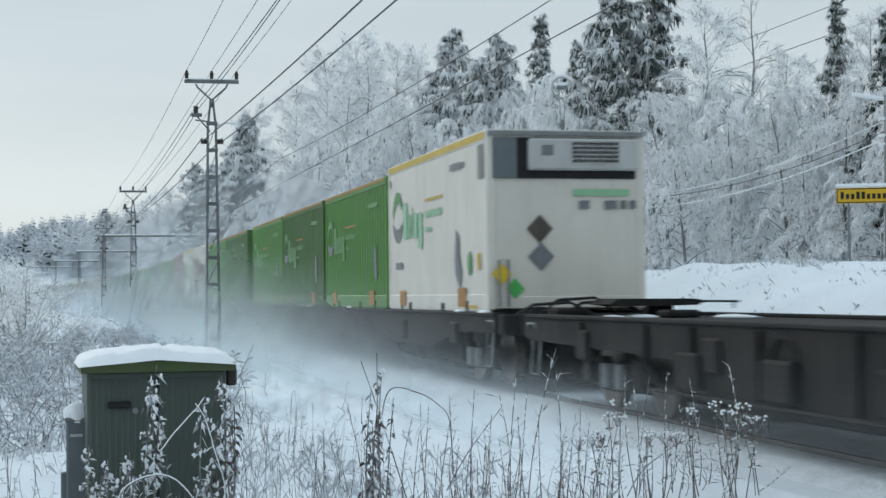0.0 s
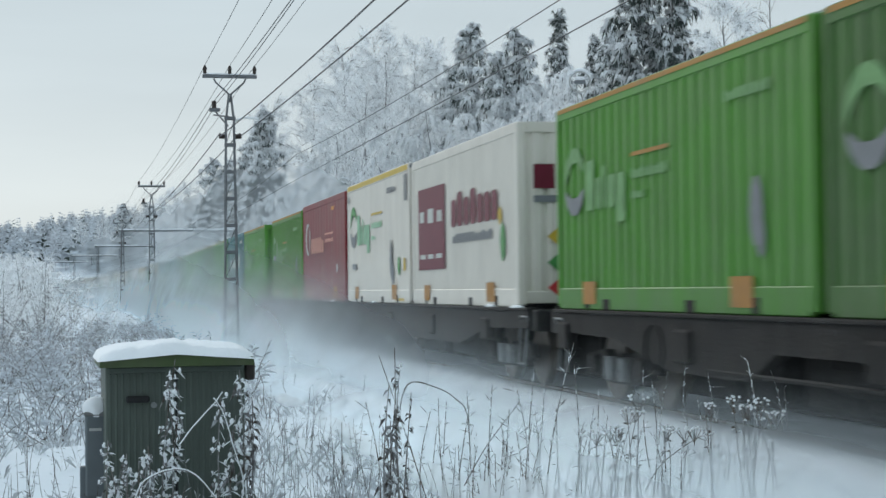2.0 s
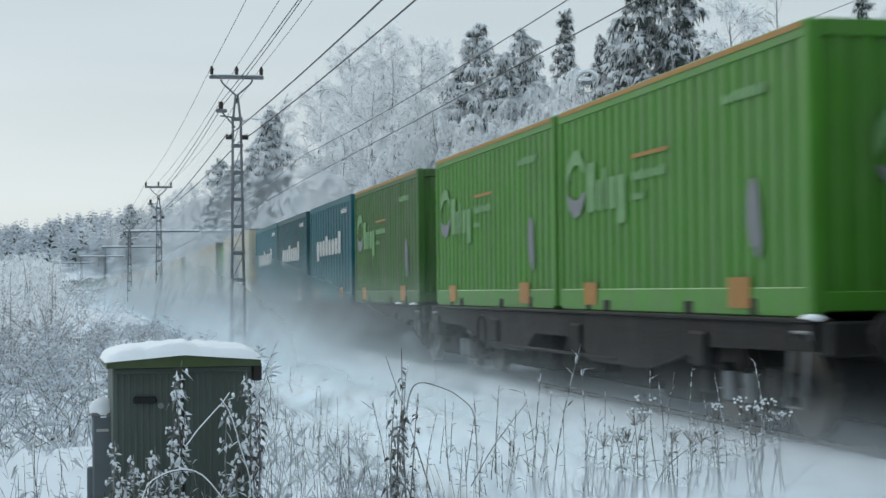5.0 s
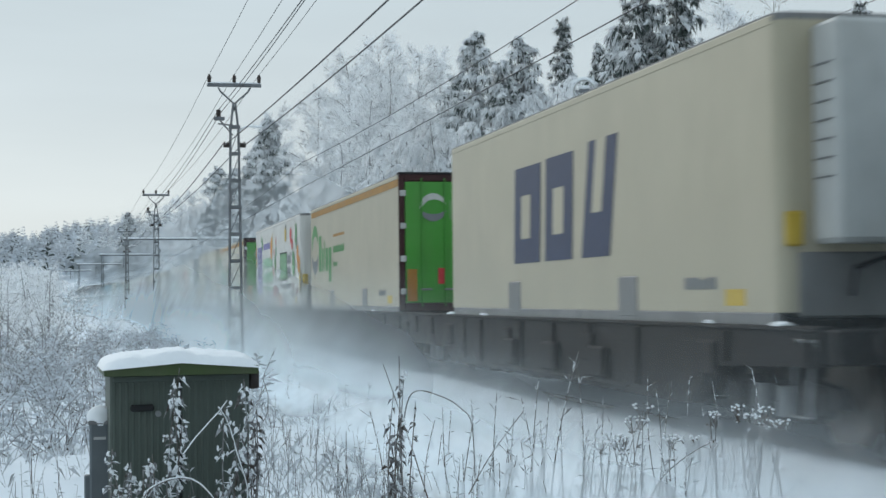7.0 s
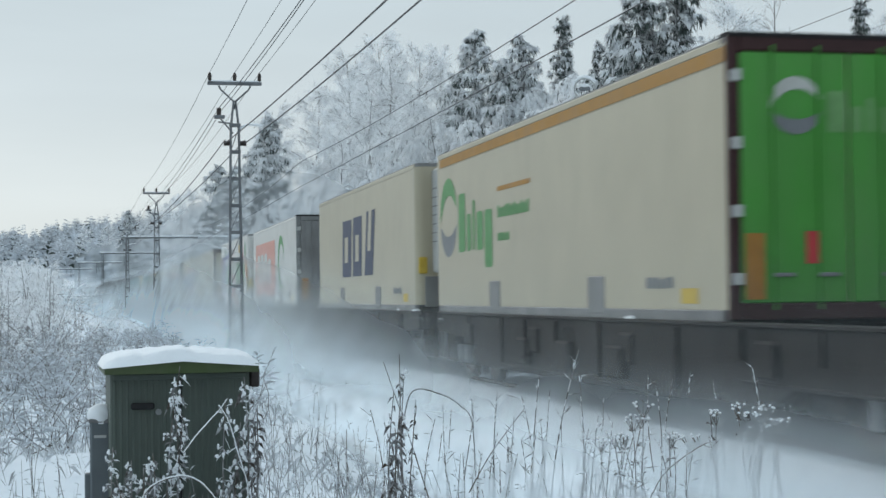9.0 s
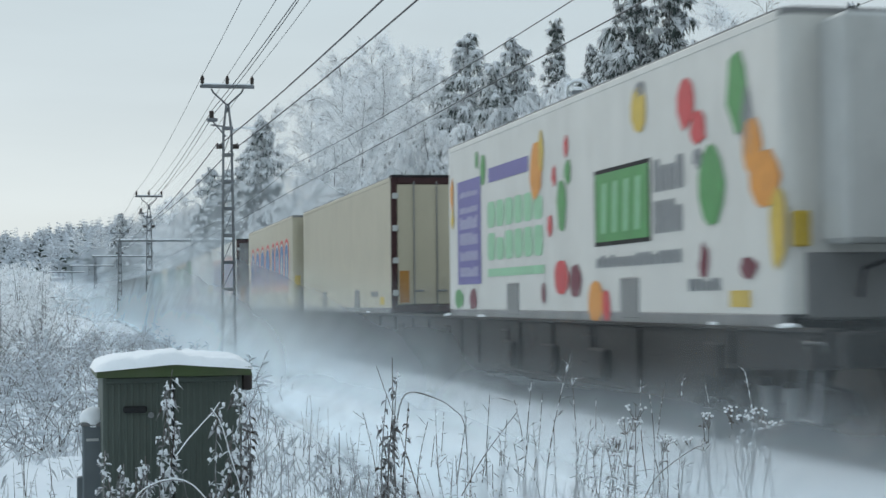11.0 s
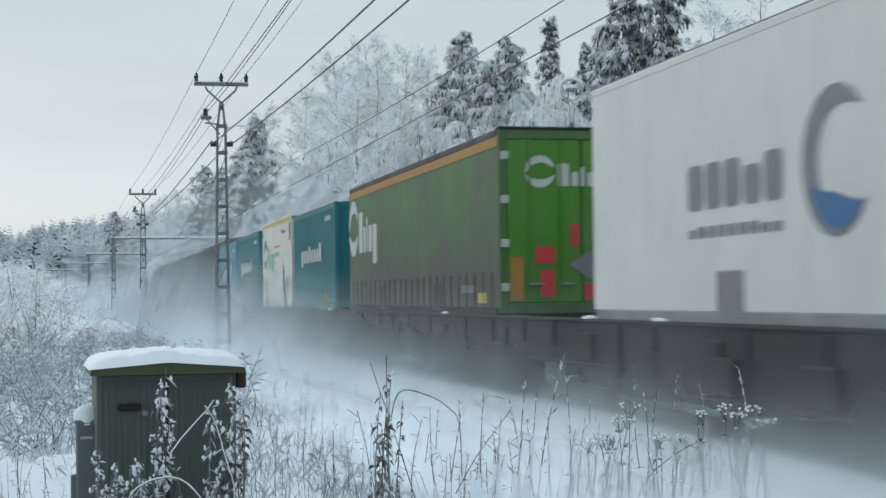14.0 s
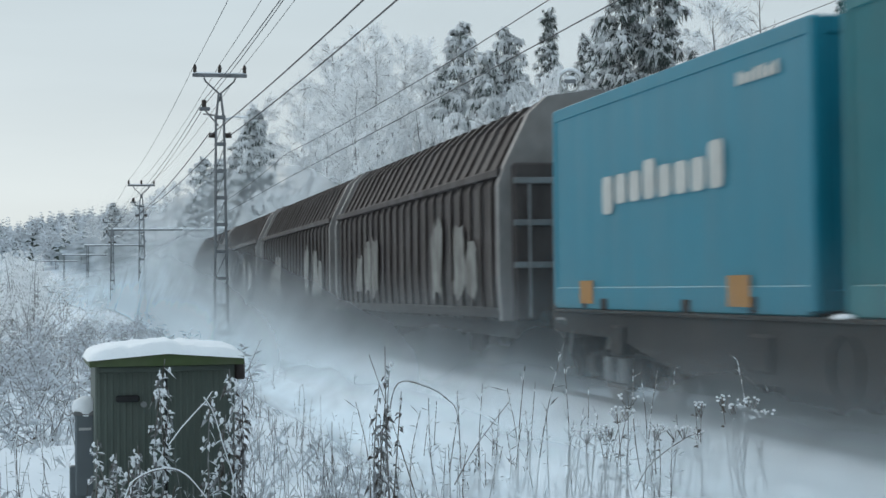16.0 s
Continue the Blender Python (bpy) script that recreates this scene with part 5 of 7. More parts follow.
load(teal_box(M_SEATEAL, deep=False, size=0.53, start=1.6), 404.0, 7.85, DECK)
load(white_box(), 412.45, 7.7, DECK)
load(teal_box(M_SEATEAL, deep=False, size=0.53, start=1.6, label="teal container with dusty foot and pale word-like bars"), 421.25, 7.85, DECK)
load(teal_box(M_SKYBLUE, smooth_side=True, deep=False, size=0.515, start=2.05, H=2.55, label="bright blue smooth-sided container with white word-like bars"), 429.5, 7.85, DECK)
h = load(make_hood(15.6), 438.9, 15.6, 0.0)
for near in (454.8, 471.2, 487.1):
    again(h, near, 15.6, 0.0)
# carrying wagons: near end, length
fl = make_flat(33.6, (-14.6, -5.0, 5.0, 14.6))
load(fl, 22.5, 33.6, 0.0)
for near in (73.9, 108.6):
    again(fl, near, 33.6, 0.0)
again(fl, 160.4, 33.9, 0.0)
f2 = load(make_flat(16.7, (-6.0, 6.0)), 56.5, 16.7, 0.0)
again(f2, 143.2, 16.7, 0.0)
load(make_flat(33.7, (-13.5, 0.0, 13.5), "empty dark pocket wagon with snow on its frame", pockets=True, hollow=1.0, deep=7.2), -12.3, 33.7, 0.0)
f3 = load(make_flat(33.7, (-15.2, 0.0, 15.2), "dark pocket wagon with snow on its frame", pockets=True), 195.2, 33.7, 0.0)
for near in (229.8, 264.3, 299.1, 334.1, 368.9):
    again(f3, near, 33.7, 0.0)
again(fl, 403.6, 33.9, 0.0)


# ---- trees: a few grown shapes of each kind, set out along the far side of the line ----
def slip(b, p, d, l, w, droop=0.0):
    """One twig or needle spray: a thin folded sliver that tapers and hangs."""
    q = p + d * l * 0.55 + Vector((0, 0, -droop * l * 0.22))
    e = p + d * l + Vector((0, 0, -droop * l))
    a = Vector((d.y + 0.01, -d.x, 0.35)).normalized() * w
    k = len(b.v)
    b.v += [tuple(p), tuple(q + a), tuple(q - a + Vector((0, 0, w * 0.9))), tuple(e)]
    b.f += [(k, k + 1, k + 3), (k, k + 3, k + 2)]


def twig(b, p, d, l, w, droop=0.0):
    """The finest twig, tuft or needle spray: one sliver tapering to its hanging tip."""
    a = Vector((d.y + 0.01, -d.x, 0.35)).normalized() * w
    q = p + d * l * 0.3
    k = len(b.v)
    b.v += [tuple(q + a), tuple(q - a), tuple(p + d * l + Vector((0, 0, -droop * l)))]
    b.f.append((k, k + 1, k + 2))


def limb_line(rs, p, d, reach, steps, sag, wob=0.16):
    """A limb's run of points: it starts along d and sags more and more towards its tip."""
    pts = [p.copy()]
    for s in range(steps):
        d = (d + Vector((rs.uniform(-wob, wob), rs.uniform(-wob, wob), rs.uniform(-0.07, 0.07) - sag * (s + 1) / steps))).normalized()
        pts.append(pts[-1] + d * reach / steps)
    return pts, d


def along(pts, u):
    k = min(len(pts) - 2, int(u * (len(pts) - 1)))
    return pts[k].lerp(pts[k + 1], u * (len(pts) - 1) - k), (pts[k + 1] - pts[k]).normalized()


def scatter(rs, a):
    return Vector((rs.uniform(-a, a), rs.uniform(-a, a), rs.uniform(-a, a)))


def grow_birch(seed, H=10.0, limbs=48, subs=12, twigs=20, spread=0.25, low=0.1, thick=1.05, lean=0.0, bark=0.09):
    """Rimed birch: steep limbs, fine branches and straight frosted twigs, with bare wood showing between."""
    rs = random.Random(seed)
    wood, rime = Build(), Build()
    trunk = [Vector((lean * H * (i / 8) ** 2 + rs.uniform(-0.03, 0.03) * i * 0.4, rs.uniform(-0.03, 0.03) * i * 0.4, H * 0.98 * i / 8)) for i in range(9)]
    wood.tube(trunk, 0.013 * H, 6, 0.012)
    for i in range(limbs):
        f = low + (0.96 - low) * (i + rs.random()) / limbs
        p, _ = along(trunk, f)
        a = i * 2.39996 + rs.uniform(-0.5, 0.5)
        up = rs.uniform(0.55, 1.5) * (0.7 + 0.7 * f)
        reach = H * spread * (1.2 - 0.85 * f ** 1.5) * rs.uniform(0.7, 1.12)
        pts, _ = limb_line(rs, p, Vector((math.cos(a), math.sin(a), up)).normalized(), reach, 5, 0.22)
        wood.tube(pts, 0.0034 * H * (1.15 - f), 4, 0.006, cap=False)
        for s in range(subs):
            q, d = along(pts, rs.uniform(0.22, 1.0))
            sd = (d + scatter(rs, 0.75) + Vector((0, 0, 0.1))).normalized()
            l = H * rs.uniform(0.05, 0.11) * (1.15 - 0.5 * f)
            slip(wood if rs.random() < bark * 1.7 else rime, q, sd, l, 0.016 * thick, 0.15)
            for k in range(twigs):
                u = rs.uniform(0.1, 1.0)
                td = (sd + scatter(rs, 0.85) - Vector((0, 0, 0.12))).normalized()
                twig(wood if rs.random() < bark else rime, q + sd * l * u - Vector((0, 0, 0.15 * l * u)), td, H * rs.uniform(0.016, 0.046), 0.021 * thick * rs.uniform(0.45, 1.25), rs.uniform(0.0, 0.5))
    return wood.mesh("trunk", M_BARK), rime.mesh("crown", M_RIME)


def grow_weeper(seed, H=10.0, limbs=32, hangs=12, tufts=9, spread=0.44, low=0.05, thick=1.5, lean=0.0, bark=0.05):
    """Tree bowed by snow: arched limbs whose hanging branchlets carry tassels of snow, dark twigs between them."""
    rs = random.Random(seed)
    wood, rime = Build(), Build()
    trunk = [Vector((lean * H * (i / 8) ** 2 + rs.uniform(-0.04, 0.04) * i * 0.4, rs.uniform(-0.04, 0.04) * i * 0.4, H * 0.95 * i / 8)) for i in range(9)]
    wood.tube(trunk, 0.012 * H, 6, 0.014)
    for i in range(limbs):
        f = low + (0.97 - low) * (i + rs.random()) / limbs
        p, _ = along(trunk, f)
        a = i * 2.39996 + rs.uniform(-0.6, 0.6)
        reach = H * spread * (1.1 - 0.72 * f ** 1.4) * rs.uniform(0.65, 1.1)
        pts, _ = limb_line(rs, p, Vector((math.cos(a), math.sin(a), rs.uniform(0.5, 1.2))).normalized(), reach, 7, rs.uniform(0.35, 0.62))
        wood.tube(pts, 0.0036 * H * (1.15 - f), 4, 0.006, cap=False)
        rime.tube([q + Vector((0, 0, 0.006 * H)) for q in pts[2:]], 0.0026 * H, 4, 0.006, cap=False)
        for s in range(hangs):
            u = rs.uniform(0.25, 1.0)
            q, d = along(pts, u)
            hd = (d * 0.8 + scatter(rs, 0.8) + Vector((0, 0, 0.1))).normalized()
            l = H * rs.uniform(0.05, 0.12)
            n = 4
            for k in range(n):
                hd = (hd + Vector((0, 0, -0.34)) + scatter(rs, 0.12)).normalized()
                e = q + hd * l / n
                slip(wood if rs.random() < 0.2 else rime, q, hd, l / n * 1.2, 0.012 * thick, 0.1)
                for _ in range(tufts):
                    td = (hd * 0.7 + scatter(rs, 0.75) + Vector((0, 0, -0.5))).normalized()
                    twig(wood if rs.random() < bark else rime, q.lerp(e, rs.random()), td, H * rs.uniform(0.012, 0.034), 0.026 * thick * rs.choice((0.5, 0.7, 1.0, 1.3, 2.4)), rs.uniform(0.2, 0.9))
                q = e
    return wood.mesh("trunk", M_BARK), rime.mesh("crown", M_RIME)


def grow_pine(seed, H=10.0, limbs=78, clumps=4, needles=20, spread=0.33, low=0.08, snow=2.3, size=1.4, droop=0.5, tip=0.6):
    """Ragged conifer: limbs set with clumps of dark needles, each clump with its own uneven load of snow."""
    rs = random.Random(seed)
    wood, dark, white = Build(), Build(), Build()
    wood.tube([(0, 0, 0), (0.05 * rs.uniform(-1, 1), 0.05 * rs.uniform(-1, 1), H * 0.55), (0, 0, H * 0.99)], 0.014 * H, 7, 0.012)
    for i in range(limbs):
        f = low + (0.985 - low) * (i + rs.random()) / limbs
        a = i * 2.39996 + rs.uniform(-0.7, 0.7)
        reach = H * spread * max(0.03, (1.0 - f) ** tip) * rs.uniform(0.5, 1.15)
        pts, _ = limb_line(rs, Vector((0, 0, H * f)), Vector((math.cos(a), math.sin(a), rs.uniform(-0.1, 0.6))).normalized(), reach, 5, droop * rs.uniform(0.3, 1.0))
        wood.tube(pts, 0.0032 * H * (1.2 - f), 4, 0.006, cap=False)
        cover = snow * rs.uniform(0.35, 1.5)
        for c in range(clumps):
            q, d = along(pts, min(1.0, (c + 0.7 + rs.uniform(-0.3, 0.3)) / clumps))
            q = q + scatter(rs, 0.014 * H)
            r = H * rs.uniform(0.02, 0.042) * size * (1.15 - 0.58 * f)
            for k in range(needles):
                nd = (d * 0.5 + scatter(rs, 1.0) + Vector((0, 0, -0.25))).normalized()
                twig(dark, q, nd, r * rs.uniform(0.6, 1.3), r * rs.uniform(0.06, 0.13), rs.uniform(0.2, 0.7))
                for _ in range(int(cover + rs.random())):
                    wd = (d * 0.6 + Vector((rs.uniform(-1, 1), rs.uniform(-1, 1), rs.uniform(-0.35, 0.35)))).normalized()
                    twig(white, q + Vector((rs.uniform(-0.3, 0.3) * r, rs.uniform(-0.3, 0.3) * r, r * rs.uniform(0.1, 0.35))), wd, r * rs.uniform(0.4, 1.0), r * rs.uniform(0.12, 0.26), rs.uniform(0.3, 1.0))
    return wood.mesh("trunk", M_BARK), dark.mesh("needles", M_NEEDLE), white.mesh("snow_load", M_BOUGH)


def grow_shrub(seed, H=4.0, stems=13, subs=9, twigs=6):
    """Low thicket: thin stems from one root, fanned out, with rime on the fine twigs."""
    rs = random.Random(seed)
    wood, rime = Build(), Build()
    for i in range(stems):
        a = i * 2.39996
        pts, _ = limb_line(rs, Vector((0.06 * math.cos(a), 0.06 * math.sin(a), 0)), Vector((math.cos(a), math.sin(a), rs.uniform(1.0, 3.2))).normalized(), H * rs.uniform(0.6, 1.02), 6, 0.1, 0.12)
        wood.tube(pts, 0.0045 * H, 4, 0.004, cap=False)
        for s in range(subs):
            u = rs.uniform(0.2, 1.0)
            q, d = along(pts, u)
            sd = (d + scatter(rs, 0.8)).normalized()
            l = H * rs.uniform(0.08, 0.2)
            slip(wood if rs.random() < 0.4 else rime, q, sd, l, 0.008, 0.2)
            for k in range(twigs):
                twig(wood if rs.random() < 0.25 else rime, q + sd * l * rs.uniform(0.1, 1.0), (sd + scatter(rs, 0.9)).normalized(), H * rs.uniform(0.03, 0.075), 0.011 * rs.uniform(0.5, 1.3), rs.uniform(0, 0.5))
    return wood.mesh("trunk", M_BARK), rime.mesh("crown", M_RIME)


KINDS = {}
for i in range(4):
    KINDS.setdefault("birch", []).append(grow_birch(10 + i, lean=0.02 * (i - 1.5)))
    KINDS.setdefault("birch_far", []).append(grow_birch(110 + i, limbs=26, subs=8, twigs=11, thick=1.7, bark=0.09))
    KINDS.setdefault("pine", []).append(grow_pine(70 + i))
    KINDS.setdefault("pine_far", []).append(grow_pine(170 + i, limbs=36, clumps=4, needles=10, size=1.35))
for i in range(5):
    KINDS.setdefault("weep", []).append(grow_weeper(30 + i, lean=0.06 * (i - 2)))
    KINDS.setdefault("weep_far", []).append(grow_weeper(130 + i, limbs=20, hangs=9, tufts=6, thick=1.9, lean=0.05 * (i - 2)))
for i in range(2):
    KINDS.setdefault("bare", []).append(grow_birch(50 + i, limbs=18, subs=6, twigs=3, spread=0.19, low=0.35, thick=0.7, bark=0.5))
    KINDS.setdefault("fir", []).append(grow_pine(80 + i, limbs=96, clumps=5, needles=24, spread=0.31, low=0.05, snow=0.95, size=1.3, droop=0.55, tip=0.55))
for i in range(3):
    KINDS.setdefault("spruce", []).append(grow_pine(60 + i, limbs=110, clumps=4, needles=24, spread=0.27, low=0.05, snow=0.6, size=1.1, droop=0.5, tip=1.0))
    KINDS.setdefault("shrub", []).append(grow_shrub(90 + i))
LOOK = {"birch": ("frosted_birch", "tall birch covered in white rime frost", "tree"),
        "weep": ("frosted_tree", "broad tree bowed under heavy frost and snow", "tree"),
        "bare": ("frosted_birch", "slender bare birch with light frost", "tree"),
        "spruce": ("spruce_tree", "dark green spruce with snow on its boughs", "tree"),
        "fir": ("spruce_tree", "broad dark spruce with clumps of snow", "tree"),
        "pine": ("snowy_conifer", "dark conifer heavily laden with snow", "tree"),
        "shrub": ("frosted_shrub", "low bare shrub thick with rime frost", "shrub")}
PROTO_H = {"shrub": 4.0}


def plant(kind, x, y, top, k, wide=1.0):
    """A tree on the ground at x, y whose tip reaches the height top."""
    name, label, cat = LOOK[kind.replace("_far", "")]
    z = ground_z(x, y) - 0.15
    h = max(1.0, top - z)
    s = h / PROTO_H.get(kind, 10.0)
    t = thing(name, label, cat, "trees beyond the line" if cat == "tree" else "shrubs beside the line")
    t.matrix_basis = pose(x, y, z, 0, 0, (k * 137.5) % 360) @ Matrix.Diagonal((s * wide, s * wide, s, 1))
    meshes = KINDS[kind][k % len(KINDS[kind])]
    for me in meshes:
        part(me.name.split(".")[0], me, None, t)
    return t


HEROES = [("birch", 24.0, 133.5, 23.2), ("birch", 25.0, 160.0, 25.8), ("birch", 23.0, 114.1, 19.1), ("birch", 25.0, 183.3, 25.6),
          ("birch", 20.0, 118.6, 17.2), ("birch", 22.0, 196.0, 24.5), ("pine", 19.0, 180.0, 22.0), ("pine", 25.0, 104.8, 19.2),
          ("pine", 26.0, 96.1, 17.6), ("pine", 26.0, 115.4, 18.1), ("pine", 24.0, 93.3, 15.7), ("spruce", 36.0, 121.1, 23.5),
          ("fir", 24.0, 69.0, 15.4), ("fir", 25.6, 68.1, 15.6), ("pine", 27.0, 81.4, 15.3), ("spruce", 28.0, 87.0, 15.8),
          ("spruce", 19.0, 53.9, 8.3), ("birch", 24.0, 58.4, 12.8), ("bare", 24.0, 53.9, 12.2), ("birch", 24.0, 50.9, 9.7),
          ("spruce", 24.0, 47.3, 10.9), ("spruce", 21.0, 38.7, 8.8), ("birch", 23.0, 43.2, 9.5)]
WEEPERS = [(18.0, 46.9, 7.8), (20.0, 49.5, 8.6), (18.5, 43.2, 7.1), (20.0, 44.6, 7.6), (18.0, 38.4, 6.5), (20.0, 40.9, 7.3), (18.0, 35.3, 6.0),
           (19.0, 35.6, 6.7), (18.0, 32.3, 6.3), (17.0, 43.0, 6.0), (17.0, 39.0, 5.2), (17.0, 35.4, 5.0), (16.5, 32.1, 4.2)]
WEEPERS += [(17.0, 31.6, 4.5), (19.0, 51.6, 7.5), (21.0, 66.9, 9.8), (21.0, 73.2, 10.2), (21.0, 79.5, 10.5), (25.0, 82.6, 13.5), (25.0, 90.6, 14.3),
            (20.0, 59.4, 8.6), (20.0, 92.6, 12.5), (20.0, 107.2, 13.4), (19.0, 126.3, 14.1), (18.0, 109.3, 11.2), (19.0, 147.3, 14.1), (19.0, 94.5, 11.3), (19.0, 170.9, 13.1), (20.0, 81.5, 10.9)]
HEROES += [("birch", 23.0, 126.0, 20.5), ("birch", 26.0, 147.0, 23.0), ("birch", 21.0, 106.0, 15.0), ("birch", 22.0, 140.0, 19.5), ("birch", 27.0, 171.0, 25.0), ("birch", 27.0, 125.0, 21.0),
           ("weep", 27.5, 101.0, 15.8), ("weep", 26.5, 110.0, 16.2), ("weep", 27.0, 89.0, 14.0)]
LEFTWARD = [('pine', 20.1, 210.5, 20.8), ('pine', 18.9, 252.8, 22.6), ('pine', 18.7, 219.8, 19.5), ('birch', 23.5, 224.7, 23.8), ('birch', 17.2, 290.9, 20.7), ('birch', 14.6, 321.4, 21.0), ('birch', 20.2, 290.9, 22.2), ('pine', 6.5, 322.9, 18.9), ('birch', 12.0, 357.7, 20.5), ('birch', 9.3, 345.7, 18.9), ('birch', 3.4, 412.7, 20.2), ('birch', -2.3, 453.4, 21.2), ('birch', 14.8, 283.2, 19.2)]
for i, (kind, x, y, top) in enumerate(HEROES + LEFTWARD):
    plant(kind, x, y, top, i, 0.9 if kind == "birch" else 1.0)
for i, (x, y, top) in enumerate(WEEPERS):
    k = 1.14 if y < 60 else 1.0
    plant("weep", x * k, y * k, 1.43 + (top - 1.43) * k, i)

rs = random.Random(12)
n = 0
for y0 in range(40, 330, 9):
    for off in (15, 22, 32):
        y = y0 + rs.uniform(-4, 4)
        x = track_x(y) + off + rs.uniform(-3, 3)
        kind = rs.choice(("birch", "weep", "birch", "pine", "birch")) if off > 15 else "weep"
        h = rs.uniform(0.6, 0.95) * (6 + 0.05 * min(y, 200)) * (0.6 if off == 15 else 1.0)
        plant(kind + "_far", x, y, ground_z(x, y) + h, n)
        n += 1
for i, (x, y, h) in enumerate(((-1.3, 44, 2.7), (-2.6, 47, 3.0), (-0.6, 52, 2.3), (-3.6, 42, 2.4), (-1.6, 60, 3.0), (0.0, 66, 2.4), (-0.2, 39, 1.3), (0.5, 58, 1.5), (-2.0, 36, 1.8), (-4.4, 70, 3.6), (-2.4, 85, 3.4), (-1.0, 100, 3.2))):
    plant("shrub", x, y, ground_z(x, y) + h, i, 0.9)
rs = random.Random(27)
for i in range(30):
    y = 52 + 190 * (i + rs.random()) / 30
    x = -y * rs.uniform(0.024, 0.062)
    plant(rs.choice(("weep_far", "birch_far")), x, y, 1.43 + y * rs.uniform(0.012, 0.028), i + 3)
rs = random.Random(21)
for i in range(58):
    y = rs.uniform(30, 105)
    x = track_x(y) + rs.uniform(7.5, 13)
    plant("shrub", x, y, ground_z(x, y) + rs.uniform(0.4, 1.1), i)


def far_woods():
    """The wooded hills where the line is lost from sight."""
    rs = random.Random(33)
    dark, white = Build(), Build()
    for i in range(2300):
        y = rs.uniform(330, 900)
        x = rs.uniform(-0.28 * y, 0.2 * y)
        if abs(x - track_x(y)) < 11 and y < 620:
            continue
        z = ground_z(x, y) - 0.3
        h = rs.uniform(8, 15)
        c = rs.random() < 0.26
        for k in range(8):
            f = (k + 0.5) / 8
            r = h * (0.2 if c else 0.3) * (1.05 - f) * rs.uniform(0.7, 1.2) + 0.25
            a = rs.uniform(0, 6.28)
            p = Vector((x, y, z + h * (0.1 + 0.86 * f)))
            for q in range(5):
                d = Vector((math.cos(a + q * 1.26), math.sin(a + q * 1.26), rs.uniform(0.3, 2.0))).normalized()
                slip(dark if (c and rs.random() < 0.5) else white, p, d, r * 1.5, r * 0.28, 0.4)
    t = thing("far_woods", "distant frosted forest on low hills", "forest", kind="stuff")
    part("dark_boughs", dark, M_NEEDLE, t)
    part("white_boughs", white, M_FARWOOD, t)


far_woods()


# ---- power line, overhead line, posts and signs ----
def lattice_mast(x, y, z_top, first=False):
    z0 = ground_z(x, y) - 0.2
    t = thing("power_mast", "slim grey lattice steel power mast with three insulators", "power mast", "masts beside the line", at=pose(x, y, 0))
    h = z_top
    for s in (-1, 1):
        for q in (-1, 1):
            part("leg", Build().tube([(s * 0.21, q * 0.16, z0), (s * 0.12, q * 0.1, h - 1.6), (s * 0.03, q * 0.03, h - 0.75)], 0.032, 5), M_MAST, t)
    n = 9
    for i in range(n):
        z = z0 + 0.7 + i * (h - 2.2 - z0) / (n - 1)
        w = 0.21 - 0.09 * (z - z0) / (h - z0)
        part("plate", Build().box((-w - 0.03, -w * 0.8, z - 0.05), (w + 0.03, w * 0.8, z + 0.05), 0.01), M_MAST, t)
        if i < n - 1:
            dz = (h - 2.2 - z0) / (n - 1)
            part("brace", Build().tube([(-w, -0.1, z), (w, -0.1, z + dz)], 0.012, 4), M_MAST, t)
    part("crossarm", Build().box((-0.82, -0.05, h - 0.28), (0.82, 0.05, h - 0.18), 0.012), M_MAST, t)
    part("crossarm_snow", Build().box((-0.80, -0.05, h - 0.178), (0.80, 0.05, h - 0.14), 0.018), M_CAP, t)
    for s in (-1, 1):
        part("stay", Build().tube([(s * 0.48, 0, h - 0.3), (s * 0.42, 0, h - 0.42), (s * 0.05, 0, h - 0.75), (0, 0, h - 1.0)], 0.028, 6), M_MAST, t)
    for x1 in (-0.75, 0.0, 0.75):
        part("insulator", Build().tube([(x1, 0, h - 0.16), (x1, 0, h - 0.02)], 0.055, 10).tube([(x1, 0, h - 0.02), (x1, 0, h + 0.1)], 0.075, 10, 0.03), M_INS, t)
    a = part("bracket", Build().tube([(-0.05, 0, h - 1.75), (-0.5, 0, h - 1.22)], 0.025, 5).tube([(-0.05, 0, h - 1.45), (-0.5, 0, h - 1.4)], 0.025, 5).box((-0.62, -0.12, h - 1.3), (-0.3, 0.12, h - 1.2), 0.02), M_MAST, t)
    part("insulator", Build().tube([(-0.48, 0, h - 1.2), (-0.48, 0, h - 0.98)], 0.07, 10), M_INS, a)
    a = part("side_arm", Build().tube([(0.1, 0, h - 1.6), (0.4, -0.1, h - 1.48), (0.85, -0.2, h - 1.52)], 0.035, 6), M_CAP, t, "snow-covered arm")
    for s in (-1, 1):
        part("insulator", Build().tube([(s * 0.16, 0, h - 2.05), (s * 0.34, 0, h - 2.05)], 0.075, 10), M_INS, t)
    return t


MASTS = [(3.85, -2.0, 8.25), (4.18, 49.0, 8.17), (3.68, 99.0, 8.05), (2.9, 149.0, 7.95)]
for x, y, z in MASTS:
    lattice_mast(x, y, z)


def cable(name, a, b, sag, r, label, n=14, m=None):
    a, b = Vector(a), Vector(b)
    pts = [a.lerp(b, i / n) - Vector((0, 0, sag * 4 * (i / n) * (1 - i / n))) for i in range(n + 1)]
    tagged(part(name, Build().tube(pts, r, 5), m or M_WIRE), label, "cable", group="overhead wires")


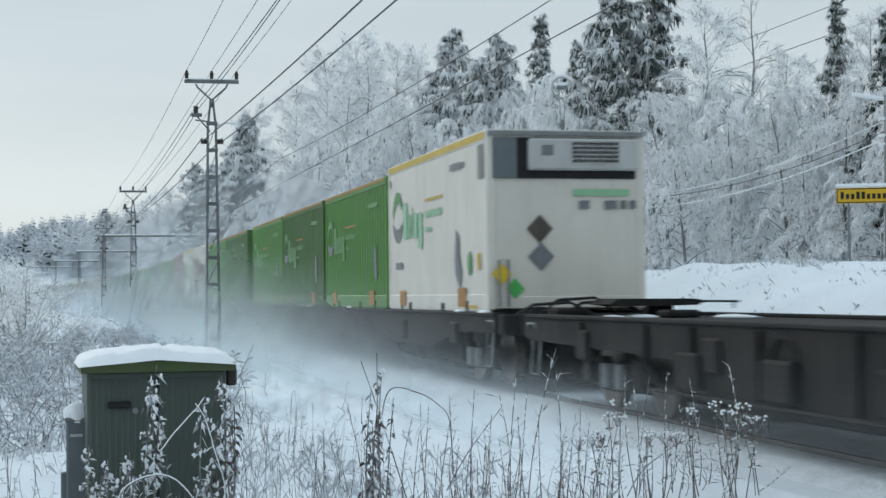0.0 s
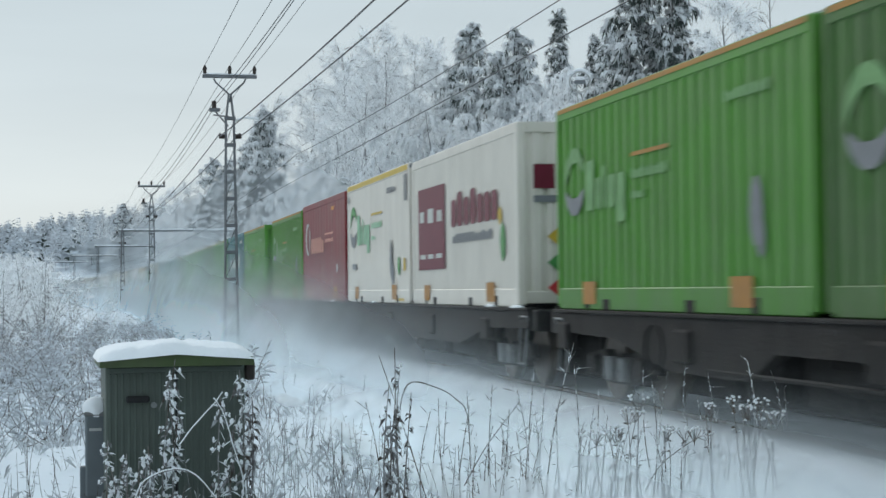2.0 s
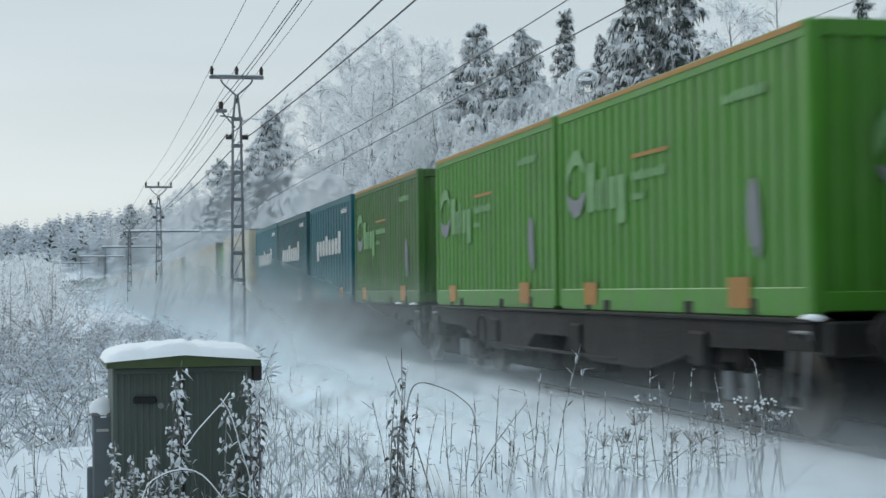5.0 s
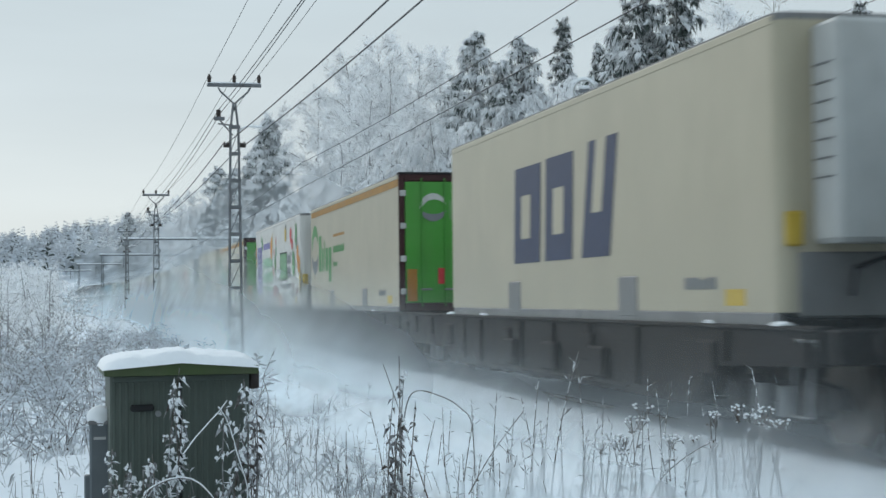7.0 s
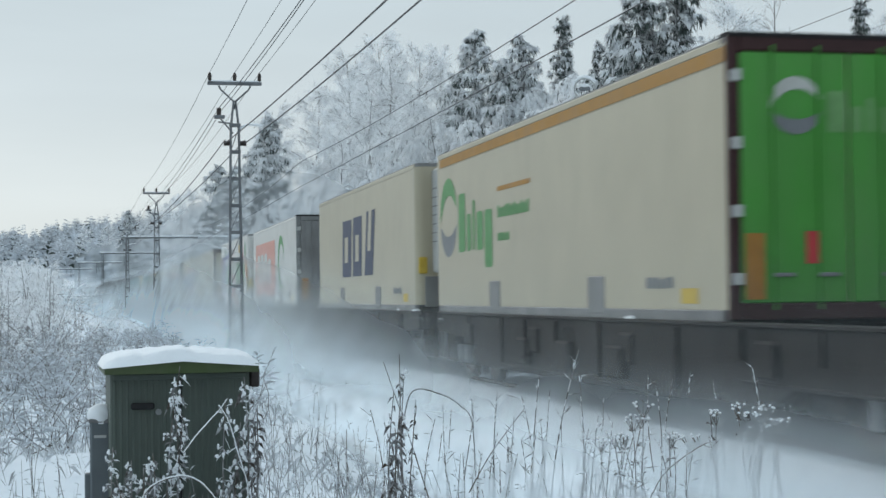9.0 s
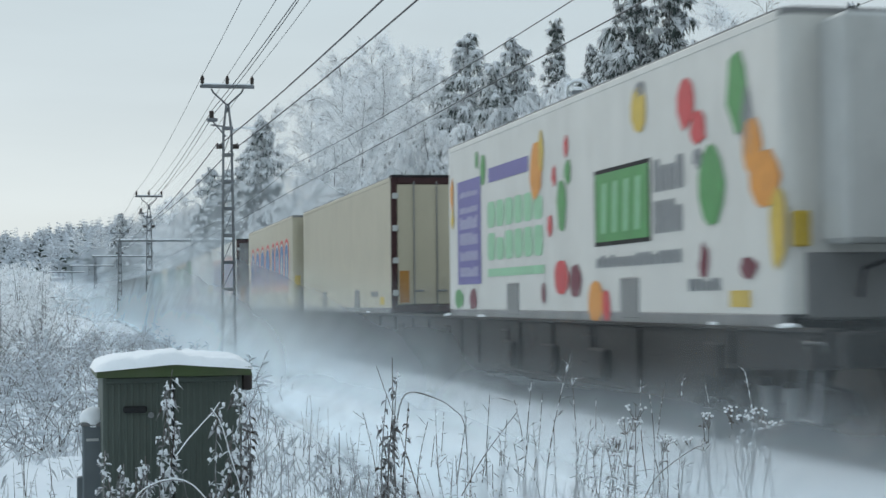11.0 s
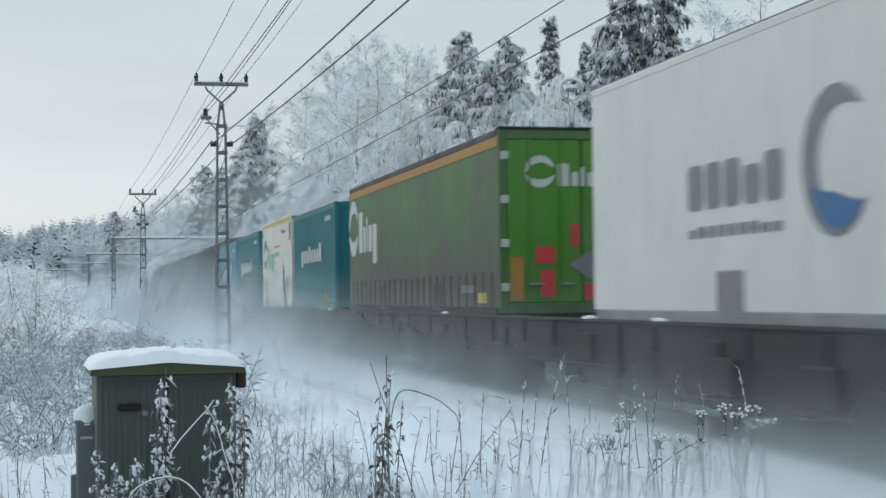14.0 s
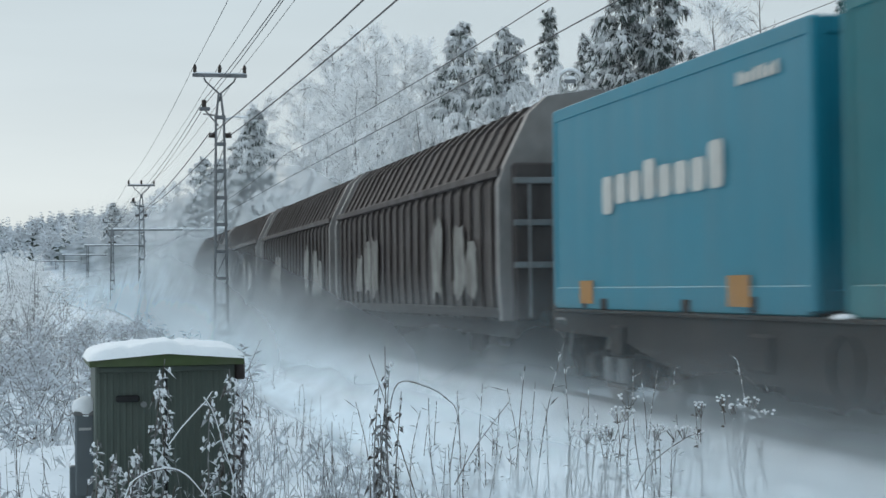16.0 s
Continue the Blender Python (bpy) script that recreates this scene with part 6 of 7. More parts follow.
for (x0, y0, z0), (x1, y1, z1) in zip(MASTS, MASTS[1:]):
    for dx in (-0.75, 0.0, 0.75):
        cable("power_wire", (x0 + dx, y0, z0 + 0.1), (x1 + dx, y1, z1 + 0.1), 0.3, 0.008, "thin grey overhead power wire between masts")
    cable("power_wire", (x0 + (0.0 if y0 < 0 else -0.48), y0, z0 - 0.98), (x1 - 0.48, y1, z1 - 0.98), 0.3, 0.011, "thin grey overhead power wire between masts")
    cable("power_wire", (x0 + (-0.2 if y0 < 0 else -0.40), y0, z0 - 1.05), (x1 - 0.40, y1, z1 - 1.05), 0.35, 0.010, "thin grey overhead power wire between masts")
    for dx in (0.20, 0.63) if y0 < 0 else (-0.3, 0.3):
        cable("feeder_cable", (x0 + dx + (0.85 if y0 < 0 else 0), y0, z0 - 1.95), (x1 + (0.3 if dx > 0.3 else -0.3) * (1 if y0 < 0 else 1), y1, z1 - 2.05), 0.25, 0.017, "dark overhead feeder cable")


def portal(y, left, right, h=7.7):
    x, yy, a = line_at(y)
    t = thing("catenary_portal", "grey steel portal spanning the railway", "portal", "portals over the line", at=pose(x, yy, 0, 0, 0, a))
    for s in (left, right):
        z0 = -0.6
        for q in (-0.14, 0.14):
            part("leg", Build().tube([(s + q, 0, z0), (s + q * 0.7, 0, h)], 0.05, 5), M_MAST, t)
        for i in range(7):
            part("brace", Build().tube([(s - 0.14, 0, z0 + 0.8 + i * 1.0), (s + 0.14, 0, z0 + 1.3 + i * 1.0)], 0.02, 4), M_MAST, t)
    part("beam", Build().box((left - 0.4, -0.12, h), (right + 0.4, 0.12, h + 0.2), 0.02), M_MAST, t)
    part("beam_snow", Build().box((left - 0.4, -0.14, h + 0.12), (right + 0.4, 0.14, h + 0.3), 0.05), M_CAP, t)
    for dx in (0.0, 4.5):
        part("dropper", Build().tube([(dx - 0.3, 0, h), (dx - 0.3, 0, h - 1.6)], 0.04, 5), M_MAST, t)
        part("cantilever", Build().tube([(dx - 0.3, 0, h - 0.3), (dx + 0.25, 0, h - 1.2), (dx - 0.25, 0, h - 1.5)], 0.03, 5), M_MAST, t)


for y, a, b in ((170, -3.2, 8.0), (228, -3.2, 8.0), (286, -3.2, 8.0), (344, -3.2, 8.0)):
    portal(y, a, b)
SPANS = [-60, 0, 58, 112, 170, 228, 286, 344]
for y0, y1 in zip(SPANS, SPANS[1:]):
    xa, ya, _ = line_at(y0)
    xb, yb, _ = line_at(y1)
    cable("contact_wire", (xa, ya, 5.45), (xb, yb, 5.45), 0.05, 0.011, "thin contact wire above the track")
    cable("messenger_wire", (xa, ya, 6.35), (xb, yb, 6.35), 0.35, 0.010, "thin messenger wire above the track")


def ring_post(x, y, zc):
    z0 = ground_z(x, y) - 0.1
    t = thing("ring_post", "pole with round white ring head and snow on top", "sign post", "ring-headed posts by the road", at=pose(x, y, 0, 0, 0, -16))
    R = 0.30
    part("pole", Build().tube([(0, 0, z0), (0, 0, zc - 0.95)], 0.06, 10), M_STEEL, t)
    for s in (-1, 1):
        part("stem", Build().tube([(s * 0.05, 0, zc - 1.05), (s * 0.07, 0, zc - R - 0.18), (s * 0.15, 0, zc - R + 0.03)], 0.018, 6), M_PLATE, t)
    part("ring", Build().tube([(R * math.cos(a * math.pi / 16), 0, zc + R * math.sin(a * math.pi / 16)) for a in range(33)], 0.026, 6), M_PLATE, t)
    part("bar", Build().prism(capsule(-0.17, zc - 0.06, 0.34, 0.12), -0.02, 0.02, "y"), M_LOGOGREY, t)
    part("bar_snow", Build().blob((0, 0, zc + 0.1), (0.17, 0.05, 0.06), 2, 10, 5, 0.05), M_CAP, t, smooth=True)
    part("snow_cap", Build().tube([((R + 0.05) * math.cos(a * math.pi / 16), 0, zc + (R + 0.055) * math.sin(a * math.pi / 16)) for a in range(3, 14)], 0.05, 7, 0.04), M_CAP, t, smooth=True)


for y, zc in ((44.9, 7.42), (89.8, 7.40)):
    ring_post(14.0, y, zc)


def road_sign():
    x, y = 17.82, 34.0
    z0 = ground_z(x, y)
    t = thing("road_sign", "yellow road name sign on two grey posts with snow on top", "road sign", at=pose(x, y, z0, 0, 0, -24))
    zt = 3.78 - z0
    for s in (-0.32, 0.62):
        part("post", Build().tube([(s, 0.03, -0.3), (s, 0.03, zt - 0.05)], 0.032, 8), M_STEEL, t)
    part("plate", Build().box((-0.6, -0.02, zt - 0.36), (1.5, 0.0, zt), 0.008), M_SIGN, t)
    part("border", Build().box((-0.585, -0.025, zt - 0.345), (1.485, -0.021, zt - 0.325)).box((-0.585, -0.025, zt - 0.035), (1.485, -0.021, zt - 0.015)).box((-0.585, -0.025, zt - 0.325), (-0.565, -0.021, zt - 0.035)), M_BLACK, t)
    b = Build()
    for i, hgt in enumerate((0.17, 0.12, 0.12, 0.17, 0.17, 0.12, 0.12, 0.12, 0.12, 0.12, 0.17)):
        b.box((-0.5 + i * 0.118, -0.026, zt - 0.26), (-0.5 + i * 0.118 + 0.075, -0.021, zt - 0.26 + hgt))
    part("lettering", b, M_BLACK, t)
    part("snow_cap", Build().box((-0.62, -0.06, zt), (1.52, 0.05, zt + 0.1), 0.04), M_CAP, t)


road_sign()


def road_pole():
    x, y = 18.72, 34.5
    z0 = ground_z(x, y)
    t = thing("utility_pole", "weathered dark utility pole with snow-laden cables", "utility pole", at=pose(x, y, 0))
    part("pole", Build().tube([(0, 0, z0 - 0.2), (0.02, 0, 6.0)], 0.09, 10, 0.07), M_BARK, t)
    part("top_arm", Build().tube([(0.05, 0, 5.9), (-0.7, 0.3, 6.05)], 0.05, 6), M_CAP, t)
    for z in (5.45, 5.05, 4.85):
        part("clamp", Build().tube([(-0.2, 0, z), (0.2, 0, z)], 0.04, 6), M_CAP, t)


road_pole()
for z0, z1, r, m in ((5.4, 4.75, 0.014, M_CAP), (4.98, 4.3, 0.018, M_CAP), (5.15, 4.65, 0.012, None)):
    cable("road_cable", (18.7, 34.5, z0), (18.6, 52.0, z1), 0.4, r, "snow-laden cable between road poles", m=m)
for z, r in ((11.5, 0.015), (10.5, 0.017)):
    cable("distant_line", (26.0, 30.0, z), (26.0, 110.0, z), 0.15, r, "power wire above the trees", m=M_MAST)


# ---- the cabinet in the foreground and its neighbour ----
def cabinet():
    x, y = 0.605, 12.0
    z0 = ground_z(x, y) - 0.1
    t = thing("electric_cabinet", "dark green ribbed metal cabinet with snow-capped pitched roof", "cabinet", at=pose(x, y, z0, 0, 0, 2))
    H = 0.90 - z0
    w, d = 0.502, 0.5
    part("body", Build().box((-w, -d * 0.2, 0.0), (w, d * 1.4, H), 0.012), M_CAB, t)
    part("plinth", Build().box((-w - 0.02, -d * 0.2 - 0.02, 0.0), (w + 0.02, d * 1.4 + 0.02, 0.16), 0.015), M_CONC, t)
    f = -d * 0.2
    n = 22
    for i in range(n):
        u = -w + 0.03 + i * (2 * w - 0.06) / (n - 1)
        part("rib", Build().box((u - 0.010, f - 0.008, 0.18), (u + 0.010, f + 0.002, H - 0.06), 0.004), M_CAB, t)
    part("door_gap", Build().box((-0.006, f - 0.016, 0.18), (0.006, f - 0.0005, H - 0.05)), M_DARK, t)
    part("door_frame", Build().box((-w + 0.02, f - 0.02, H - 0.055), (w - 0.02, f, H - 0.015), 0.006), M_CAB, t)
    part("handle", Build().box((-0.36, f - 0.045, H - 0.27), (-0.19, f - 0.012, H - 0.22), 0.012), M_DARK, t)
    part("lock", Build().tube([(-0.16, f - 0.03, H - 0.29), (-0.16, f, H - 0.29)], 0.022, 10), M_STEEL, t)
    eave = [(-w - 0.045, H - 0.01), (-w - 0.045, H + 0.035), (-0.02, H + 0.082), (w + 0.055, H + 0.05), (w + 0.055, H - 0.01)]
    part("roof", Build().prism(eave, f - 0.12, d * 1.4 + 0.1, "y"), M_CABROOF, t, "moss green sheet roof")
    part("side_eave", Build().box((w + 0.012, f + 0.06, H - 0.13), (w + 0.085, d * 1.4, H + 0.01), 0.012), M_HOOD, t)
    b, nx, ny = Build(), 48, 16
    for j in range(ny + 1):
        for i in range(nx + 1):
            u, v = i / nx, j / ny
            xx, yy = -w - 0.06 + u * (2 * w + 0.135), f - 0.14 + v * (d * 1.6 + 0.26)
            e = (1 - abs(2 * u - 1) ** 9) * (1 - abs(2 * v - 1) ** 7)
            ro = H + 0.035 + 0.047 * (1 - abs(xx) / (w + 0.1))
            b.v.append((xx, yy, ro - 0.005 + e ** 0.5 * (0.088 + 0.028 * noise.noise((xx * 4.5, yy * 4, 2)) + 0.014 * noise.noise((xx * 13, yy * 9, 5)))))
    b.f += [(j * (nx + 1) + i, j * (nx + 1) + i + 1, (j + 1) * (nx + 1) + i + 1, (j + 1) * (nx + 1) + i) for j in range(ny) for i in range(nx)]
    part("snow_cap", b, M_CAP, t, "thick smooth snow cap", smooth=True)


cabinet()


def meter_box():
    x, y = -0.02, 12.35
    z0 = ground_z(x, y) - 0.1
    t = thing("meter_box", "small grey plastic box beside the cabinet with snow cap", "box", at=pose(x, y, z0))
    H = 0.53 - z0
    part("post", Build().box((-0.06, 0.0, 0), (0.06, 0.1, H - 0.4), 0.01), M_METER, t)
    part("housing", Build().box((-0.02, -0.06, H - 0.62), (0.15, 0.12, H), 0.015), M_METER, t)
    part("lid", Build().box((-0.03, -0.07, H - 0.02), (0.16, 0.13, H + 0.01), 0.008), M_GREY, t)
    part("label_plate", Build().box((0.01, -0.066, H - 0.13), (0.1, -0.058, H - 0.11)), M_PLATE, t)
    part("snow_cap", Build().blob((0.06, 0.02, H + 0.03), (0.10, 0.1, 0.09), 3, 14, 7, 0.05), M_CAP, t, smooth=True)


meter_box()


# ---- frosted weeds and grass ----
def stalk(b, p, top, bend=0.05, r=0.006, n=6, seed=0):
    rs = random.Random(seed)
    p, top = Vector(p), Vector(top)
    k = Vector((rs.uniform(-bend, bend), rs.uniform(-bend, bend), 0))
    pts = [p.lerp(top, i / n) + k * math.sin(math.pi * i / n) for i in range(n + 1)]
    b.tube(pts, r, 4, r * 0.45, cap=False)
    return pts


def tall_stem(x, y, tx, ty, tz, seed, leaves=8, label="tall dry weed stem with patches of frost"):
    z0 = ground_z(x, y) - 0.05
    t = thing("weed_stem", label, "weed", "weeds in the foreground", at=pose(x, y, z0))
    b, f = Build(), Build()
    pts = stalk(b, (0, 0, 0), (tx - x, ty - y, tz - z0), 0.06, 0.0062, 9, seed)
    rs = random.Random(seed)
    for i in range(leaves):
        q = rs.uniform(0.35, 1.0)
        k = min(8, int(q * 9))
        p = pts[k].lerp(pts[k + 1], q * 9 - k)
        d = Vector((rs.uniform(-1, 1), rs.uniform(-1, 1), rs.uniform(0.2, 1.4))).normalized()
        slip(b, p, d, rs.uniform(0.04, 0.16), 0.0025, 0.1)
        slip(f, p + Vector((0, 0, 0.003)), d, rs.uniform(0.03, 0.09), 0.0045, 0.1)
    for i in range(9):
        k, u = 3 + rs.randrange(6), rs.uniform(0.0, 0.6)
        f.tube([pts[k].lerp(pts[k + 1], u) + Vector((-0.003, -0.003, 0.0)), pts[k].lerp(pts[k + 1], u + rs.uniform(0.12, 0.35)) + Vector((-0.003, -0.003, 0.0))], 0.0042, 4)
    part("stalk", b, M_STALK, t)
    part("frost", f, M_CAP, t)["kind"] = "stuff"


def umbel(x, y, tz, seed, stems=5, spread=0.2):
    z0 = ground_z(x, y) - 0.05
    t = thing("tansy_clump", "clump of dead tansy stems with frosted flower heads", "weed", "weeds in the foreground", at=pose(x, y, z0))
    rs = random.Random(seed)
    for s in range(stems):
        b, f = Build(), Build()
        top = Vector((rs.uniform(-spread, spread), rs.uniform(-0.1, 0.1), (tz - z0) * rs.uniform(0.86, 1.0)))
        pts = stalk(b, (rs.uniform(-0.08, 0.08), rs.uniform(-0.05, 0.05), 0), top, 0.04, 0.006, 7, seed * 9 + s)
        for k in range(rs.randrange(5, 9)):
            d = Vector((rs.uniform(-0.8, 0.8), rs.uniform(-0.8, 0.8), 1)).normalized()
            e = pts[-2] + Vector((d.x * 0.11, d.y * 0.11, rs.uniform(0.09, 0.13)))
            b.tube([pts[-2], e], 0.003, 3, cap=False)
            f.blob(e, (0.014, 0.014, 0.009), s * 10 + k, 6, 3, 0.35)
        for k in range(10):
            q = pts[rs.randrange(3, 7)]
            d = Vector((rs.uniform(-1, 1), rs.uniform(-1, 1), rs.uniform(0, 1))).normalized()
            slip(f if k % 3 == 0 else b, q, d, rs.uniform(0.03, 0.09), 0.005, 0.5)
        st = part("stalk", b, M_STALK, t)
        st["kind"] = "stuff"
        part("flower_head", f, M_CAP, st)["kind"] = "stuff"


def leafy_weed(x, y, tz, seed, width=0.09, white=0.5):
    """Upright withered plant whose hanging leaves hold lumps of snow."""
    z0 = ground_z(x, y) - 0.05
    t = thing("withered_weed", "withered leafy weed clotted with snow", "weed", "weeds in the foreground", at=pose(x, y, z0))
    rs = random.Random(seed)
    b, l, f = Build(), Build(), Build()
    H = tz - z0
    for s in range(3):
        pts = stalk(b, (rs.uniform(-0.05, 0.05), 0, 0), (rs.uniform(-0.08, 0.08), rs.uniform(-0.05, 0.05), H * (1 - 0.12 * s)), 0.05, 0.007, 10, seed + s)
        for i in range(46 if white > 0.4 else 26):
            q = rs.uniform(0.25, 0.97)
            k = min(9, int(q * 10))
            p = pts[k].lerp(pts[k + 1], q * 10 - k)
            d = Vector((rs.uniform(-1, 1), rs.uniform(-1, 1), rs.uniform(-0.7, 0.5))).normalized()
            if white < 0.4 or rs.random() < 0.4:
                slip(l, p, d, rs.uniform(0.04, width), 0.010, 0.9)
            else:
                slip(f, p, d, rs.uniform(0.03, width), 0.005, 0.3)
            if rs.random() < white:
                f.blob(p + d * rs.uniform(0.02, 0.06) + Vector((0, 0, 0.008)), (rs.uniform(0.006, 0.015), rs.uniform(0.006, 0.013), rs.uniform(0.008, 0.02)), i, 6, 4, 0.35)
    part("stalk", b, M_STALK, t)
    part("leaves", l, M_LEAF, t)["kind"] = "stuff"
    part("snow_crust", f, M_CAP, t)["kind"] = "stuff"


def arched_stem(points, label="bent dry stem arching over the snow", r=0.006, snow=False):
    p0 = Vector(points[0])
    t = thing("arched_stem", label, "weed", "weeds in the foreground", at=Matrix.Translation(p0))
    pts = [Vector(p) - p0 for p in points]
    sm = []
    for i in range(len(pts) - 1):
        a, b_, c, d = pts[max(i - 1, 0)], pts[i], pts[i + 1], pts[min(i + 2, len(pts) - 1)]
        for k in range(5):
            u = k / 5
            sm.append(0.5 * ((2 * b_) + (c - a) * u + (2 * a - 5 * b_ + 4 * c - d) * u * u + (3 * b_ - a - 3 * c + d) * u ** 3))
    sm.append(pts[-1])
    part("stalk", Build().tube(sm, r, 5, r * 0.5), M_STALK, t)
    if snow:
        part("snow_line", Build().tube([p + Vector((r * 0.5 * noise.noise(p * 31), 0, r * (0.9 + 0.5 * noise.noise(p * 23)))) for p in sm], r * 1.05, 6, r * 0.7), M_CAP, t, smooth=True)


tall_stem(3.26, 11.5, 3.52, 11.52, 1.02, 1, 14)
tall_stem(3.59, 11.8, 3.61, 11.82, 0.84, 2, 8)
tall_stem(3.35, 12.2, 3.41, 12.22, 0.81, 3, 5)
tall_stem(3.1, 12.5, 3.14, 12.52, 0.66, 4, 4)
tall_stem(3.39, 12.6, 3.37, 12.62, 0.61, 15, 4)
tall_stem(2.75, 13.0, 2.31, 13.02, 0.89, 5, 3)
tall_stem(4.42, 12.0, 4.43, 12.02, 0.35, 6, 8)
tall_stem(3.85, 12.4, 3.95, 12.42, 0.45, 7, 8)
tall_stem(4.92, 12.2, 4.93, 12.22, 0.39, 8, 8)
tall_stem(4.84, 12.6, 4.82, 12.62, 0.36, 9, 5)
tall_stem(5.25, 12.0, 5.62, 12.02, 0.01, 10, 5)
tall_stem(2.58, 13.0, 2.31, 13.02, 0.4, 11, 3)
tall_stem(2.87, 12.8, 3.02, 12.82, 0.47, 12, 3)
tall_stem(4.2, 12.6, 4.33, 12.62, 0.31, 13, 9)
tall_stem(-0.36, 12.5, -0.46, 12.52, 0.41, 14, 5)
tall_stem(4.3, 12.2, 4.24, 12.22, 0.16, 16, 9)
tall_stem(3.72, 12.6, 3.7, 12.62, 0.44, 17, 5)
tall_stem(3.8, 12.1, 3.76, 12.12, 0.32, 18, 9)
umbel(4.93, 11.6, 0.6, 1, 5, 0.14)
umbel(4.06, 11.8, 0.64, 2, 3, 0.1)
umbel(4.78, 12.0, 0.58, 3, 2, 0.08)
umbel(4.62, 12.4, 0.31, 4, 4, 0.16)
umbel(5.2, 11.8, 0.45, 5, 3, 0.1)
umbel(4.04, 12.4, 0.28, 6, 4, 0.2)
leafy_weed(0.52, 11.3, 0.96, 1, 0.11, 0.9)
leafy_weed(0.94, 11.3, 0.88, 2, 0.11, 0.7)
leafy_weed(2.16, 11.8, 0.73, 3, 0.1, 0.25)
leafy_weed(2.31, 12.0, 0.99, 7, 0.05, 0.3)
leafy_weed(0.18, 11.4, 0.41, 4, 0.08, 0.6)
leafy_weed(1.09, 11.5, 0.65, 5, 0.09, 0.3)
leafy_weed(0.33, 11.2, 0.38, 6, 0.09, 0.6)
arched_stem([(2.21, 12.0, -0.14), (2.27, 12.0, 0.41), (2.35, 12.0, 0.71), (2.57, 12.0, 0.68), (2.72, 12.0, 0.59), (2.81, 12.0, 0.46), (2.83, 12.0, 0.05)], "bent dry stem arching over the snow", 0.006, False)
arched_stem([(0.28, 11.0, 0.02), (0.34, 11.0, 0.15), (0.47, 11.0, 0.22), (0.6, 11.0, 0.23), (0.71, 11.0, 0.17), (0.83, 11.0, 0.02)], "grass blade bowed under a line of snow", 0.007, True)
arched_stem([(0.59, 11.2, 0.37), (0.69, 11.2, 0.5), (0.83, 11.2, 0.65), (0.89, 11.2, 0.73)], "slanting twig carrying snow", 0.0055, True)
arched_stem([(0.83, 11.2, 0.69), (0.9, 11.2, 0.57), (0.96, 11.2, 0.36), (1.02, 11.2, 0.16), (1.03, 11.2, 0.01)], "drooping twig carrying snow", 0.0055, True)
arched_stem([(2.85, 12.3, -0.11), (3.03, 12.3, 0.19), (3.31, 12.3, 0.54)], "thin leaning dry stem", 0.005, False)
arched_stem([(4.23, 12.0, -0.17), (4.37, 12.0, 0.04), (4.66, 12.0, 0.23), (4.78, 12.0, 0.25)], "bent dry stem arching over the snow", 0.005, False)


rs = random.Random(41)
for i in range(30):
    y = rs.uniform(12.2, 14.6)
    x = y * rs.uniform(0.15, 0.46)
    tall_stem(x, y, x + rs.uniform(-0.12, 0.12), y, ground_z(x, y) + rs.uniform(0.45, 1.0), 60 + i, rs.choice((3, 5, 9)), "thin dead weed stem with a little frost")


rs = random.Random(43)
for i in range(46):
    y = rs.uniform(11.4, 12.9)
    x = y * rs.uniform(0.235, 0.43)
    tall_stem(x, y, x + rs.uniform(-0.1, 0.14), y, rs.uniform(-0.12, 0.42), 160 + i, rs.choice((7, 10, 14)), "thin dead weed stem with fine frosted side twigs")


def grass_stuff():
    """Frosted grass and thin dead stems over the near ground."""
    rs = random.Random(77)
    pale, stem = Build(), Build()
    for i in range(5200):
        y = 10.5 + 60 * rs.random() ** 2.1
        x = rs.uniform(-0.11 * y - 0.6, min(0.52 * y + 0.3, track_x(y) - 3.3))
        if x > track_x(y) - 4.2 and rs.random() < 0.5:
            continue
        if noise.noise((x * 0.5, y * 0.35, 4.4)) < -0.12 and rs.random() < 0.8:
            continue
        if y < 11.95 and -0.1 < x < 1.3 and y > 11.6:
            continue
        p = Vector((x, y, ground_z(x, y) - 0.03))
        if rs.random() < 0.3:
            h = rs.uniform(0.25, 0.75)
            top = p + Vector((rs.uniform(-0.14, 0.14), rs.uniform(-0.1, 0.1), h))
            stalk(stem, p, top, 0.04, 0.003 if y < 20 else 0.005, 3, i)
            for k in range(4):
                d = Vector((rs.uniform(-1, 1), rs.uniform(-1, 1), rs.uniform(0, 1))).normalized()
                slip(pale, p.lerp(top, rs.uniform(0.4, 1)), d, rs.uniform(0.03, 0.1), 0.0035, 0.3)
        else:
            for k in range(4):
                d = Vector((rs.uniform(-0.6, 0.6), rs.uniform(-0.6, 0.6), 1)).normalized()
                slip(pale, p, d, rs.uniform(0.12, 0.40), 0.0032 if y < 18 else 0.005 if y < 30 else 0.009, rs.uniform(0.1, 0.5))
    for i in range(3200):
        y = rs.uniform(17, 75)
        x = track_x(y) + 2.6 + 12 * rs.random()
        p = Vector((x, y, ground_z(x, y) - 0.03))
        for k in range(rs.choice((1, 2, 4))):
            d = Vector((rs.uniform(-0.7, 0.7), rs.uniform(-0.7, 0.7), 1)).normalized()
            slip(pale, p + Vector((rs.uniform(-0.1, 0.1), rs.uniform(-0.1, 0.1), 0)), d, rs.uniform(0.06, 0.3), 0.0045, rs.uniform(0.1, 0.7))
    t = thing("frosted_grass", "frosted dead grass and thin stems in the snow", "grass", kind="stuff")
    part("blades", pale, M_FROSTGRASS, t)
    part("stems", stem, M_STALK, t)


grass_stuff()


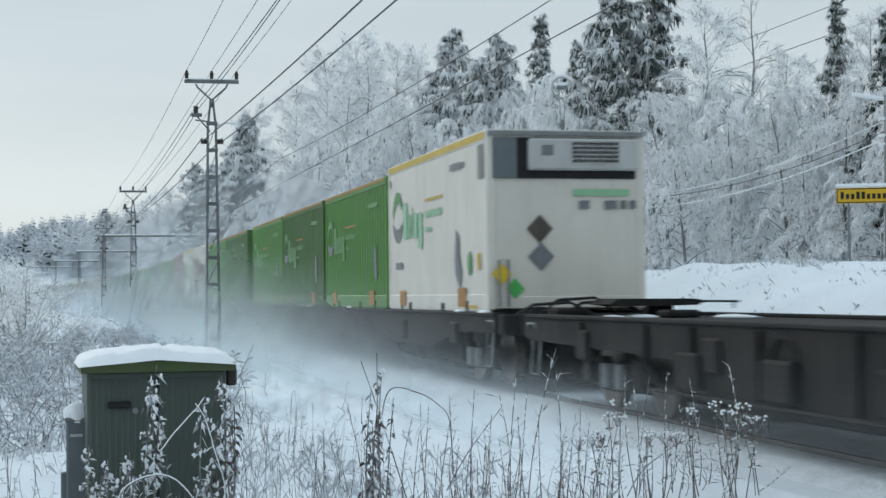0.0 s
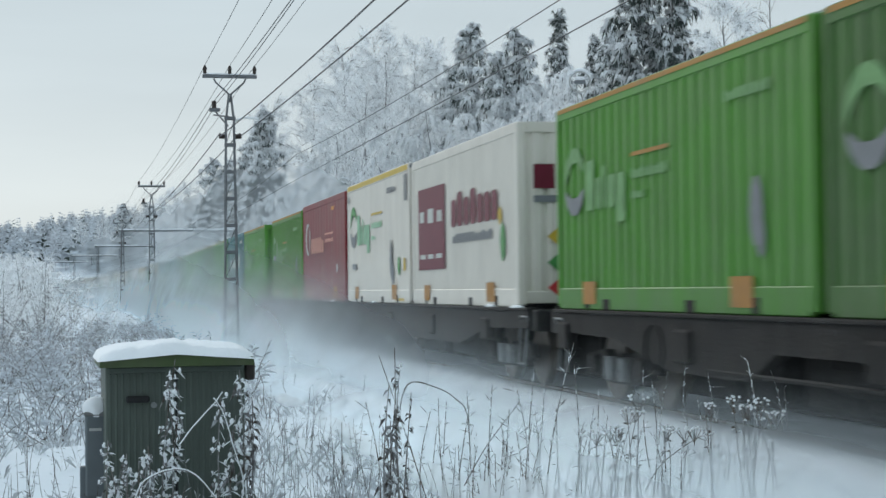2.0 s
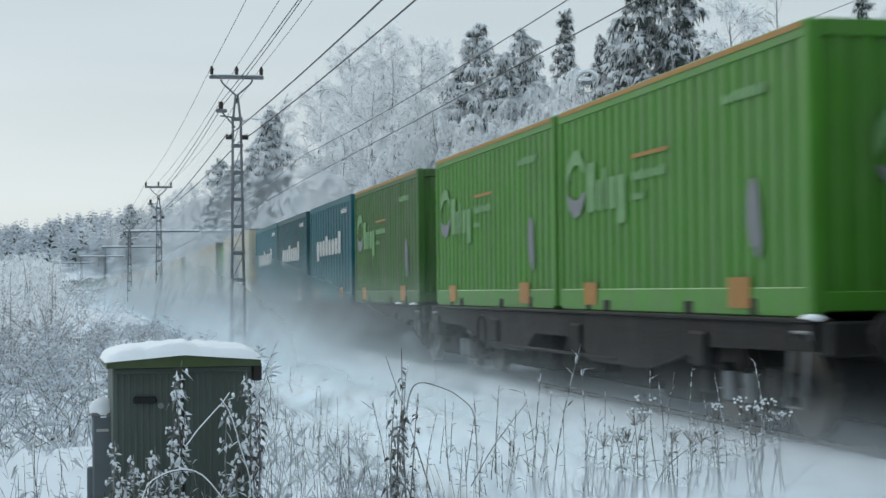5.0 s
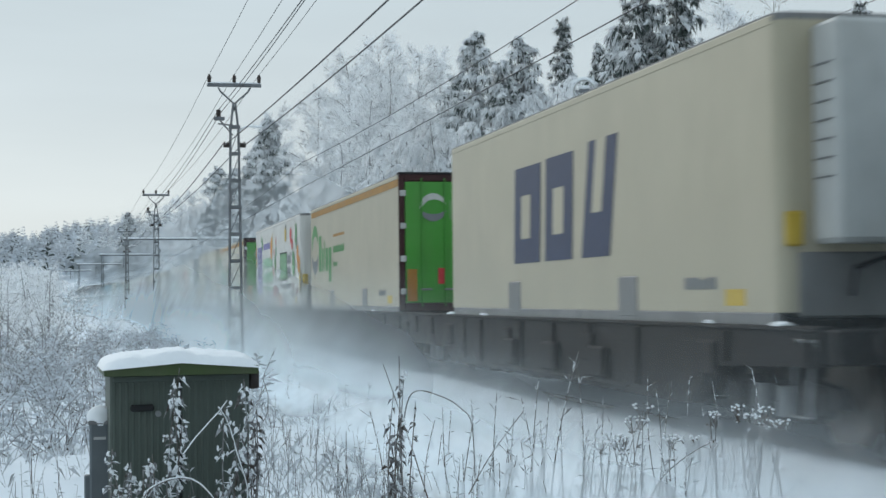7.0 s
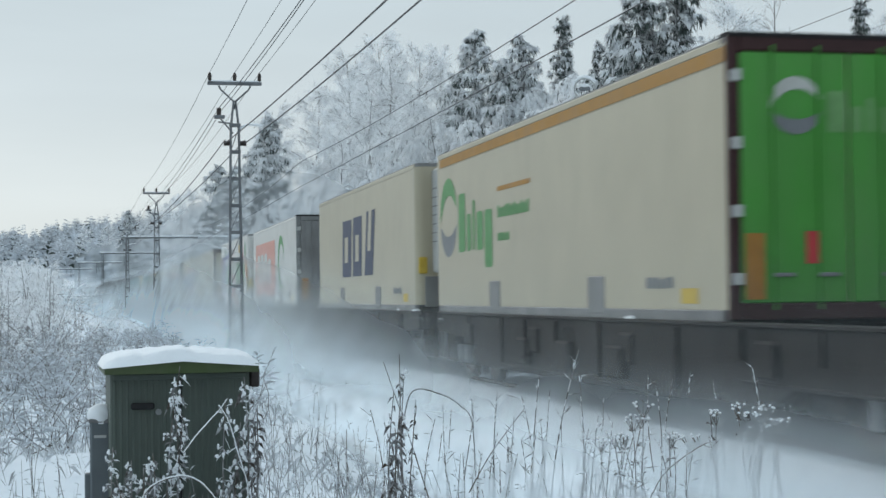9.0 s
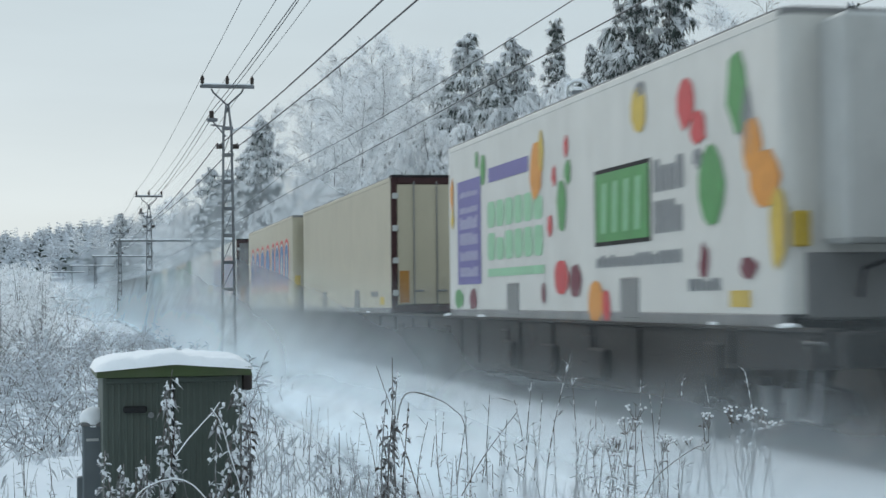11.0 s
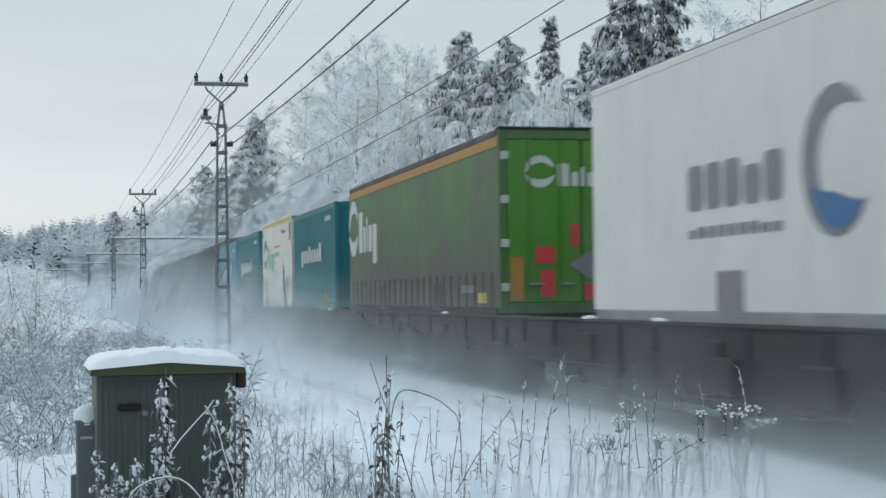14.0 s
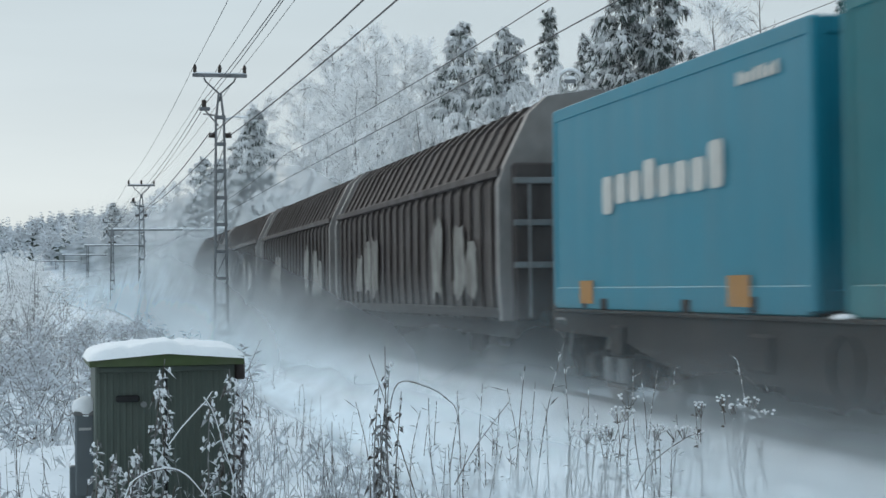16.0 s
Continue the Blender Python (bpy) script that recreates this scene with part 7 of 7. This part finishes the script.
def mid_brush():
    """Tangled frosted brush before the mist, beyond the cabinet."""
    rs = random.Random(99)
    pale, stem = Build(), Build()
    for i in range(330):
        y = rs.uniform(20, 75)
        x = rs.uniform(-0.1 * y - 0.5, min(0.1 * y, track_x(y) - 4))
        p = Vector((x, y, ground_z(x, y) - 0.05))
        h = rs.uniform(0.4, 1.1)
        for k in range(4):
            top = p + Vector((rs.uniform(-0.6, 0.6), rs.uniform(-0.5, 0.5), h * rs.uniform(0.5, 1)))
            stalk(stem, p, top, 0.2, 0.008, 4, i * 7 + k)
            for m in range(9):
                d = Vector((rs.uniform(-1, 1), rs.uniform(-1, 1), rs.uniform(-0.1, 1))).normalized()
                slip(pale, p.lerp(top, rs.uniform(0.3, 1)), d, rs.uniform(0.1, 0.35), 0.011, 0.3)
    t = thing("frosted_brush", "tangled low brush white with frost", "brush", kind="stuff")
    part("twigs", pale, M_FARWOOD, t)
    part("stems", stem, M_STALK, t)


mid_brush()


# ---- powder snow whirled up by the train ----
def spray_sheet(L, z0, z1, bow, seed):
    """A bowed sheet of blown powder along y, leaning out from the wagons at its foot."""
    b, ny, nz = Build(), 14, 5
    for j in range(nz + 1):
        for i in range(ny + 1):
            u, v = i / ny, j / nz
            xx = -bow * (1 - v) ** 1.5 + 0.12 * noise.noise((u * 5 + seed, v * 3, seed))
            b.v.append((xx, -L / 2 + u * L, z0 + v * (z1 - z0)))
    b.f += [(j * (ny + 1) + i, j * (ny + 1) + i + 1, (j + 1) * (ny + 1) + i + 1, (j + 1) * (ny + 1) + i) for j in range(nz) for i in range(ny)]
    return b


SPRAY = []


def make_spray():
    thin, thick, late = [], [], []
    for off, z1, bow, k in ((-1.5, 1.05, 0.35, 1), (-2.2, 0.8, 0.8, 5), (-3.5, 0.52, 1.3, 9)):
        thin.append((spray_sheet(22, -0.3, z1, bow, k).mesh("veil", M_SPRAY if off > -2 else M_SPRAYLOW, True), off))
        late.append((spray_sheet(22, -0.3, 2.7 if off > -2 else z1 * 1.35, bow, k + 2).mesh("veil", M_SPRAYLAST if off > -2 else M_SPRAYLOWLATE, True), off))
        thick.append((spray_sheet(22, -0.3, z1 * (2.3 if off > -2 else 1.35), bow, k + 1).mesh("veil", M_SPRAYLATE if off > -2 else M_SPRAYLOWLATE, True), off))
    tail = [(spray_sheet(34, -0.35, 5.2, 1.0, 3).mesh("veil", M_TAIL, True), -0.6), (spray_sheet(34, -0.35, 3.6, 1.5, 8).mesh("veil", M_TAIL, True), -1.9)]
    s = 17.0
    while s < 640:
        for me, off in (thin if s < 150 else thick if s < 300 else late if s < 478 else tail):
            t = thing("snow_spray", "low cloud of powder snow whirled up by the wagons", "snow spray", "spray along the train", kind="stuff")
            part("powder", me, None, t)
            SPRAY.append((t, s + (6 if off < -1.8 else 0) + (5 if off < -3 else 0), off))
        s += 18.5 if s < 478 else 24


make_spray()


def standing_mist():
    """Powder hanging along the line, thicker and taller up the track as distance haze."""
    for off, y0, y1, bow, tall in ((-1.75, 17, 420, 1.6, 1.0), (-3.2, 22, 400, 1.4, 0.8), (-5.6, 30, 400, 1.2, 0.5), (4.2, 22, 380, 0.3, 0.0)):
        b, ny, nz = Build(), 90, 14
        uv = []
        for j in range(nz + 1):
            for i in range(ny + 1):
                u = (i / ny) ** 1.6
                y = y0 + (y1 - y0) * u
                v = (j / nz) ** 1.6
                z1 = (1.5 + 4.3 * smooth(15, 90, y)) * tall if tall else 13 + 7 * smooth(60, 160, y)
                x, yy, _ = line_at(y, off - bow * (1 - v) + 0.3 * noise.noise((y * 0.05, v, off)))
                b.v.append((x, yy, -0.5 + v * (z1 + 0.5)))
                h = b.v[-1][2] + 0.18
                h += 0.15
                uv.append((u, max(v, 0.25) if h > 0.35 else 0.03 + 0.22 * max(0.0, h) / 0.35))
        b.f += [(j * (ny + 1) + i, j * (ny + 1) + i + 1, (j + 1) * (ny + 1) + i + 1, (j + 1) * (ny + 1) + i) for j in range(nz) for i in range(ny)]
        t = thing("snow_mist", "pale snow mist with distance haze along the track", "mist", kind="stuff")
        ob = part("haze", b, M_DRIFT if not tall else M_VEIL if off > -4 else M_GROUNDMIST, t, smooth=True)
        layer = ob.data.uv_layers.new(name="mist")
        for lp in ob.data.loops:
            layer.data[lp.index].uv = uv[lp.vertex_index]


standing_mist()


# ---- the train runs towards the camera and past it ----
SPEED, SLOWING = 26.14, 0.01


def run(t):
    return SPEED * t - 0.5 * SLOWING * t * t


def motions():
    times = [0.5 * i for i in range(33)]
    for t, mid, z in TRAIN:
        walk(t, [(s, pose(*line_at(mid - run(s))[:2], z, 0, 0, line_at(mid - run(s))[2])) for s in times])
    for t, mid, off in SPRAY:
        walk(t, [(s, pose(*line_at(mid - run(s), off)[:2], 0, 0, 0, line_at(mid - run(s))[2])) for s in times])


motions()
